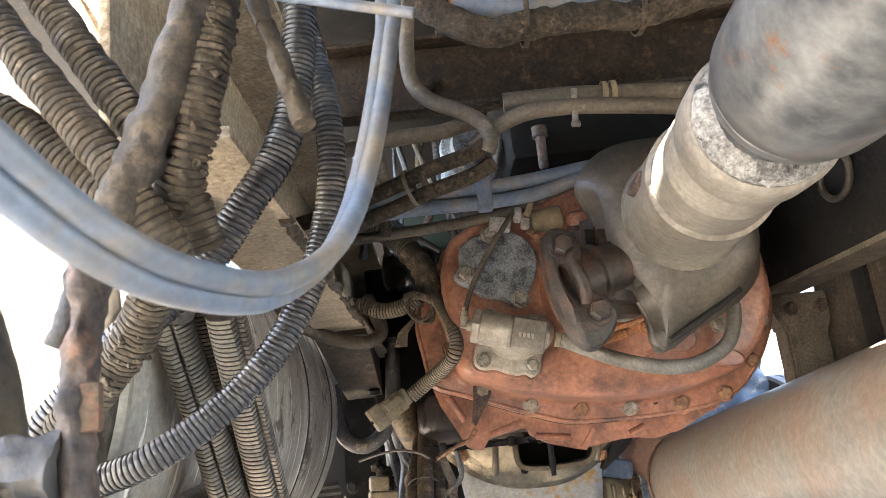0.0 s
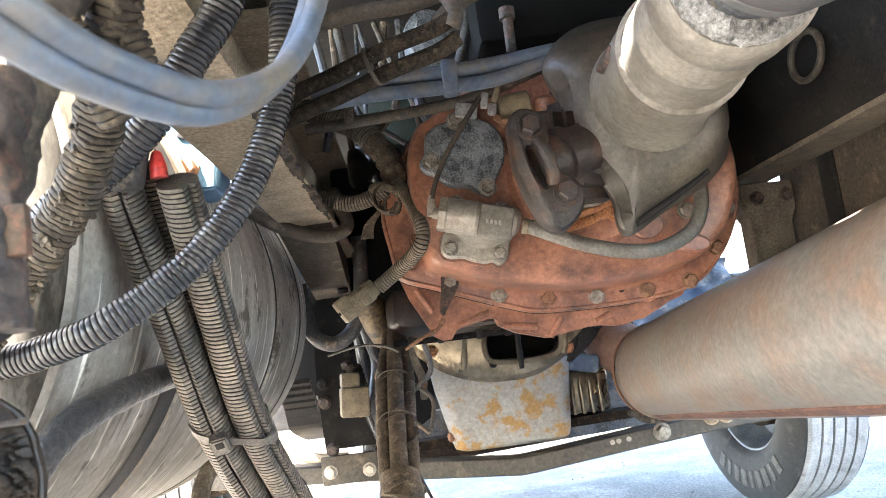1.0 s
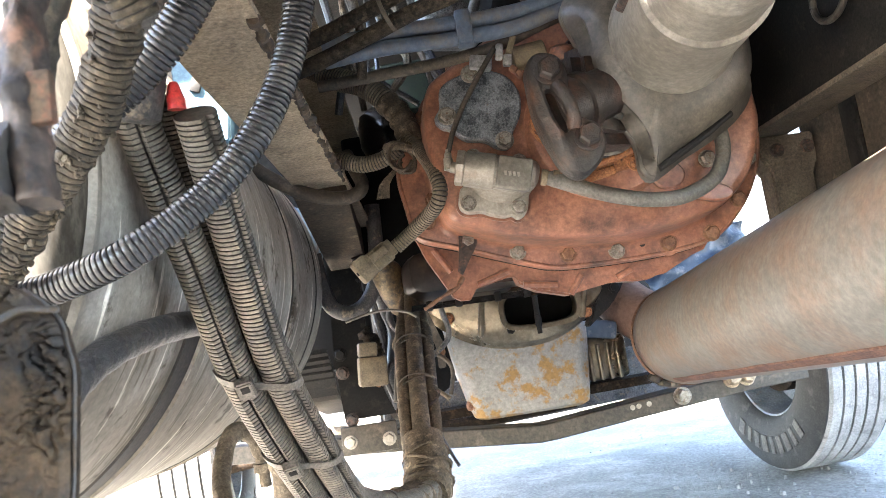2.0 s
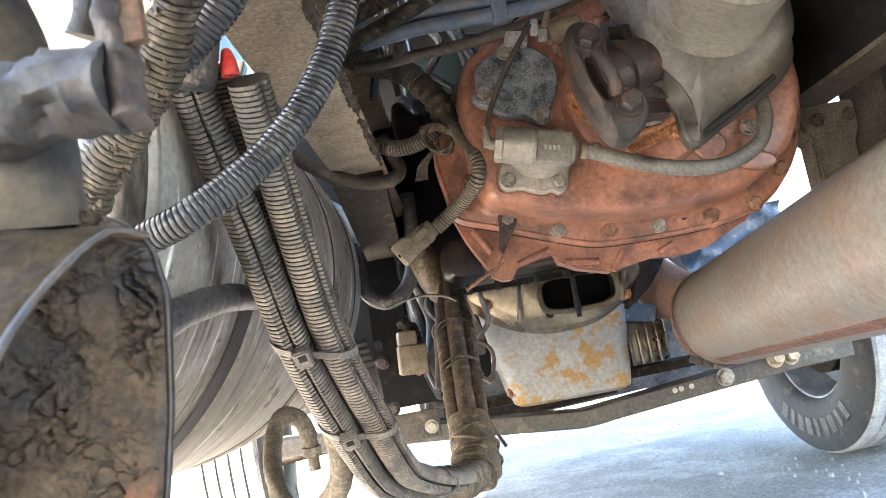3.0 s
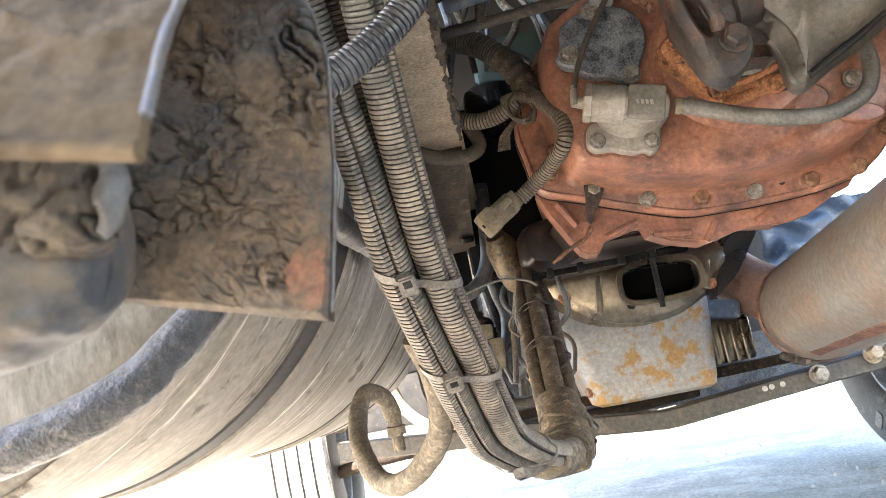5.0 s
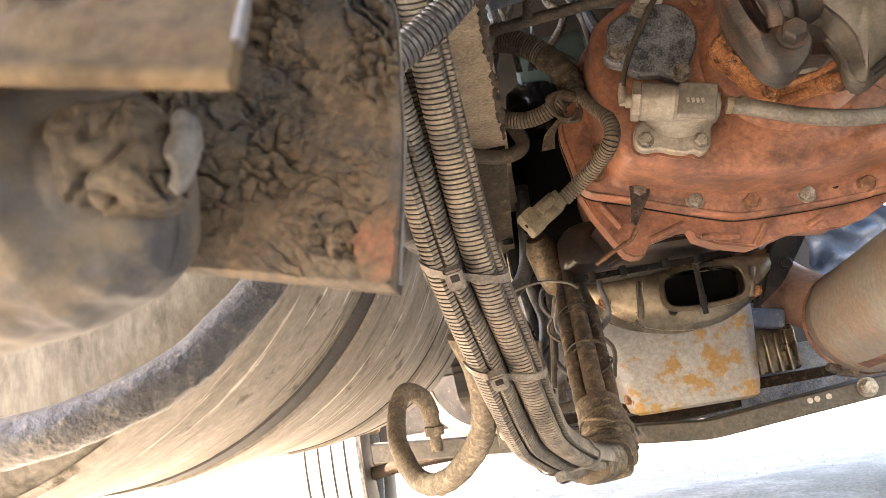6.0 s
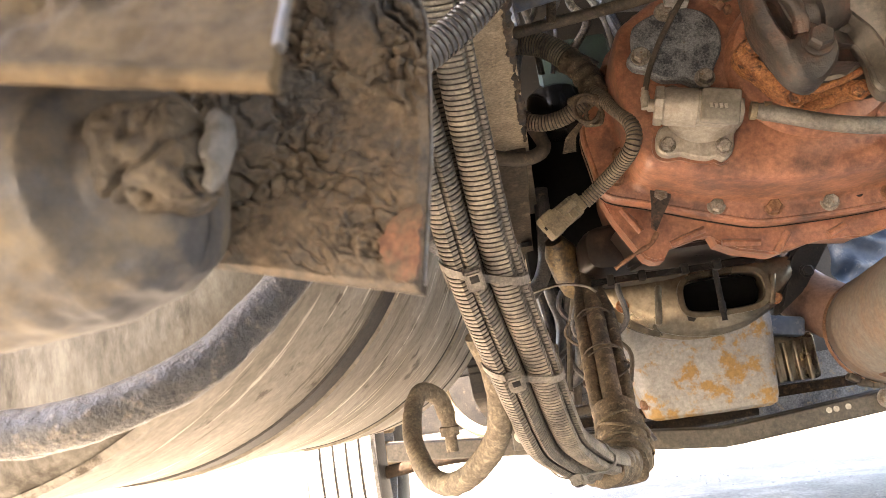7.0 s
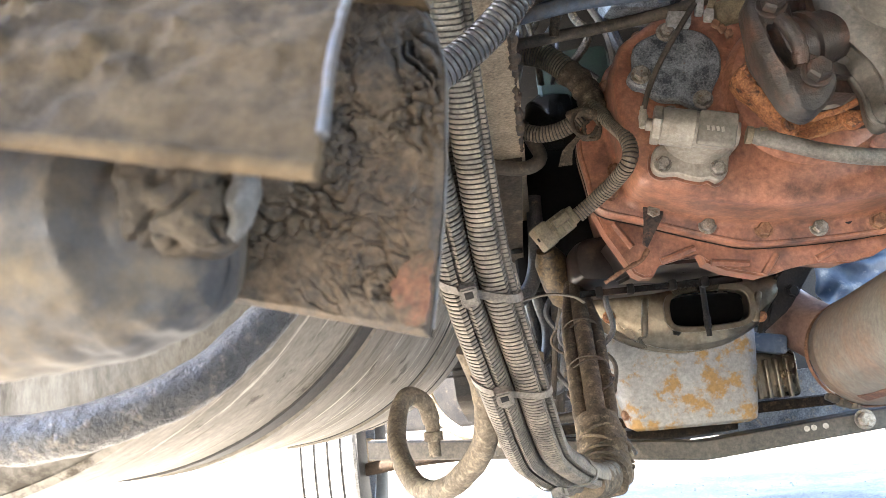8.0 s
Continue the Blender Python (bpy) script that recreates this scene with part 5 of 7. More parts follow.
def build_wheel():
    """A tyre with ribbed tread and blocked-out sidewall marking, and its painted disc; the axle lies along x, the outer side at +x."""
    wheel = thing("lorry_wheel", "dusty lorry front wheel with a ribbed tread tyre", "wheel", "front wheels")
    R, w = 0.4, 0.235
    half = w / 2
    tread = [(-half * 0.86, R - 0.008)]
    for k in range(5):
        x0 = -half * 0.82 + k * (w * 0.82 / 5)
        x1 = x0 + w * 0.82 / 5
        tread += [(x0 + 0.004, R), (x1 - 0.004, R), (x1 - 0.003, R - 0.011), (x1 + 0.003, R - 0.011)]
    tread = tread[:-2] + [(half * 0.86, R - 0.008)]
    side = [(-half * 0.72, 0.215), (-half * 0.84, 0.224), (-half * 0.98, 0.255), (-half * 1.03, 0.295), (-half, 0.345), (-half * 0.95, 0.375), (-half * 0.9, 0.391), (-half * 0.86, R - 0.008)]
    bm = bmesh.new()
    lathe(bm, (0, 0, 0), (1, 0, 0), side, 120, (False, False))
    lathe(bm, (0, 0, 0), (1, 0, 0), [(-x, r) for x, r in side], 120, (False, False))
    tyre = part("tyre", bm, TYRE, wheel, sharp=40)
    bm = bmesh.new()
    lathe(bm, (0, 0, 0), (1, 0, 0), tread, 120, (False, False))
    part("tread", bm, TREAD, tyre, "dusty tread ribs, paled in colour for the light on them")
    bm = bmesh.new()
    lathe(bm, (0, 0, 0), (1, 0, 0), [(-half * 0.8, R - 0.0065), (half * 0.8, R - 0.0065)], 120, (False, False))
    part("groove_floor", bm, TYRE, tyre)
    # plain raised blocks in place of the maker's lettering
    for k in range(9):
        t = radians(-130 + k * 9)
        bm = bmesh.new()
        c = Vector((-half * 1.03, math.cos(t) * 0.31, math.sin(t) * 0.31))
        box(bm, c, (0.004, (0.03, 0.022, 0.034)[k % 3], 0.058), 0.002, (math.degrees(t) - 90, 0, 0))
        part("raised_marking", bm, LETTER, tyre)
    bm = bmesh.new()
    lathe(bm, (0, 0, 0), (1, 0, 0), [(-half * 0.72, 0.217), (-half * 0.78, 0.225), (-half * 0.74, 0.212), (-half * 0.3, 0.2), (half * 0.3, 0.198), (half * 0.45, 0.16), (half * 0.5, 0.09), (half * 0.4, 0.0)], 64, (False, False))
    part("rim", bm, RIM, wheel)
    bm = bmesh.new()
    lathe(bm, (-half * 0.9, 0, 0), (1, 0, 0), [(0.05, 0.0), (0.05, 0.12), (0.06, 0.14), (0.16, 0.14)], 48, (False, False))
    part("brake_drum", bm, FRAME_DARK, wheel)
    for k in range(3):
        bm = bmesh.new()
        box(bm, (-half * 0.75, math.cos(k * 2.1 + 4) * 0.075, math.sin(k * 2.1 + 4) * 0.075), (0.06, 0.06, 0.04), 0.012, (k * 40, 0, 0))
        part("brake_bracket", bm, FRAME, wheel)
    return wheel


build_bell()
build_pan()
build_silencer()
build_axle()
wheel = build_wheel()
wheel.matrix_world = pose(1.198, 2.728, 0.345, 0, 0, 6)
copy_thing(wheel, pose(-0.83, 2.72, 0.345, 0, 0, 186))

# ---- fuel tank and the hoses on the left ----
def build_tank():
    tank = thing("fuel_tank", "dull dusty metal cylindrical fuel tank with two straps", "fuel tank")
    c = Vector((-0.585, 0.0, 0.75))
    r = 0.35
    bm = bmesh.new()
    lathe(bm, c, (0, 1, 0), [(0.625, r - 0.003), (0.65, r), (1.8, r), (1.83, r - 0.005), (1.85, r - 0.02), (1.86, 0.0001)], 160, (False, False))
    part("shell", bm, TANK, tank)
    bm = bmesh.new()
    lathe(bm, c, (0, 1, 0), [(0.6, 0.0001), (0.598, 0.23), (0.602, r - 0.035), (0.61, r - 0.014), (0.625, r - 0.003)], 160, (False, False))
    part("rear_head", bm, TANK_END, tank, "drip-stained dished end")
    # a rolled seam where the end meets the shell
    bm = bmesh.new()
    lathe(bm, c, (0, 1, 0), [(0.622, r - 0.004), (0.626, r + 0.0015), (0.634, r + 0.0015), (0.638, r - 0.001)], 160, (False, False))
    part("seam", bm, TANK, tank)
    # rubber liners under raised steel bands
    for y0, y1, h, m, name, lab in ((0.887, 0.936, 0.0025, STRAP, "strap", "black rubber-lined strap"), (0.936, 1.024, 0.0055, TANK, "steel_band", "dusty steel band"), (1.024, 1.032, 0.0015, STRAP, "strap", "thin dark band"),
                                    (1.43, 1.44, 0.0015, STRAP, "strap", "thin dark band"), (1.44, 1.56, 0.0055, TANK, "steel_band", "dusty steel band"), (1.56, 1.575, 0.0015, STRAP, "strap", "thin dark band"), (1.7, 1.71, 0.0015, STRAP, "strap", "thin dark band")):
        bm = bmesh.new()
        lathe(bm, c, (0, 1, 0), [(y0, r - 0.001), (y0 + 0.002, r + h), (y1 - 0.002, r + h), (y1, r - 0.001)], 160, (False, False))
        part(name, bm, m, tank, lab)
    return tank


def tie(parent, line_a, line_b, centre, d, r, label="grey nylon cable tie"):
    """A cable tie round two conduits whose centres are line_a and line_b, with its square head."""
    a, b = Vector(line_a), Vector(line_b)
    d = Vector(d).normalized()
    e = (b - a).normalized()
    f = d.cross(e).normalized()
    half = (b - a).length / 2
    mid = (a + b) / 2
    def loop(s, rr):
        pts = []
        for k in range(36):
            t = 2 * math.pi * k / 36
            side = half if math.cos(t) >= 0 else -half
            pts.append(mid + e * (side + rr * math.cos(t)) + f * rr * math.sin(t) + d * (s + 0.5 * (side + rr * math.cos(t)) * (1 if f.y * math.sin(t) < 0 else -0.4)))
        return pts
    ob = thing("cable_tie", label, "cable tie", "ties on the conduit bundle")
    bm = bmesh.new()
    loft(bm, [loop(-0.0045, r + 0.0003), loop(-0.0045, r + 0.002), loop(0.0045, r + 0.002), loop(0.0045, r + 0.0003)], (False, False))
    part("band", bm, TIE, ob)
    bm = bmesh.new()
    h = mid - e * half * 0.7 - d * half * 0.35 + f * (r + 0.0055) * (1 if f.y < 0 else -1)
    m = Matrix((e, d, f)).transposed().to_4x4()
    m.translation = h
    bmesh.ops.create_cube(bm, size=1.0, matrix=m @ Matrix.Diagonal((0.017, 0.021, 0.013, 1)))
    bmesh.ops.bevel(bm, geom=list(bm.edges), offset=0.002, segments=2, affect="EDGES")
    part("head", bm, TIE, ob)
    bm = bmesh.new()
    m.translation = h + f * 0.0066 * (1 if f.y < 0 else -1) - d * 0.003
    bmesh.ops.create_cube(bm, size=1.0, matrix=m @ Matrix.Diagonal((0.008, 0.007, 0.001, 1)))
    part("slot", bm, BLACK, ob, smooth=False)
    return ob


BUNDLE = [(-0.19, 0.645, 0.79), (-0.19, 0.672, 0.754), (-0.185, 0.738, 0.665), (-0.178, 0.815, 0.557), (-0.161, 0.895, 0.468), (-0.147, 0.985, 0.396), (-0.136, 1.05, 0.368), (-0.104, 1.16, 0.336), (-0.074, 1.27, 0.32), (-0.053, 1.35, 0.323), (-0.047, 1.385, 0.348)]
# the two front conduits stand apart at the top and close up on the way down
SPREAD = (0.022, 0.0215, 0.0195, 0.018, 0.0178, 0.0175, 0.0172, 0.0165, 0.016, 0.0155, 0.015)


def beside(points, dx, dy=0.0, dz=0.0):
    return [(x + dx, y + dy, z + dz) for x, y, z in points]


def build_bundle():
    group = "conduits of the hanging bundle"
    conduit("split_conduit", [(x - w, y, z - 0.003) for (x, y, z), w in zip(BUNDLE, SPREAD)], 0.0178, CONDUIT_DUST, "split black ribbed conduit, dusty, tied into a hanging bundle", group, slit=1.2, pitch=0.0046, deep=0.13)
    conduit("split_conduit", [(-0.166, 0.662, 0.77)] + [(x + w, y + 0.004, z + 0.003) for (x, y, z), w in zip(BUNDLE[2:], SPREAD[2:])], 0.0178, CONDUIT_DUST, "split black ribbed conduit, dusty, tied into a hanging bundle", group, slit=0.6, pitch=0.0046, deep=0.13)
    conduit("split_conduit", beside(BUNDLE[:9], -0.002, 0.024, 0.0), 0.0145, CONDUIT_MUD, "muddy ribbed conduit at the back of the hanging bundle", group, groove=MUD_DARK)
    line = spline(BUNDLE, 0.004)
    for z in (0.552, 0.462, 0.345):
        i = min(range(len(line) - 30), key=lambda k: abs(line[k].z - z))
        p = line[i]
        d = line[i + 2] - line[i - 2]
        tie(None, p + Vector((-0.0178, 0, -0.003)), p + Vector((0.0178, 0.004, 0.003)), p, d, 0.0181)
    # taped collar where the conduits turn up to the engine, and the sleeves that leave it
    bm = bmesh.new()
    bend = spline([(-0.052, 1.335, 0.313), (-0.046, 1.368, 0.33), (-0.046, 1.4, 0.361), (-0.049, 1.428, 0.396)], 0.004)
    sweep(bm, bend, lambda i: 0.0405 - 0.0001 * i if 1 < i < len(bend) - 3 else 0.036, 32, 1.0, None, 0.0028)
    joint = tagged(part("taped_joint", bm, TAPE), "dusty cloth tape wrapped round the conduits at their bend", "tape")
    # the turn below it, bound with crumpled tape
    turn = spline([(-0.092, 1.215, 0.325), (-0.073, 1.275, 0.317), (-0.058, 1.335, 0.316), (-0.049, 1.372, 0.335)], 0.004)
    bm = bmesh.new()
    sweep(bm, turn, lambda i: 0.034 + 0.0015 * math.sin(i * 0.7), 32, 0.8, None, 0.004)
    part("lower_wrap", bm, TAPE, joint, "crumpled tape round the turn of the conduits")
    fold_r = random.Random(11)
    for i in (4, 9, 13, 17, 21):
        d = (bend[i + 2] - bend[i - 2]).normalized() + Vector([fold_r.uniform(-0.45, 0.45) for _ in range(3)])
        _, u, v = axes(d)
        ring = [bend[i] + (u * math.cos(t) + v * math.sin(t)) * (0.041 + 0.002 * math.sin(2 * t + i)) for t in (2 * math.pi * k / 16 for k in range(17))]
        bm = bmesh.new()
        sweep(bm, spline(ring, 0.006), lambda k: 0.0024 + 0.001 * math.sin(k * 0.4 + i), 8, 1.0, None, 0.0016)
        part("fold", bm, TAPE, joint)
    for dx, dy, r in ((-0.024, 0.0, 0.0135), (0.002, -0.012, 0.0165), (0.027, 0.004, 0.0125)):
        hose("wiring_sleeve", [(-0.049 + dx * 0.9, 1.41 + dy, 0.375), (-0.048 + dx, 1.46 + dy, 0.435), (-0.046 + dx, 1.52 + dy, 0.5), (-0.043 + dx, 1.6 + dy, 0.57), (-0.04 + dx * 0.6, 1.68 + dy, 0.63), (-0.03 + dx * 0.3, 1.8 + dy, 0.72)], r, TAPE, "taped wiring sleeve rising to the engine", "wiring", "sleeves above the taped joint", lumps=0.0012)
    bm = bmesh.new()
    ring = [Vector((-0.047, 1.476, 0.452)) + Vector((math.cos(t) * 0.041, math.sin(t) * 0.02 - 0.004, 0.012 * math.cos(t) + math.sin(t) * 0.014)) for t in (2 * math.pi * k / 16 for k in range(17))]
    sweep(bm, spline(ring, 0.005), 0.0022, 8)
    tagged(part("binding_wire", bm, RUST_DARK), "thin rusty wire bound round the wiring sleeves", "wire")


def build_hoses():
    conduit("ribbed_conduit", [(-0.33, 0.605, 0.632), (-0.275, 0.6, 0.634), (-0.235, 0.593, 0.641), (-0.205, 0.59, 0.65), (-0.172, 0.598, 0.669), (-0.14, 0.605, 0.694), (-0.112, 0.61, 0.725), (-0.086, 0.615, 0.768), (-0.067, 0.617, 0.82), (-0.056, 0.612, 0.875), (-0.057, 0.61, 0.93), (-0.066, 0.61, 0.99), (-0.08, 0.612, 1.05), (-0.1, 0.62, 1.15)],
            0.0124, CONDUIT, "glossy black ribbed conduit hanging in a wide arc", pitch=0.0043, deep=0.18)
    for s in (-1, 1):
        hose("grey_cable", beside([(-0.16, 0.12, 0.79), (-0.12, 0.175, 0.752), (-0.102, 0.215, 0.728), (-0.088, 0.245, 0.713), (-0.072, 0.28, 0.706), (-0.05, 0.33, 0.711), (-0.028, 0.38, 0.742), (-0.012, 0.42, 0.8), (0.004, 0.447, 0.884), (0.01, 0.46, 0.94), (0.012, 0.465, 1.1)], 0.0035 * s, 0, 0.0035 * s),
             0.0056, GREY_CABLE, "dusty grey twin cable hanging in a loop", "cable", "twin cable", step=0.004)
    conduit("muddy_conduit", [(-0.33, 0.6, 0.625), (-0.285, 0.575, 0.652), (-0.25, 0.555, 0.681), (-0.222, 0.54, 0.703), (-0.19, 0.52, 0.73), (-0.165, 0.495, 0.758), (-0.143, 0.465, 0.79), (-0.125, 0.44, 0.82), (-0.11, 0.43, 0.865), (-0.1, 0.43, 0.92), (-0.09, 0.44, 1.0), (-0.085, 0.45, 1.1)], 0.0145, CONDUIT_MUD, "ribbed conduit caked with dry mud", "muddy conduits", groove=RUBBER_MUD, lumps=0.003, seg=36, pitch=0.0046, deep=0.13)
    caked = bpy.data.objects["muddy_conduit"]
    clod_r = random.Random(14)
    lower = spline([(-0.285, 0.575, 0.652), (-0.25, 0.555, 0.681), (-0.222, 0.54, 0.703), (-0.19, 0.52, 0.73), (-0.165, 0.495, 0.758), (-0.143, 0.465, 0.79), (-0.125, 0.44, 0.82), (-0.11, 0.43, 0.865), (-0.1, 0.43, 0.92)], 0.004)
    bm = bmesh.new()
    for k in range(170):
        i = int(len(lower) * min(0.95, abs(clod_r.gauss(0.0, 0.45)))) if k % 2 else clod_r.randrange(len(lower))
        a = clod_r.uniform(3.2, 6.2)
        d, u, v = axes(lower[min(i + 1, len(lower) - 1)] - lower[max(i - 1, 0)])
        q = lower[i] + (u * math.cos(a) + v * math.sin(a)) * 0.0142
        r = clod_r.uniform(0.001, 0.003)
        got = bmesh.ops.create_icosphere(bm, subdivisions=2, radius=r, matrix=Matrix.Translation(q))
        for w in got["verts"]:
            w.co += (w.co - q) * 0.9 * noise.noise(w.co * 300)
    part("mud_cake", bm, CONDUIT_MUD, caked, "clods of dried mud")["kind"] = "stuff"
    conduit("muddy_conduit", [(-0.31, 0.57, 0.63), (-0.271, 0.56, 0.677), (-0.249, 0.56, 0.701), (-0.233, 0.56, 0.719), (-0.215, 0.56, 0.737), (-0.195, 0.56, 0.751), (-0.176, 0.56, 0.765), (-0.147, 0.555, 0.789), (-0.115, 0.55, 0.829), (-0.088, 0.55, 0.868), (-0.07, 0.55, 0.93), (-0.06, 0.55, 1.05)], 0.0138, CONDUIT, "dusty ribbed conduit running down behind the others", "muddy conduits", pitch=0.0043, deep=0.17)
    for pts in ([(-0.25, 0.42, 0.95), (-0.226, 0.42, 0.911), (-0.19, 0.42, 0.857), (-0.16, 0.42, 0.814), (-0.14, 0.43, 0.78), (-0.13, 0.45, 0.75)],
                [(-0.225, 0.44, 0.97), (-0.208, 0.44, 0.938), (-0.18, 0.44, 0.892), (-0.153, 0.44, 0.85), (-0.13, 0.45, 0.81), (-0.12, 0.47, 0.77)],
                [(-0.28, 0.43, 0.89), (-0.228, 0.43, 0.858), (-0.193, 0.43, 0.828), (-0.16, 0.43, 0.796), (-0.145, 0.44, 0.77)]):
        conduit("muddy_conduit", pts, 0.0125, CONDUIT_MUD, "ribbed conduit caked with dry mud", "muddy conduits", groove=RUBBER_MUD, lumps=0.0016, pitch=0.0048, deep=0.13, seg=28)
    hose("rubber_hose", [(-0.06, 0.43, 1.06), (-0.095, 0.425, 0.96), (-0.118, 0.42, 0.89), (-0.14, 0.42, 0.83), (-0.165, 0.42, 0.77), (-0.19, 0.43, 0.71)], 0.0135, RUBBER_MUD, "dark rubber hose smeared with mud", lumps=0.003, step=0.004, seg=24)
    hose("brake_hose", [(-0.52, 0.46, 0.46), (-0.43, 0.49, 0.448), (-0.375, 0.5, 0.45), (-0.323, 0.52, 0.468), (-0.299, 0.548, 0.495), (-0.281, 0.585, 0.529), (-0.263, 0.617, 0.567), (-0.25, 0.66, 0.589), (-0.24, 0.75, 0.605), (-0.242, 0.85, 0.613), (-0.236, 0.93, 0.614), (-0.225, 1.0, 0.61)], 0.0132, CRUST, "thick rubber hose with a crusted, worn grey skin", lumps=0.0009, step=0.0022, seg=48)
    hose("air_line", [(-0.2, 0.9, 0.5), (-0.19, 0.93, 0.45), (-0.205, 0.98, 0.39), (-0.26, 1.06, 0.345), (-0.31, 1.14, 0.345), (-0.345, 1.22, 0.39), (-0.355, 1.29, 0.435), (-0.343, 1.32, 0.463), (-0.32, 1.34, 0.45), (-0.312, 1.35, 0.42)], 0.0142, MUD_TAN, "mud-crusted rubber air line bent in a loop under the tank", lumps=0.0012, step=0.003, seg=28)
    fit = thing("air_fitting", "corroded pipe fitting at the end of the air line", "fitting")
    bm = bmesh.new()
    lathe(bm, (-0.312, 1.35, 0.425), (0, 0.1, -1), [(0, 0.012), (0.02, 0.012), (0.021, 0.016), (0.035, 0.016), (0.036, 0.01), (0.06, 0.01)], 12)
    part("nut", bm, MUD_TAN, fit)
    hose("looped_hose", [(-0.3, 1.3, 0.95), (-0.27, 1.34, 0.905), (-0.22, 1.37, 0.866), (-0.17, 1.385, 0.842), (-0.125, 1.39, 0.832), (-0.097, 1.39, 0.836), (-0.086, 1.395, 0.852), (-0.095, 1.4, 0.88), (-0.11, 1.42, 0.92)], 0.0125, RUBBER_DUST, "dusty hose slung under the chassis rail")
    # plug with its ribbed lead
    conduit("ribbed_lead", [(-0.173, 1.42, 1.106), (-0.108, 1.4, 1.056), (-0.049, 1.38, 1.021), (0.001, 1.36, 0.953), (0.011, 1.345, 0.899)], 0.0215, LEAD, "thick dusty ribbed lead curving beside the gearbox", pitch=0.0055, deep=0.2)
    conduit("ribbed_lead", [(-0.15, 1.39, 0.905), (-0.113, 1.38, 0.895), (-0.079, 1.37, 0.882), (-0.043, 1.36, 0.883), (-0.005, 1.345, 0.898)], 0.0145, LEAD, "short dusty ribbed lead tied to the main one", pitch=0.0055, deep=0.2)
    conduit("plug_lead", [(0.008, 1.335, 0.907), (0.03, 1.3, 0.861), (0.041, 1.255, 0.822), (0.045, 1.245, 0.795), (0.038, 1.25, 0.774), (0.021, 1.28, 0.76), (-0.006, 1.31, 0.744), (-0.03, 1.322, 0.729), (-0.044, 1.325, 0.72)], 0.0125, LEAD, "thin ribbed lead to a loose plug", pitch=0.0055, deep=0.2)
    hose("tape_wrap", [(-0.022, 1.369, 0.988), (-0.004, 1.36, 0.962), (0.008, 1.35, 0.925), (0.014, 1.343, 0.893)], lambda i: 0.0225 + 0.0015 * math.sin(i * 1.1), TAPE, "dusty tape bound round the end of the thick lead", "tape", "knot of tape", lumps=0.0022, step=0.004, seg=20)
    hose("tape_wrap", [(-0.032, 1.335, 0.895), (-0.012, 1.318, 0.893), (0.012, 1.318, 0.884), (0.03, 1.33, 0.872)], 0.0085, TAPE, "turn of dusty tape round the leads", "tape", "knot of tape", lumps=0.0025)
    for k, (dx, dz, w) in enumerate(((0.0, 0.0, 0.017), (0.006, -0.006, 0.013), (-0.004, 0.006, 0.02))):
        hose("tape_wrap", [(-0.006 + dx + w * math.sin(t), 1.32 - 0.004 * k, 0.866 + dz + (w + 0.004) * math.cos(t)) for t in (2 * math.pi * i / 10 + k for i in range(9))], 0.0052, TAPE, "turn of dusty tape round the leads", "tape", "knot of tape", lumps=0.003, squash=0.6, step=0.004)
    bm = bmesh.new()
    rings = [[p + Vector((dx * w, 0.001 * math.sin(i), 0)) for dx, w in ((-1, 0.004 + 0.0012 * i), (1, 0.004 + 0.0012 * i))] for i, p in enumerate(spline([(-0.011, 1.318, 0.864), (-0.029, 1.316, 0.845), (-0.043, 1.318, 0.831), (-0.05, 1.32, 0.806)], 0.012))]
    loft(bm, [r + [p + Vector((0, 0.002, 0)) for p in r[::-1]] for r in rings])
    tagged(part("tape_tail", bm, TAPE), "ragged loose end of dusty tape", "tape")
    plug = thing("plug", "loose tan plastic electrical plug hanging from a ribbed lead", "plug")
    bm = bmesh.new()
    box(bm, (-0.075, 1.32, 0.706), (0.05, 0.03, 0.036), 0.004, (0, -32, 12))
    part("housing", bm, CONNECTOR, plug)
    bm = bmesh.new()
    box(bm, (-0.099, 1.317, 0.692), (0.026, 0.036, 0.042), 0.004, (0, -32, 12))
    part("collar", bm, CONNECTOR, plug)
    bm = bmesh.new()
    box(bm, (-0.07, 1.301, 0.712), (0.03, 0.008, 0.014), 0.002, (0, -32, 12))
    part("latch", bm, CONNECTOR, plug)
    bm = bmesh.new()
    box(bm, (-0.052, 1.322, 0.721), (0.012, 0.026, 0.03), 0.003, (0, -32, 12))
    part("gland", bm, CONNECTOR, plug)
    for k in range(3):
        bm = bmesh.new()
        box(bm, (-0.081 + 0.01 * k, 1.3035, 0.701 + 0.0066 * k), (0.0025, 0.004, 0.032), 0.001, (0, -32, 12))
        part("grip_rib", bm, CONNECTOR, plug)
    for k in range(4):
        bm = bmesh.new()
        box(bm, (-0.111 + 0.003 * k, 1.299, 0.676 + 0.0095 * k - 0.002), (0.003, 0.002, 0.006), 0.0005, (0, -32, 12))
        part("slot", bm, BLACK, plug)


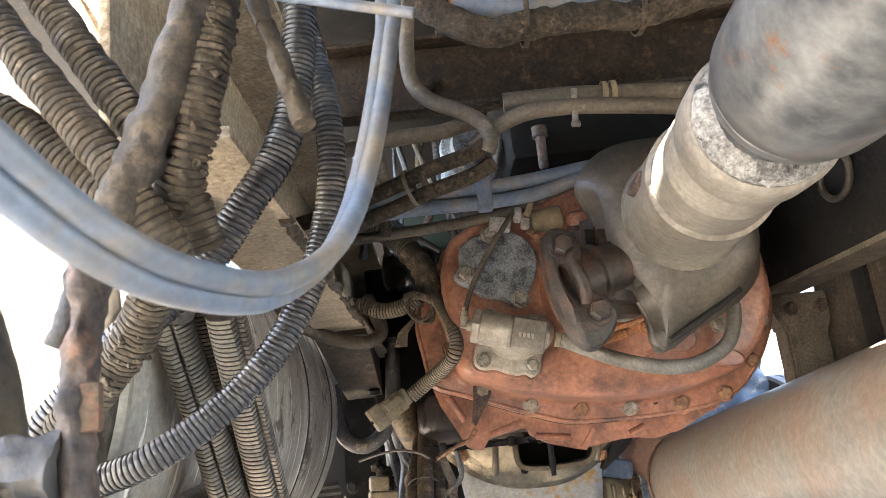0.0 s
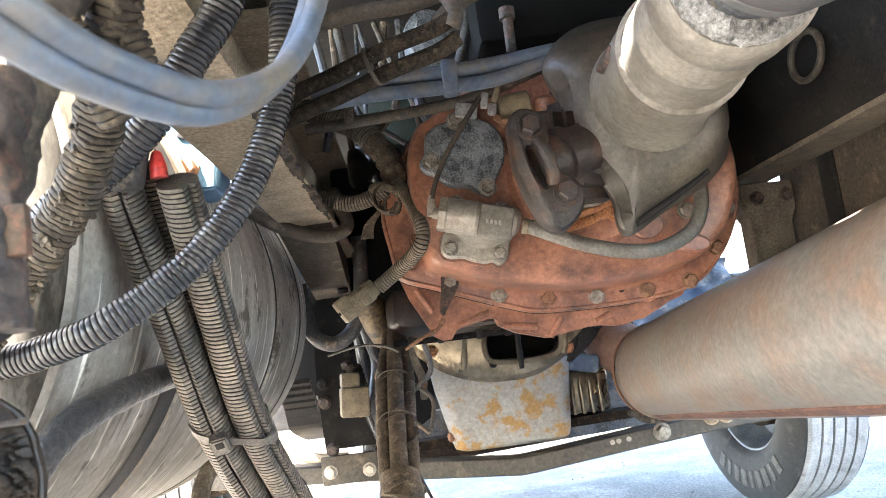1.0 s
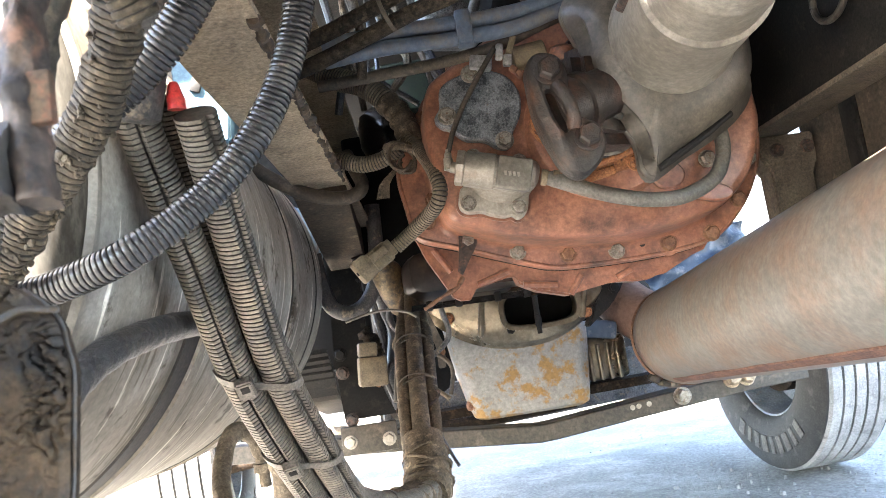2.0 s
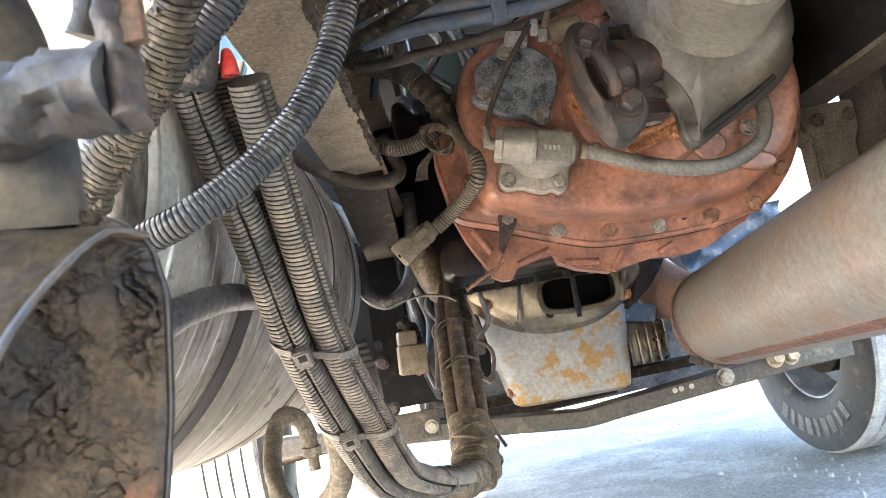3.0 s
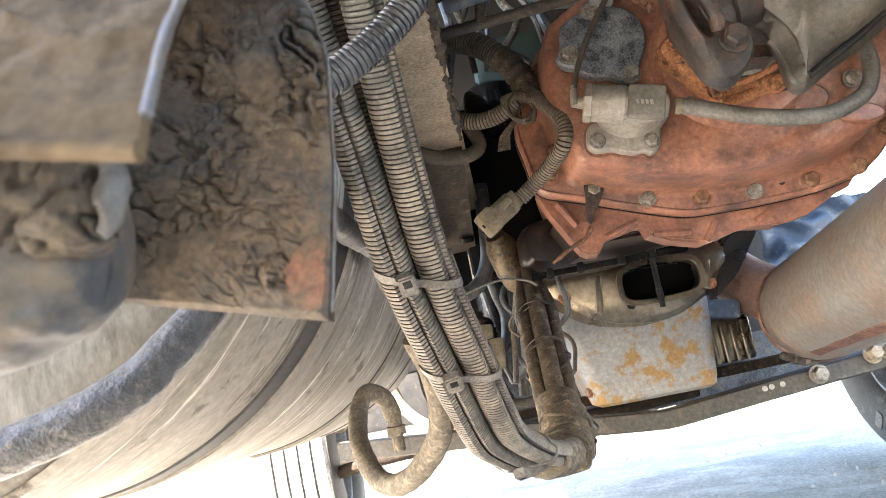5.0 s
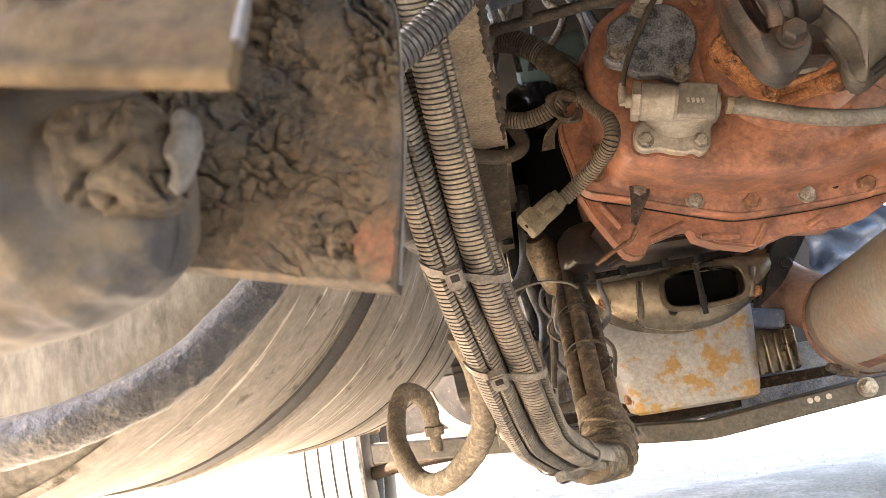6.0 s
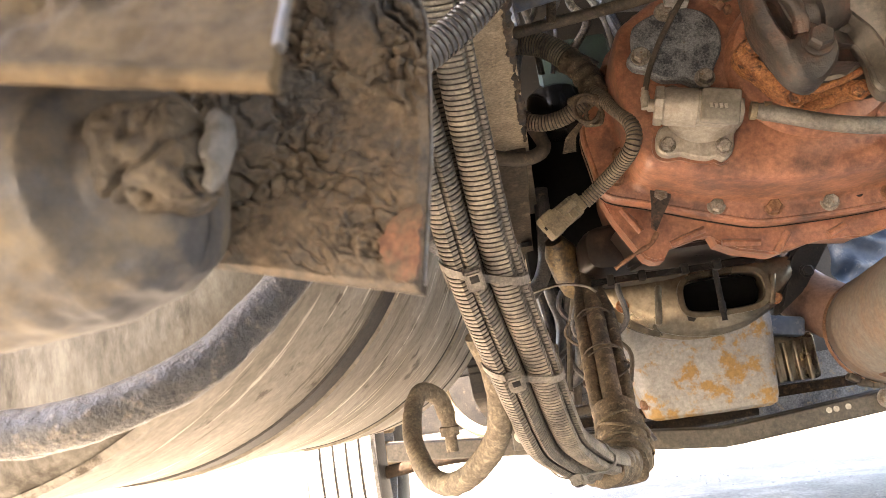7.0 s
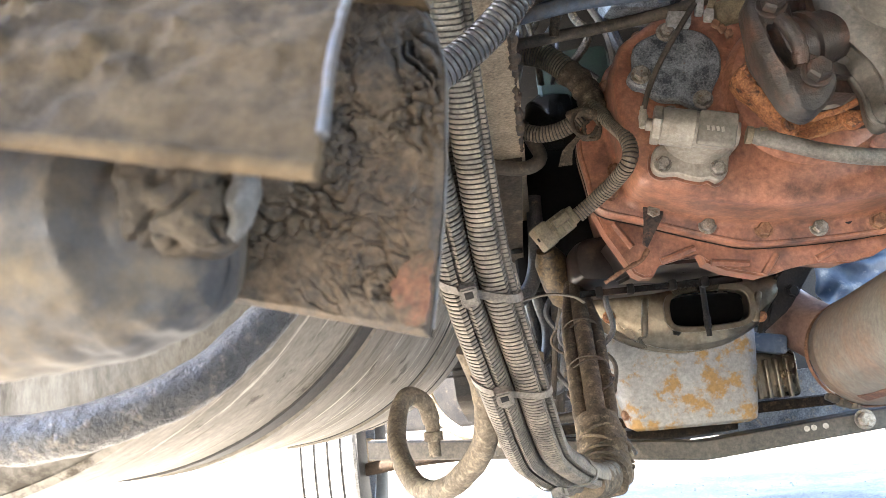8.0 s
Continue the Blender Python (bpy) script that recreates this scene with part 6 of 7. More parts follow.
def cracked(x, z, seed=0.0):
    """Height of dried mud: flat flakes parted by a net of cracks that opens toward the top and closes toward the bottom."""
    p = Vector((x, z, seed))
    fade = max(0.0, min(1.0, 0.55 + (z - 0.515) * 13 + 0.9 * noise.noise(p * 28)))
    height = 0.004 + 0.0014 * noise.noise(p * 30) + 0.0008 * noise.noise(p * 120) + 0.0005 * noise.noise(p * 330)
    for scale, wide, deep in ((105, 0.17, 0.0042), (230, 0.16, 0.0016)):
        q = p * scale
        q = q + 0.95 * Vector((noise.noise(q * 0.6), noise.noise(q * 0.6 + Vector((7, 3, 1))), 0)) + 0.3 * Vector((noise.noise(q * 1.7), noise.noise(q * 1.7 + Vector((2, 5, 1))), 0)) + 0.1 * Vector((noise.noise(q * 4), noise.noise(q * 4 + Vector((4, 9, 1))), 0))
        near = noise.voronoi(q)[0]
        gap = min(1.0, (near[1] - near[0]) / (wide * (0.4 + 0.8 * fade)))
        open_here = fade * max(0.0, min(1.0, 0.55 + 2.2 * noise.noise(p * 48 + Vector((scale, 0, 0)))))
        height -= deep * (1 - gap * gap) * open_here
    return height


def build_front_bracket():
    """The steel hanger close to the camera: muddy back plate under a hood, round bar, post and tab."""
    hang = thing("hanger_bracket", "mud-caked steel hanger bracket with a round bar and a rusty tab", "bracket")
    def span(z):
        right = np.interp(z, (0.468, 0.52, 0.568, 0.588, 0.6, 0.608, 0.612), (-0.166, -0.156, -0.151, -0.1545, -0.162, -0.174, -0.187))
        left = np.interp(z, (0.468, 0.495, 0.588, 0.6, 0.608, 0.612), (-0.24, -0.272, -0.255, -0.23, -0.206, -0.1885))
        return float(left), float(right)
    verts, faces = [], []
    rows, cols = 300, 190
    for i in range(rows + 1):
        for j in range(cols + 1):
            z = 0.468 + 0.144 * i / rows
            left, right = span(z)
            x = left + (right - left) * j / cols
            low = 0.022 * max(0.0, (-0.166 - x) / 0.077) * (1 - i / rows)
            edge = min(1.0, min(j, cols - j, i, rows - i) / 5)
            verts.append((x, 0.3765 - edge * cracked(x, z) - 0.0015, z + low))
    for i in range(rows):
        for j in range(cols):
            k = i * (cols + 1) + j
            faces.append((k, k + 1, k + cols + 2, k + cols + 1))
    me = bpy.data.meshes.new("mud_crust")
    me.from_pydata(verts, [], faces)
    finish(me, MUD, True, 180)
    ob = new("mud_crust", me)
    ob.parent = hang
    ob["label"] = "crust of dried cracked mud"
    outline = [span(z)[1] for z in np.linspace(0.468, 0.611, 24)], [span(z)[0] for z in np.linspace(0.611, 0.468, 24)]
    pts = [(x, z) for x, z in zip(outline[0], np.linspace(0.468, 0.611, 24))] + [(x, z + (0.022 * (0.611 - z) / 0.143)) for x, z in zip(outline[1], np.linspace(0.611, 0.468, 24))]
    bm = bmesh.new()
    loft(bm, [[(x, 0.376, z) for x, z in pts], [(x, 0.384, z) for x, z in pts]])
    part("back_plate", bm, MUD_DARK, hang, smooth=False)
    # pale edges: rubbed bright on the hood, on the plate painted for light
    bm = bmesh.new()
    sweep(bm, spline([(span(z)[1] + 0.0004, 0.3775, z) for z in np.linspace(0.471, 0.606, 16)], 0.003), 0.0008, 8, 1.0, None, 0.0003)
    part("plate_edge", bm, EDGE, hang, "plate edge, painted pale for the light on it")
    blot = smooth_outline([(-0.1775, 0.4865), (-0.172, 0.4945), (-0.1615, 0.498), (-0.1635, 0.486), (-0.166, 0.4725), (-0.1755, 0.4735)], 90, 0.3)
    blot = [p + Vector((0.0016 * noise.noise((p.x * 300, p.y * 300, 1)), 0.0016 * noise.noise((p.x * 300, p.y * 300, 8)))) for p in blot]
    bm = bmesh.new()
    loft(bm, [at_y(blot, 0.374), at_y(blot, 0.3692)])
    part("paint_patch", bm, RED_PAINT, hang, "bare patch of red oxide paint")
    # the hood: its free edge rises from the near corner and bends back over the plate
    edge = spline([(-0.166, 0.241, 0.4895), (-0.1662, 0.25, 0.506), (-0.1668, 0.265, 0.528), (-0.166, 0.285, 0.552), (-0.163, 0.315, 0.575), (-0.158, 0.345, 0.592), (-0.154, 0.374, 0.594)], 0.0025)
    far = spline([(-0.4, 0.241, 0.547), (-0.4, 0.25, 0.562), (-0.4, 0.265, 0.585), (-0.4, 0.285, 0.608), (-0.4, 0.315, 0.63), (-0.4, 0.345, 0.645), (-0.4, 0.374, 0.65)], 0.0025)
    n = 110
    verts, faces = [], []
    m = len(edge)
    for layer in (0, 1):
        for i, e in enumerate(edge):
            f = far[min(len(far) - 1, round(i * (len(far) - 1) / (m - 1)))]
            for j in range(n + 1):
                q = e.lerp(f, (j / n) ** 1.4)
                rough = max(0.0, min(1.0, (j - 22) / 40 + 0.5 * noise.noise(q * 40)))
                lump = (0.002 * noise.noise(q * 50) + rough * (0.0042 * noise.noise(q * 125) + 0.0036 * noise.noise(q * 210 + Vector((4, 4, 4))) - 0.003 * max(0.0, noise.noise(q * 90 + Vector((1, 7, 2))))) + 0.0005 * noise.noise(q * 300)) * min(1.0, i / 10) * min(1.0, j / 4)
                verts.append(q + Vector((0, layer * 0.003 - lump, -layer * 0.0015 + lump)))
    size = m * (n + 1)
    for i in range(m - 1):
        for j in range(n):
            k = i * (n + 1) + j
            faces.append((k, k + n + 1, k + n + 2, k + 1))
            faces.append((size + k, size + k + 1, size + k + n + 2, size + k + n + 1))
        k = i * (n + 1)
        faces.append((k, size + k, size + k + n + 1, k + n + 1))
    for j in range(n):
        faces.append((j, j + 1, size + j + 1, size + j))
    me = bpy.data.meshes.new("hood")
    me.from_pydata(verts, [], faces)
    finish(me, PLATE, True, 40)
    ob = new("hood", me)
    ob.parent = hang
    ob["label"] = "dusty bent steel hood with a worn bright edge"
    bm = bmesh.new()
    sweep(bm, [p + Vector((0.0004, 0.0008, 0)) for p in edge[4:]], 0.0013, 10, 1.0, None, 0.0005)
    part("hood_edge", bm, EDGE, hang, "rubbed bright hood edge")
    bm = bmesh.new()
    lip = [edge[0].lerp(far[0], (k / 90) ** 1.4) + Vector((0, 0.0012, 0.0006)) for k in range(91)]
    sweep(bm, spline(lip, 0.002), 0.0021, 14, 1.0, None, 0.0012)
    part("mud_lip", bm, PLATE, hang, "dust-caked lower lip")
    # round bar behind the hood, turned collar and the bolt caked in mud
    bm = bmesh.new()
    profile = [(-0.004, 0.0), (-0.003, 0.018), (0.002, 0.029), (0.012, 0.0355), (0.03, 0.0405), (0.06, 0.0425), (0.24, 0.0435)]
    steps = [-0.004 + 0.244 * (k / 120) ** 1.6 for k in range(121)]
    lathe(bm, (-0.226, 0.335, 0.51), (-1, 0.02, -0.03), [(q, float(np.interp(q, [a for a, r in profile], [r for a, r in profile]))) for q in steps], 128)
    for v in bm.verts:
        v.co += Vector((0.2, 1, 1)) * (0.0014 * noise.noise(v.co * 50) + 0.0008 * noise.noise(v.co * 130) + 0.0004 * noise.noise(v.co * 300))
        # the hollow in which the bolt sits
        off = math.hypot((v.co.x + 0.231) / 0.021, (v.co.z - 0.508) / 0.027)
        if v.co.y < 0.335 and off < 1.3:
            v.co.y += 0.009 * min(1.0, (1.3 - off) / 0.45)
    part("round_bar", bm, DUST_STEEL, hang, "worn dark round bar")
    bm = bmesh.new()
    bmesh.ops.create_icosphere(bm, subdivisions=6, radius=1.0, matrix=Matrix.Translation((-0.229, 0.318, 0.511)))
    for v in bm.verts:
        q = v.co - Vector((-0.229, 0.318, 0.511))
        # a squared-off head under the mud
        q = Vector([math.copysign(abs(c) ** 0.6, c) for c in q])
        q = Vector((q.x * 0.017, q.y * 0.0165, q.z * 0.0165))
        v.co = Vector((-0.229, 0.318, 0.511)) + q * (1 + 0.1 * noise.noise(q * 60) - 0.16 * max(0.0, noise.noise(q * 120 + Vector((3, 1, 2)))) + 0.04 * noise.noise(q * 420) - 0.16 * max(0.0, 1 - abs(noise.noise(q * 75 + Vector((5, 2, 8)))) / 0.1))
    part("mud_lump", bm, MUD_BOLT, hang, "mud-caked bolt head", sharp=180)
    # pale worn scab on the lump's flank
    bm = bmesh.new()
    got = bmesh.ops.create_icosphere(bm, subdivisions=4, radius=0.5, matrix=Matrix.Translation((-0.2085, 0.3125, 0.5085)) @ Euler((0, 0.12, 0.5)).to_matrix().to_4x4() @ Matrix.Diagonal((0.009, 0.008, 0.025, 1)))
    for v in got["verts"]:
        v.co += Vector((1, 1, 1)) * (0.0014 * noise.noise(v.co * 180) + 0.0006 * noise.noise(v.co * 600))
    part("bare_scab", bm, SCAB, hang, "pale bare metal patch")
    # post and arm above
    bm = bmesh.new()
    way = spline([(-0.21, 0.376, 0.606), (-0.209, 0.374, 0.62), (-0.206, 0.372, 0.65), (-0.212, 0.372, 0.69), (-0.23, 0.372, 0.74), (-0.262, 0.372, 0.8), (-0.3, 0.372, 0.87)], 0.004)
    sweep(bm, way, lambda i: 0.03 - 0.006 * min(1.0, i / 14), 40, 1.0, None, 0.0008)
    part("post", bm, DUST_STEEL, hang, "worn grey post")
    bm = bmesh.new()
    sweep(bm, spline([(-0.25, 0.35, 0.645), (-0.22, 0.345, 0.643), (-0.19, 0.338, 0.643), (-0.16, 0.336, 0.645), (-0.14, 0.336, 0.645)], 0.004), lambda i: 0.017 + 0.002 * math.sin(i * 0.5), 32, 0.9, None, 0.006)
    part("arm", bm, MUD_GREY, hang, "muddy steel arm")
    bm = bmesh.new()
    sweep(bm, spline([(-0.139, 0.338, 0.63), (-0.14, 0.338, 0.65), (-0.1405, 0.339, 0.675), (-0.139, 0.34, 0.7), (-0.138, 0.342, 0.72), (-0.136, 0.344, 0.738)], 0.002), lambda i: 0.0115, 28, 0.6, None, 0.0048)
    part("tab", bm, RUST_DARK, hang, "dark rusty upright tab")
    bm = bmesh.new()
    box(bm, (-0.133, 0.3325, 0.669), (0.011, 0.006, 0.021), 0.0015)
    part("paint_patch", bm, RED_PAINT, hang, "bare patch of red oxide paint")
    return hang


build_tank()
build_bundle()
build_hoses()
build_front_bracket()


def build_cuffs():
    cuff = thing("conduit_cuff", "dark moulded cuff over the top of the conduit bundle", "cuff")
    bm = bmesh.new()
    lathe(bm, (-0.213, 0.645, 0.768), (0.25, -0.2, 1), [(-0.004, 0.0165), (0.0, 0.0235), (0.004, 0.0245), (0.03, 0.0255), (0.06, 0.027), (0.1, 0.028)], 32)
    part("shell", bm, RUBBER, cuff)
    bm = bmesh.new()
    lathe(bm, (-0.2, 0.6175, 0.79), (0.25, -1, -0.15), [(0, 0.0055), (0.0035, 0.0055)], 14)
    part("hole", bm, BLACK, cuff)
    cap = thing("red_cap", "red plastic cap on a conduit end", "cap")
    bm = bmesh.new()
    lathe(bm, (-0.177, 0.652, 0.772), (0.0, -0.15, 1), [(0, 0.0075), (0.01, 0.007), (0.02, 0.0045), (0.022, 0.003)], 16)
    part("cap", bm, RED_CAP, cap)
    box_ob = thing("blue_bracket", "pale blue painted bracket bolted outside the rail", "bracket")
    bm = bmesh.new()
    pts = [(-0.285, 0.985), (-0.218, 0.985), (-0.214, 0.905), (-0.217, 0.845), (-0.272, 0.845), (-0.28, 0.9)]
    loft(bm, [[(x, 1.0, z) for x, z in pts], [(x, 1.08, z) for x, z in pts]])
    bmesh.ops.bevel(bm, geom=list(bm.edges), offset=0.004, segments=2, affect="EDGES")
    part("body", bm, BLUE, box_ob)
    hexbolt(box_ob, (-0.25, 0.999, 0.876), (0, -1, 0), 0.011, 0.01, RUST)
    bm = bmesh.new()
    box(bm, (-0.252, 0.998, 0.925), (0.014, 0.006, 0.02), 0.002, (0, 20, 0))
    part("slot_plate", bm, BLACK, box_ob)


def build_tank_bracket():
    """The sandy, rust-stained bracket plate between tank and rail."""
    plate = thing("tank_bracket", "sandy rust-stained bracket plate beside the tank", "bracket")
    pts = [(-0.36, 1.19), (-0.283, 1.03), (-0.272, 1.038), (-0.215, 1.105), (-0.13, 1.2)]
    bm = bmesh.new()
    loft(bm, [[(x, 0.745, z) for x, z in pts], [(x, 0.755, z) for x, z in pts]])
    bmesh.ops.bevel(bm, geom=list(bm.edges), offset=0.003, segments=2, affect="EDGES")
    part("plate", bm, FRAME, plate)
    bm = bmesh.new()
    loft(bm, [[(-0.362, 0.7, 1.19), (-0.286, 0.7, 1.03), (-0.279, 0.7, 1.034), (-0.352, 0.7, 1.192)], [(-0.362, 0.765, 1.19), (-0.286, 0.765, 1.03), (-0.279, 0.765, 1.034), (-0.352, 0.765, 1.192)]])
    part("edge_flange", bm, ALLOY, plate, "pale edge flange")


build_cuffs()
build_tank_bracket()

# ---- pipes, cables and engine parts above and ahead of the gearbox ----
def build_lines():
    hose("coolant_hose", [(0.03, 0.935, 1.26), (0.018, 0.93, 1.17), (0.018, 0.93, 1.11), (0.04, 0.93, 1.078), (0.075, 0.928, 1.058), (0.104, 0.926, 1.036), (0.113, 0.925, 1.012), (0.106, 0.93, 0.995)], 0.0105, RUBBER_DUST, "dusty bent coolant hose above the gearbox")
    hose("coolant_hose", [(-0.1, 0.95, 1.025), (-0.05, 0.945, 1.028), (0.0, 0.94, 1.033), (0.05, 0.94, 1.035), (0.1, 0.945, 1.048)], 0.0105, RUBBER_DUST, "dusty straight coolant hose above the gearbox")
    hose("coolant_hose", [(0.09, 0.95, 1.01), (0.12, 0.945, 1.033), (0.165, 0.935, 1.047), (0.225, 0.93, 1.047), (0.3, 0.93, 1.04), (0.395, 0.93, 1.027), (0.5, 0.93, 1.015)], 0.011, RUBBER_DUST, "long dusty hose clipped under the cross member")
    pipe = thing("steel_pipe", "dusty steel pipe with two clips under the cross member", "pipe")
    bm = bmesh.new()
    sweep(bm, spline([(0.14, 0.96, 1.075), (0.228, 0.955, 1.072), (0.31, 0.955, 1.066), (0.4, 0.955, 1.06), (0.55, 0.955, 1.05)], 0.02), 0.0145, 18)
    part("tube", bm, RUBBER_DUST, pipe)
    for x in (0.272, 0.284):
        bm = bmesh.new()
        lathe(bm, (x, 0.955, 1.069), (1, 0, -0.07), [(0, 0.0168), (0, 0.0195), (0.007, 0.0195), (0.007, 0.0168)], 24, (False, False))
        part("clip", bm, CONNECTOR, pipe)
    bm = bmesh.new()
    box(bm, (0.228, 0.925, 1.045), (0.008, 0.003, 0.05), 0.001, (0, 6, 0))
    box(bm, (0.226, 0.925, 1.02), (0.012, 0.006, 0.008), 0.002)
    part("hanger", bm, TIE, pipe, "bent hanger strip")
    for dz, dy in ((0.0, 0.0), (-0.026, 0.012)):
        hose("dark_hose", [(0.115, 0.93 + dy, 1.012 + dz), (0.085, 0.935 + dy, 0.998 + dz), (0.03, 0.95 + dy, 0.988 + dz), (-0.02, 0.965 + dy, 0.975 + dz), (-0.07, 0.985 + dy, 0.965 + dz), (-0.12, 1.0 + dy, 0.955 + dz), (-0.18, 1.02 + dy, 0.95 + dz)], 0.0105, MUD_DARK, "dark rubber hose running beside its twin", "hose", "twin dark hoses")
    tie_ob = thing("cable_tie", "dark tie round the two dark hoses", "cable tie")
    bm = bmesh.new()
    lathe(bm, (0.005, 0.962, 0.97), (-1, 0.3, -0.25), [(0, 0.0235), (0, 0.0255), (0.005, 0.0255), (0.005, 0.0235)], 28, (False, False))
    part("band", bm, RUBBER_DUST, tie_ob)
    for z in (0.0, -0.024):
        hose("grey_cable", [(-0.1, 1.16, 1.018 + z), (-0.012, 1.15, 1.022 + z), (0.05, 1.148, 1.021 + z), (0.119, 1.148, 1.021 + z), (0.19, 1.15, 1.026 + z), (0.261, 1.155, 1.036 + z * 0.6), (0.34, 1.17, 1.05)], 0.0115, GREY_CABLE, "thick grey cable clamped to its twin", "cable", "clamped grey cables")
    clamp = thing("cable_clamp", "flat grey clamp round the two grey cables", "clamp")
    bm = bmesh.new()
    box(bm, (0.113, 1.1465, 1.009), (0.024, 0.029, 0.054), 0.005)
    part("band", bm, GREY_CABLE, clamp)
    hose("steel_line", [(-0.12, 1.21, 0.975), (-0.03, 1.205, 0.978), (0.07, 1.2, 0.982), (0.162, 1.2, 0.995), (0.23, 1.2, 1.017), (0.28, 1.205, 1.035)], 0.0092, RUBBER_DUST, "dusty pipe crossing over the gearbox", "pipe")
    hose("sleeved_wire", [(-0.05, 1.19, 0.97), (-0.045, 1.18, 1.0), (-0.042, 1.175, 1.05), (-0.05, 1.17, 1.12)], 0.0075, TAPE, "taped wire rising beside the gearbox", "wiring")
    hose("muddy_hose", [(0.03, 0.8, 1.15), (0.07, 0.8, 1.115), (0.115, 0.8, 1.092), (0.16, 0.8, 1.097), (0.225, 0.8, 1.1), (0.29, 0.8, 1.097), (0.38, 0.8, 1.115), (0.5, 0.8, 1.13)], 0.017, MUD_DARK, "hose caked in dark mud over the cross member", lumps=0.004)
    hose("blue_line", [(0.08, 0.815, 1.145), (0.15, 0.812, 1.13), (0.225, 0.81, 1.128), (0.3, 0.81, 1.13), (0.4, 0.81, 1.145), (0.5, 0.81, 1.16)], 0.013, GREY_CABLE, "pale blue-grey line above the muddy hose", "hose")
    for x in (0.155, 0.29):
        ob = thing("cable_tie", "muddy tie round the hose and the line", "cable tie")
        bm = bmesh.new()
        lathe(bm, (x, 0.806, 1.112), (1, 0, 0), [(0, 0.033), (0, 0.036), (0.006, 0.036), (0.006, 0.033)], 28, (False, False))
        part("band", bm, MUD_DARK, ob)
    clip_ob = thing("hose_clip", "rust-brown hose clip with two bands", "clip")
    for dx in (0.0, 0.02):
        bm = bmesh.new()
        lathe(bm, (0.055 + dx, 0.83, 1.14), (1, 0, 0), [(0, 0.022), (0, 0.025), (0.008, 0.025), (0.008, 0.022)], 24, (False, False))
        part("band", bm, RUST if dx else TIE, clip_ob)
    hose("thin_wire", [(-0.12, 0.42, 0.93), (-0.061, 0.4, 0.906), (-0.018, 0.4, 0.8945), (0.029, 0.4, 0.882)], 0.0034, GREY_CABLE, "thin pale wire with a cut end", "wire")
    # muddy plug hanging among the conduits
    plug = thing("muddy_plug", "muddy electrical plug strip hanging among the conduits", "plug")
    line = spline([(-0.079, 0.45, 0.94), (-0.07, 0.447, 0.91), (-0.063, 0.445, 0.885), (-0.056, 0.445, 0.862), (-0.052, 0.445, 0.845), (-0.05, 0.445, 0.838)], 0.0019)
    for k, (i0, i1, r, m) in enumerate(((0, 14, 0.0085, RUBBER_DUST), (13, 27, 0.0072, CONDUIT_MUD), (26, 40, 0.0088, RUBBER_DUST), (39, 56, 0.0095, CONDUIT_MUD))):
        bm = bmesh.new()
        sweep(bm, line[i0:i1 + 1], r, 16, 0.75, None, 0.0022)
        part("section", bm, m, plug)
    # solenoid, tee and white connectors on top of the gearbox
    sol = thing("solenoid", "tan-bodied solenoid with white connectors above the gearbox", "solenoid")
    bm = bmesh.new()
    lathe(bm, (0.185, 1.195, 0.968), (1, 0, 0.12), [(0, 0.017), (0.002, 0.019), (0.05, 0.019), (0.052, 0.017)], 24)
    part("coil", bm, CONNECTOR, sol)
    bm = bmesh.new()
    box(bm, (0.185, 1.185, 0.988), (0.01, 0.012, 0.03), 0.002, (0, 25, 0))
    part("tab", bm, CONNECTOR, sol)
    for p, s in (((0.136, 1.2, 0.972), (0.035, 0.02, 0.022)), ((0.166, 1.19, 0.982), (0.012, 0.016, 0.024)), ((0.176, 1.185, 0.965), (0.014, 0.014, 0.018))):
        bm = bmesh.new()
        box(bm, p, s, 0.003, (0, 10, 0))
        part("connector", bm, WHITE_PLASTIC, sol)
    for k in range(3):
        bm = bmesh.new()
        box(bm, (0.182 + 0.008 * k, 1.18, 0.948 - 0.009 * k), (0.012, 0.012, 0.01), 0.003, (0, 40 + 20 * k, 0))
        part("terminal", bm, RUST, sol)
    knob = thing("breather", "red-brown breather cap above the gearbox", "cap")
    bm = bmesh.new()
    lathe(bm, (0.262, 1.19, 0.955), (0, -0.3, 1), [(0, 0.018), (0.012, 0.02), (0.02, 0.017), (0.024, 0.008)], 20)
    part("cap", bm, PRIMER_DARK, knob)


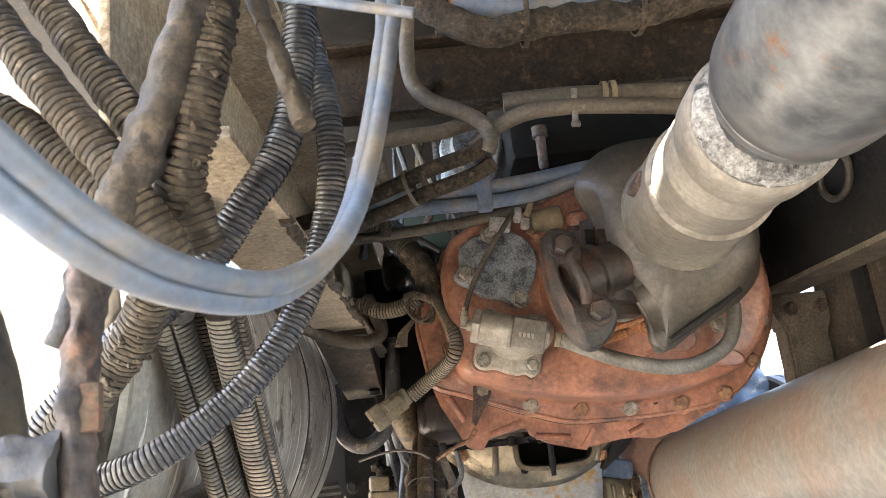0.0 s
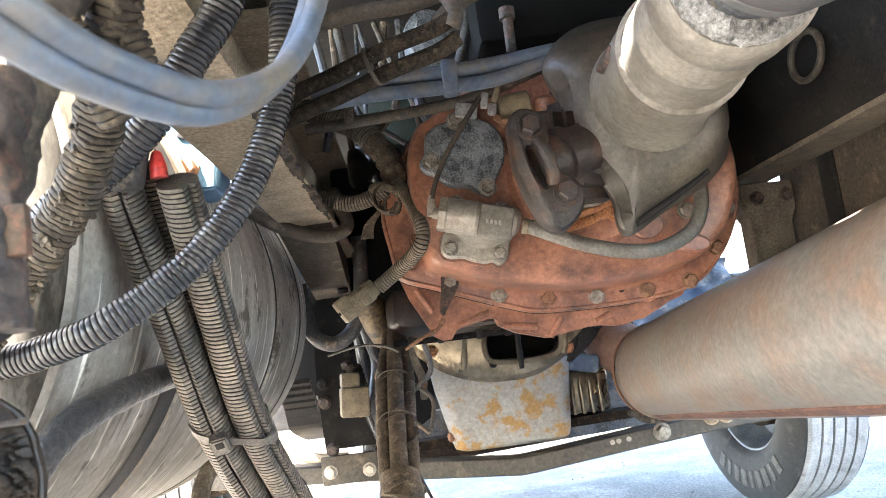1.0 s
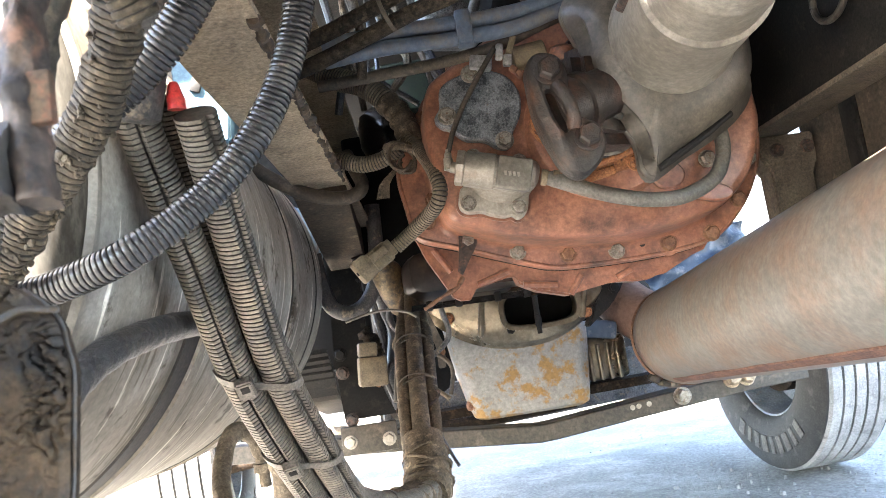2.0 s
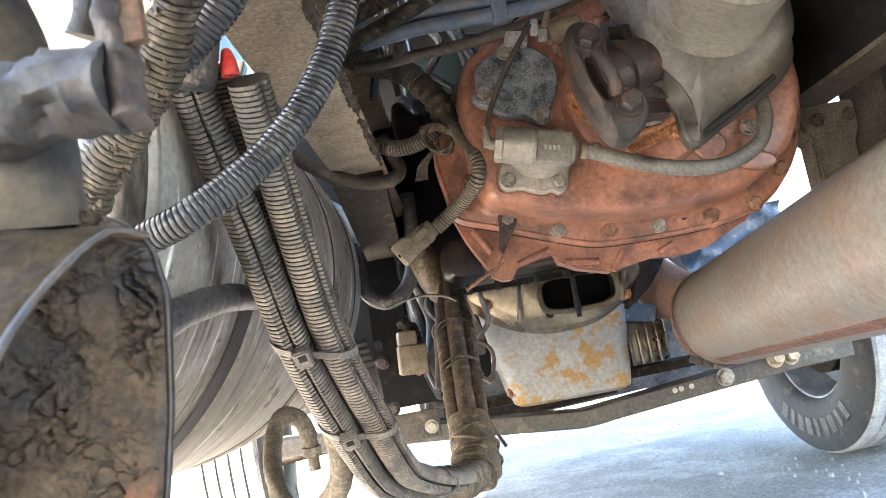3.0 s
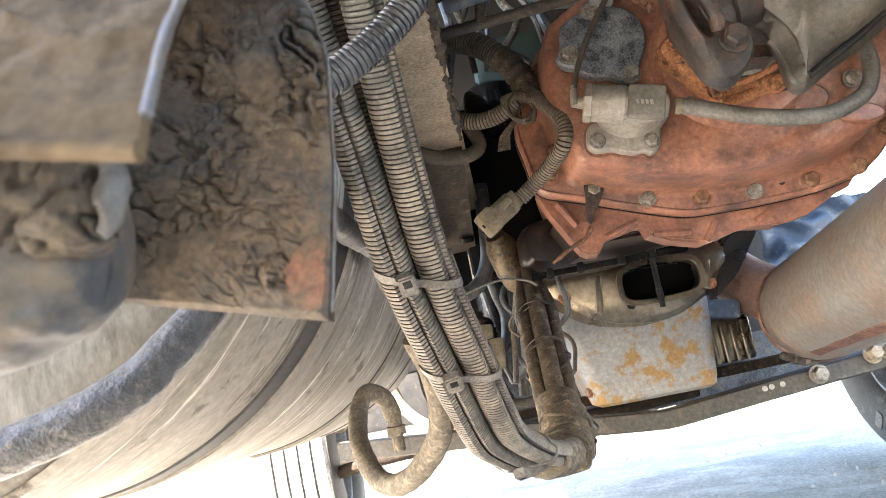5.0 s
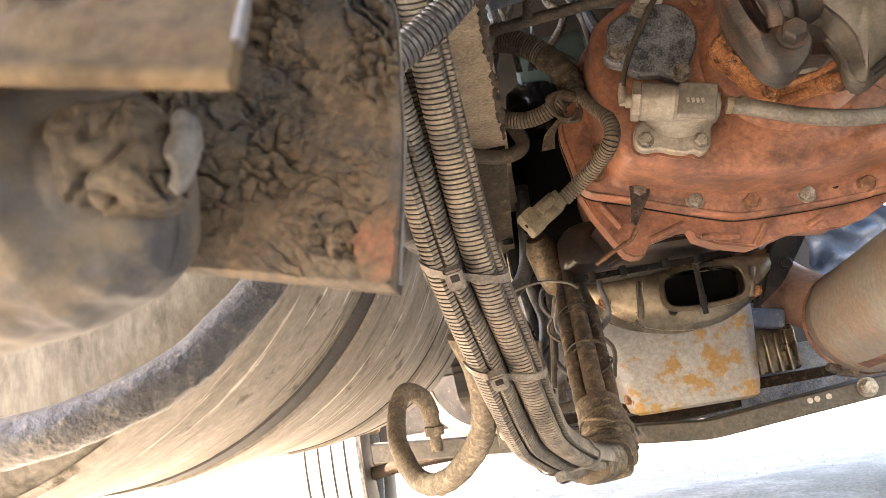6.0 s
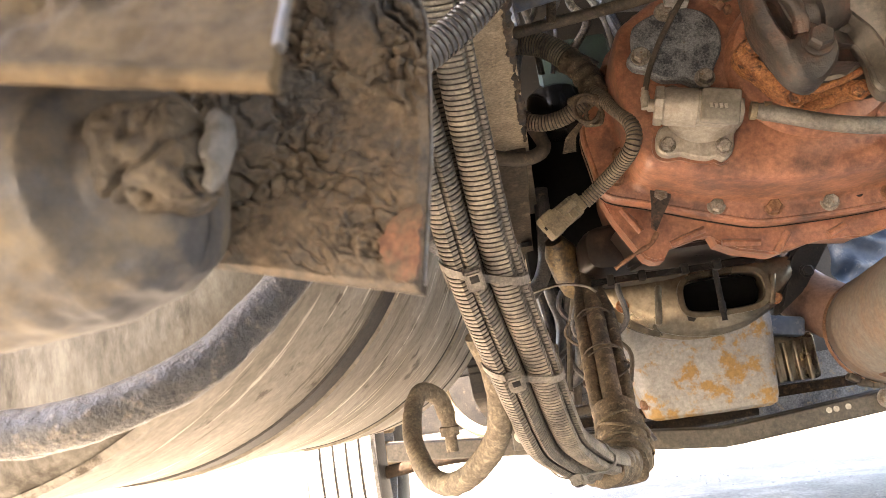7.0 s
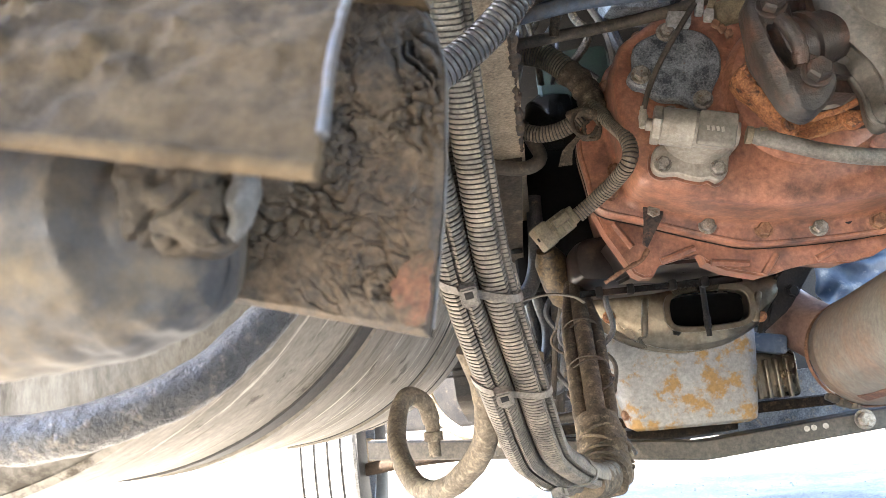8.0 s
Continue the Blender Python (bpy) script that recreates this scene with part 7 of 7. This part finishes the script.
def build_engine():
    """The dark engine and its clutter ahead of the gearbox."""
    eng = thing("engine", "engine block above the oil pan, near black for shade", "engine")
    # the block's near-black colour stands in for the shade around it
    bm = bmesh.new()
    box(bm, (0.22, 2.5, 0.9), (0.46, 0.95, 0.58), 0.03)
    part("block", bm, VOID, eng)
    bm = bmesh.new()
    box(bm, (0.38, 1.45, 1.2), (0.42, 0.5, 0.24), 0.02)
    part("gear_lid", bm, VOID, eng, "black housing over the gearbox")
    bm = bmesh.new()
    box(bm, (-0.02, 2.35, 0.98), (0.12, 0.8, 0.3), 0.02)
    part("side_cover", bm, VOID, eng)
    bm = bmesh.new()
    lathe(bm, (0.222, 1.19, 1.13), (-0.02, -0.02, -1), [(0, 0.013), (0.018, 0.013), (0.019, 0.0085), (0.07, 0.0085), (0.074, 0.006)], 14)
    part("stud", bm, RUST_DARK, eng, "rusty hanging stud")
    pump = thing("alloy_pump", "grey cast pump housing above the gearbox", "pump")
    bm = bmesh.new()
    box(bm, (0.12, 1.42, 1.16), (0.12, 0.12, 0.13), 0.02, (10, 5, 8))
    part("housing", bm, CAST, pump)
    bm = bmesh.new()
    lathe(bm, (0.1, 1.36, 1.17), (0.2, -1, -0.1), [(0, 0.045), (0.02, 0.045), (0.025, 0.03), (0.05, 0.03)], 24)
    part("nose", bm, CAST, pump)
    hose("dark_hose", [(0.17, 1.3, 1.2), (0.165, 1.29, 1.15), (0.15, 1.28, 1.1), (0.13, 1.28, 1.06)], 0.009, RUBBER, "dark hose beside the pump")
    loom_r = random.Random(3)
    for k in range(9):
        x = -0.1 + 0.022 * k
        hose("engine_wire", [(x + loom_r.uniform(-0.03, 0.03), 1.45, 1.25), (x, 1.43 + 0.02 * (k % 3), 1.15), (x + loom_r.uniform(-0.05, 0.05), 1.42, 1.07), (x + loom_r.uniform(-0.06, 0.06), 1.45, 1.0)],
             loom_r.choice((0.004, 0.006, 0.008)), (RUBBER, TAPE, RUBBER_DUST, BARE)[k % 4], "wire among the engine loom", "wire", "engine loom", step=0.01, seg=8)
    green = thing("green_housing", "dark green painted housing behind the gearbox", "housing")
    bm = bmesh.new()
    box(bm, (0.02, 1.75, 1.13), (0.16, 0.1, 0.12), 0.02)
    part("body", bm, GREEN, green)
    res = thing("black_reservoir", "glossy black round reservoir beside the rail", "reservoir")
    bm = bmesh.new()
    lathe(bm, (-0.035, 1.75, 0.98), (0, 0, 1), [(0, 0.0), (0.0, 0.03), (0.012, 0.055), (0.03, 0.064), (0.07, 0.066), (0.1, 0.06), (0.115, 0.04), (0.13, 0.02)], 40)
    part("bowl", bm, GLOSS, res)
    # added panel, its black standing in for the dark beyond the engine
    cowl = thing("front_backing", "black panel added as dark backing ahead of the engine", "cowl")
    bm = bmesh.new()
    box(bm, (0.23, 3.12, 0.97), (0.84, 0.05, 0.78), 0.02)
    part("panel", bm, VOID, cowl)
    # added backing, black for the shade between rail and gearbox
    back = thing("rail_side_backing", "black panel added for the shade between the rail and the gearbox", "engine mount")
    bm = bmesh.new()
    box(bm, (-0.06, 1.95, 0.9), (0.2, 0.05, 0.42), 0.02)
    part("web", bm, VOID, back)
    # added panel, black as the shade beside the engine
    shield = thing("engine_side_backing", "black panel added for the shade at the engine's side", "shield")
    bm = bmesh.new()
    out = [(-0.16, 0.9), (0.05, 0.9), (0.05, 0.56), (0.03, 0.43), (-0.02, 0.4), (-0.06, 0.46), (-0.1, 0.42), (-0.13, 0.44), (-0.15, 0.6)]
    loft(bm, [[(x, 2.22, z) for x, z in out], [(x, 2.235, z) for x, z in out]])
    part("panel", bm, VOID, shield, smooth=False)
    # hoses and small parts beside the oil pan
    hose("elbow_hose", [(-0.25, 1.83, 0.8), (-0.243, 1.84, 0.735), (-0.228, 1.845, 0.675), (-0.188, 1.85, 0.652), (-0.145, 1.85, 0.672), (-0.117, 1.85, 0.72), (-0.105, 1.85, 0.8), (-0.1, 1.85, 0.9)], 0.018, RUBBER, "thick dark rubber elbow hose")
    for k, (x, z0, r, m) in enumerate(((-0.135, 0.43, 0.012, RUBBER), (-0.112, 0.49, 0.011, RUBBER), (-0.085, 0.45, 0.013, RUBBER_DUST), (-0.062, 0.5, 0.01, GREY_CABLE), (-0.03, 0.56, 0.011, RUBBER), (-0.15, 0.52, 0.009, RUBBER_DUST))):
        hose("vertical_hose", [(x - 0.012, 2.02 + 0.015 * k, z0 - 0.05), (x, 2.02 + 0.015 * k, z0 + 0.05), (x + 0.006, 2.02, z0 + 0.13), (x + 0.016 * (k % 3 - 1), 2.0, 0.78), (x, 1.98, 0.86)], r, m, "hose hanging beside the oil pan", "hose", "hoses beside the oil pan", step=0.01, seg=10)
    rnd = random.Random(21)
    for k in range(10):
        x, y = rnd.uniform(-0.08, 0.03), rnd.uniform(1.72, 1.95)
        hose("loose_wire", [(x + 0.02, y, 0.7), (x + rnd.uniform(-0.03, 0.03), y, 0.63), (x + rnd.uniform(-0.04, 0.02), y + 0.02, 0.56), (x + rnd.uniform(-0.05, 0.02), y + 0.02, 0.5), (x + rnd.uniform(-0.05, 0.03), y, 0.43)], rnd.choice((0.0035, 0.005, 0.0065)), (RUBBER, TAPE, RUBBER_DUST, TAPE, RUBBER)[k % 5], "thin wire hanging below the engine", "wire", "wires below the engine", step=0.01, seg=8)
    hose("loose_wire", [(-0.02, 1.47, 0.4), (-0.005, 1.45, 0.365), (0.012, 1.43, 0.33)], 0.0035, RUBBER, "stiff wire sticking out of the tape", "wire", "wires below the engine", step=0.01, seg=8)
    # a hose that loops down beside the pan, a brace and a lump of caked dirt behind it
    hose("looped_hose", [(-0.13, 1.97, 0.74), (-0.116, 1.98, 0.66), (-0.103, 2.0, 0.6), (-0.115, 2.0, 0.53), (-0.122, 2.0, 0.475), (-0.105, 2.0, 0.452), (-0.08, 1.99, 0.47), (-0.068, 1.97, 0.53), (-0.06, 1.95, 0.62), (-0.05, 1.93, 0.7)], 0.0125, RUBBER, "dark hose looping down beside the oil pan", "hose", "hoses beside the oil pan", step=0.01)
    hose("looped_hose", [(-0.15, 2.02, 0.7), (-0.14, 2.02, 0.62), (-0.145, 2.02, 0.54), (-0.15, 2.02, 0.45), (-0.138, 2.02, 0.4), (-0.108, 2.02, 0.385), (-0.06, 2.02, 0.388)], 0.011, RUBBER_DUST, "dusty hose running down to the axle", "hose", "hoses beside the oil pan", step=0.01)
    lump = thing("caked_clamp", "hose clamp caked in dark mud beside the oil pan", "clamp")
    bm = bmesh.new()
    sweep(bm, spline([(-0.175, 1.96, 0.61), (-0.16, 1.96, 0.585), (-0.15, 1.96, 0.565), (-0.142, 1.96, 0.54)], 0.004), lambda i: 0.02, 14, 0.9, None, 0.012)
    part("mud", bm, MUD_DARK, lump)
    bm = bmesh.new()
    box(bm, (-0.152, 1.965, 0.5), (0.016, 0.012, 0.09), 0.003)
    part("tab", bm, BLACK, lump)
    hexbolt(lump, (-0.152, 1.959, 0.475), (0, -1, 0), 0.009, 0.008, RUST)
    brace = thing("slanted_brace", "dark slanted steel brace below the engine", "brace")
    bm = bmesh.new()
    loft(bm, [[(-0.028, 1.9, 0.63), (-0.006, 1.9, 0.63), (-0.006, 1.908, 0.63), (-0.028, 1.908, 0.63)], [(0.0, 1.93, 0.545), (0.022, 1.93, 0.545), (0.022, 1.938, 0.545), (0.0, 1.938, 0.545)], [(0.0, 1.95, 0.49), (0.018, 1.95, 0.49), (0.018, 1.958, 0.49), (0.0, 1.958, 0.49)]])
    bmesh.ops.bevel(bm, geom=list(bm.edges), offset=0.002, segments=2, affect="EDGES")
    part("bar", bm, AXLE, brace)
    hexbolt(brace, (0.01, 1.936, 0.53), (0, -1, 0), 0.009, 0.008, RUST)
    for y, z, w, h in ((1.5, 0.48, 0.034, 0.022), (1.585, 0.556, 0.032, 0.02)):
        knot = thing("wire_binding", "thin wire wound round the taped wiring sleeves", "wire", "bindings on the wiring sleeves")
        for k in range(2):
            bm = bmesh.new()
            ring = [Vector((-0.046 + w * math.cos(a), y + 0.5 * h * math.sin(a) * 1.6, z + h * 0.35 * math.cos(a + 0.5 + k) + 0.004 * k - 0.6 * h * math.sin(a))) for a in (2 * math.pi * i / 40 for i in range(41))]
            sweep(bm, ring, 0.0015, 8)
            part("turn", bm, RUBBER_DUST, knot)
    strip = thing("white_strap", "dirty white plastic strap", "strap")
    bm = bmesh.new()
    sweep(bm, spline([(-0.172, 1.6, 0.622), (-0.13, 1.595, 0.631), (-0.09, 1.595, 0.634), (-0.05, 1.6, 0.625), (-0.03, 1.61, 0.612)], 0.006), 0.0052, 8, 0.5)
    part("strap", bm, TIE, strip)
    ring = thing("tow_ring", "steel ring on the inner side of the rail", "ring")
    bm = bmesh.new()
    sweep(bm, spline([(0.655, 1.127 + 0.045 * math.cos(t), 0.972 + 0.036 * math.sin(t)) for t in (2 * math.pi * k / 12 for k in range(13))], 0.006), 0.0055, 10, cap=False)
    part("loop", bm, AXLE, ring)
    # right-hand clutter
    rib = thing("steering_box", "ribbed grey alloy steering box above the axle", "steering box")
    bm = bmesh.new()
    box(bm, (0.47, 2.27, 0.44), (0.12, 0.12, 0.12), 0.012)
    part("body", bm, BELL, rib)
    for k in range(4):
        bm = bmesh.new()
        box(bm, (0.42 + 0.026 * k, 2.2, 0.43), (0.01, 0.03, 0.1), 0.003)
        part("fin", bm, BELL, rib)
    bm = bmesh.new()
    box(bm, (0.46, 2.2, 0.52), (0.09, 0.06, 0.05), 0.01, (0, 12, 0))
    part("blue_lid", bm, BLUE_PLASTIC, rib, "blue-grey lid")
    sheet = thing("plastic_sheet", "crumpled blue plastic sheet behind the silencer", "plastic sheet")
    bm = bmesh.new()
    n = 20
    grid = [[bm.verts.new((0.64 + 0.36 * i / n, 2.28 + 0.05 * noise.noise((i * 0.25, j * 0.2, 2)) + 0.1 * i / n, 0.58 + 0.2 * j / n + 0.012 * noise.noise((i * 0.4, j * 0.2, 7)))) for i in range(n + 1)] for j in range(n + 1)]
    for j in range(n):
        for i in range(n):
            bm.faces.new((grid[j][i], grid[j][i + 1], grid[j + 1][i + 1], grid[j + 1][i]))
    bmesh.ops.solidify(bm, geom=list(bm.faces), thickness=0.003)
    part("sheet", bm, BLUE_PLASTIC, sheet, sharp=120)
    drum = thing("battery_box", "dark mud-splashed box outside the chassis rail", "box")
    bm = bmesh.new()
    box(bm, (0.945, 1.21, 0.69), (0.31, 0.7, 0.46), 0.02)
    part("shell", bm, BOX_MUD_SHADE, drum)
    bm = bmesh.new()
    box(bm, (0.788, 1.36, 0.76), (0.012, 0.05, 0.24), 0.006)
    part("edge_strap", bm, BLACK, drum, "black strap at the box's corner")
    stub = thing("rail_bracket", "grey steel hanger post bolted under the chassis rail", "bracket")
    bm = bmesh.new()
    loft(bm, [[(0.67, 1.5, 0.85), (0.8, 1.5, 0.85), (0.8, 1.58, 0.85), (0.67, 1.58, 0.85)], [(0.685, 1.5, 0.8), (0.8, 1.5, 0.795), (0.8, 1.58, 0.795), (0.685, 1.58, 0.8)], [(0.702, 1.51, 0.785), (0.785, 1.51, 0.775), (0.785, 1.57, 0.775), (0.702, 1.57, 0.785)], [(0.702, 1.51, 0.58), (0.785, 1.51, 0.58), (0.785, 1.57, 0.58), (0.702, 1.57, 0.58)]])
    bmesh.ops.bevel(bm, geom=list(bm.edges), offset=0.005, segments=2, affect="EDGES")
    part("post", bm, RIGHT_FLANGE, stub)
    for x in (0.715, 0.775):
        hexbolt(stub, (x, 1.5, 0.82), (0, -1, 0), 0.011, 0.01, RUST_DARK)


def build_behind_tank():
    """Dark parts between the tank and the rail, ahead of the tank."""
    can = thing("brake_chamber", "blue round brake chamber between tank and rail, lightened in colour", "brake chamber")
    bm = bmesh.new()
    lathe(bm, (-0.366, 1.98, 0.858), (0, 1, 0.1), [(0, 0.035), (0.0, 0.08), (0.02, 0.098), (0.09, 0.104), (0.095, 0.112), (0.115, 0.112), (0.12, 0.1), (0.22, 0.09), (0.24, 0.05)], 40)
    part("shell", bm, CHAMBER, can)
    bm = bmesh.new()
    lathe(bm, (-0.366, 1.96, 0.856), (0, -1, -0.1), [(-0.02, 0.02), (0.02, 0.02), (0.021, 0.012), (0.05, 0.012)], 20)
    part("port", bm, BLACK, can)
    spring = thing("leaf_spring", "dark leaf spring beside the wheel", "leaf spring")
    for k in range(5):
        bm = bmesh.new()
        pts = [(-0.3, 1.9 + 0.02 * k, 0.57 - 0.016 * k), (-0.31, 2.1, 0.5 - 0.014 * k), (-0.32, 2.5, 0.44 - 0.014 * k), (-0.32, 2.9 - 0.06 * k, 0.5 - 0.014 * k)]
        rings = [[p + Vector((dx, 0, dz)) for dx, dz in ((-0.04, 0), (0.04, 0), (0.04, 0.011), (-0.04, 0.011))] for p in spline(pts, 0.04)]
        loft(bm, rings)
        part("leaf", bm, BLACK, spring, smooth=False)
    bow = thing("curved_arm", "dusty curved steel arm under the spring", "arm")
    bm = bmesh.new()
    sweep(bm, spline([(-0.47, 2.3, 0.52), (-0.44, 2.3, 0.43), (-0.39, 2.29, 0.375), (-0.33, 2.28, 0.35), (-0.22, 2.26, 0.34)], 0.01), 0.026, 16, 0.6)
    part("bar", bm, FRAME, bow)
    # added panel, painted black as shade ahead of the tank
    wall = thing("tank_side_backing", "black panel added as dark backing ahead of the tank", "wing")
    bm = bmesh.new()
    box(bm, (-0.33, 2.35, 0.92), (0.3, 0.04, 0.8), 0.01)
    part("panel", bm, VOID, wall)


build_lines()
build_engine()
build_behind_tank()
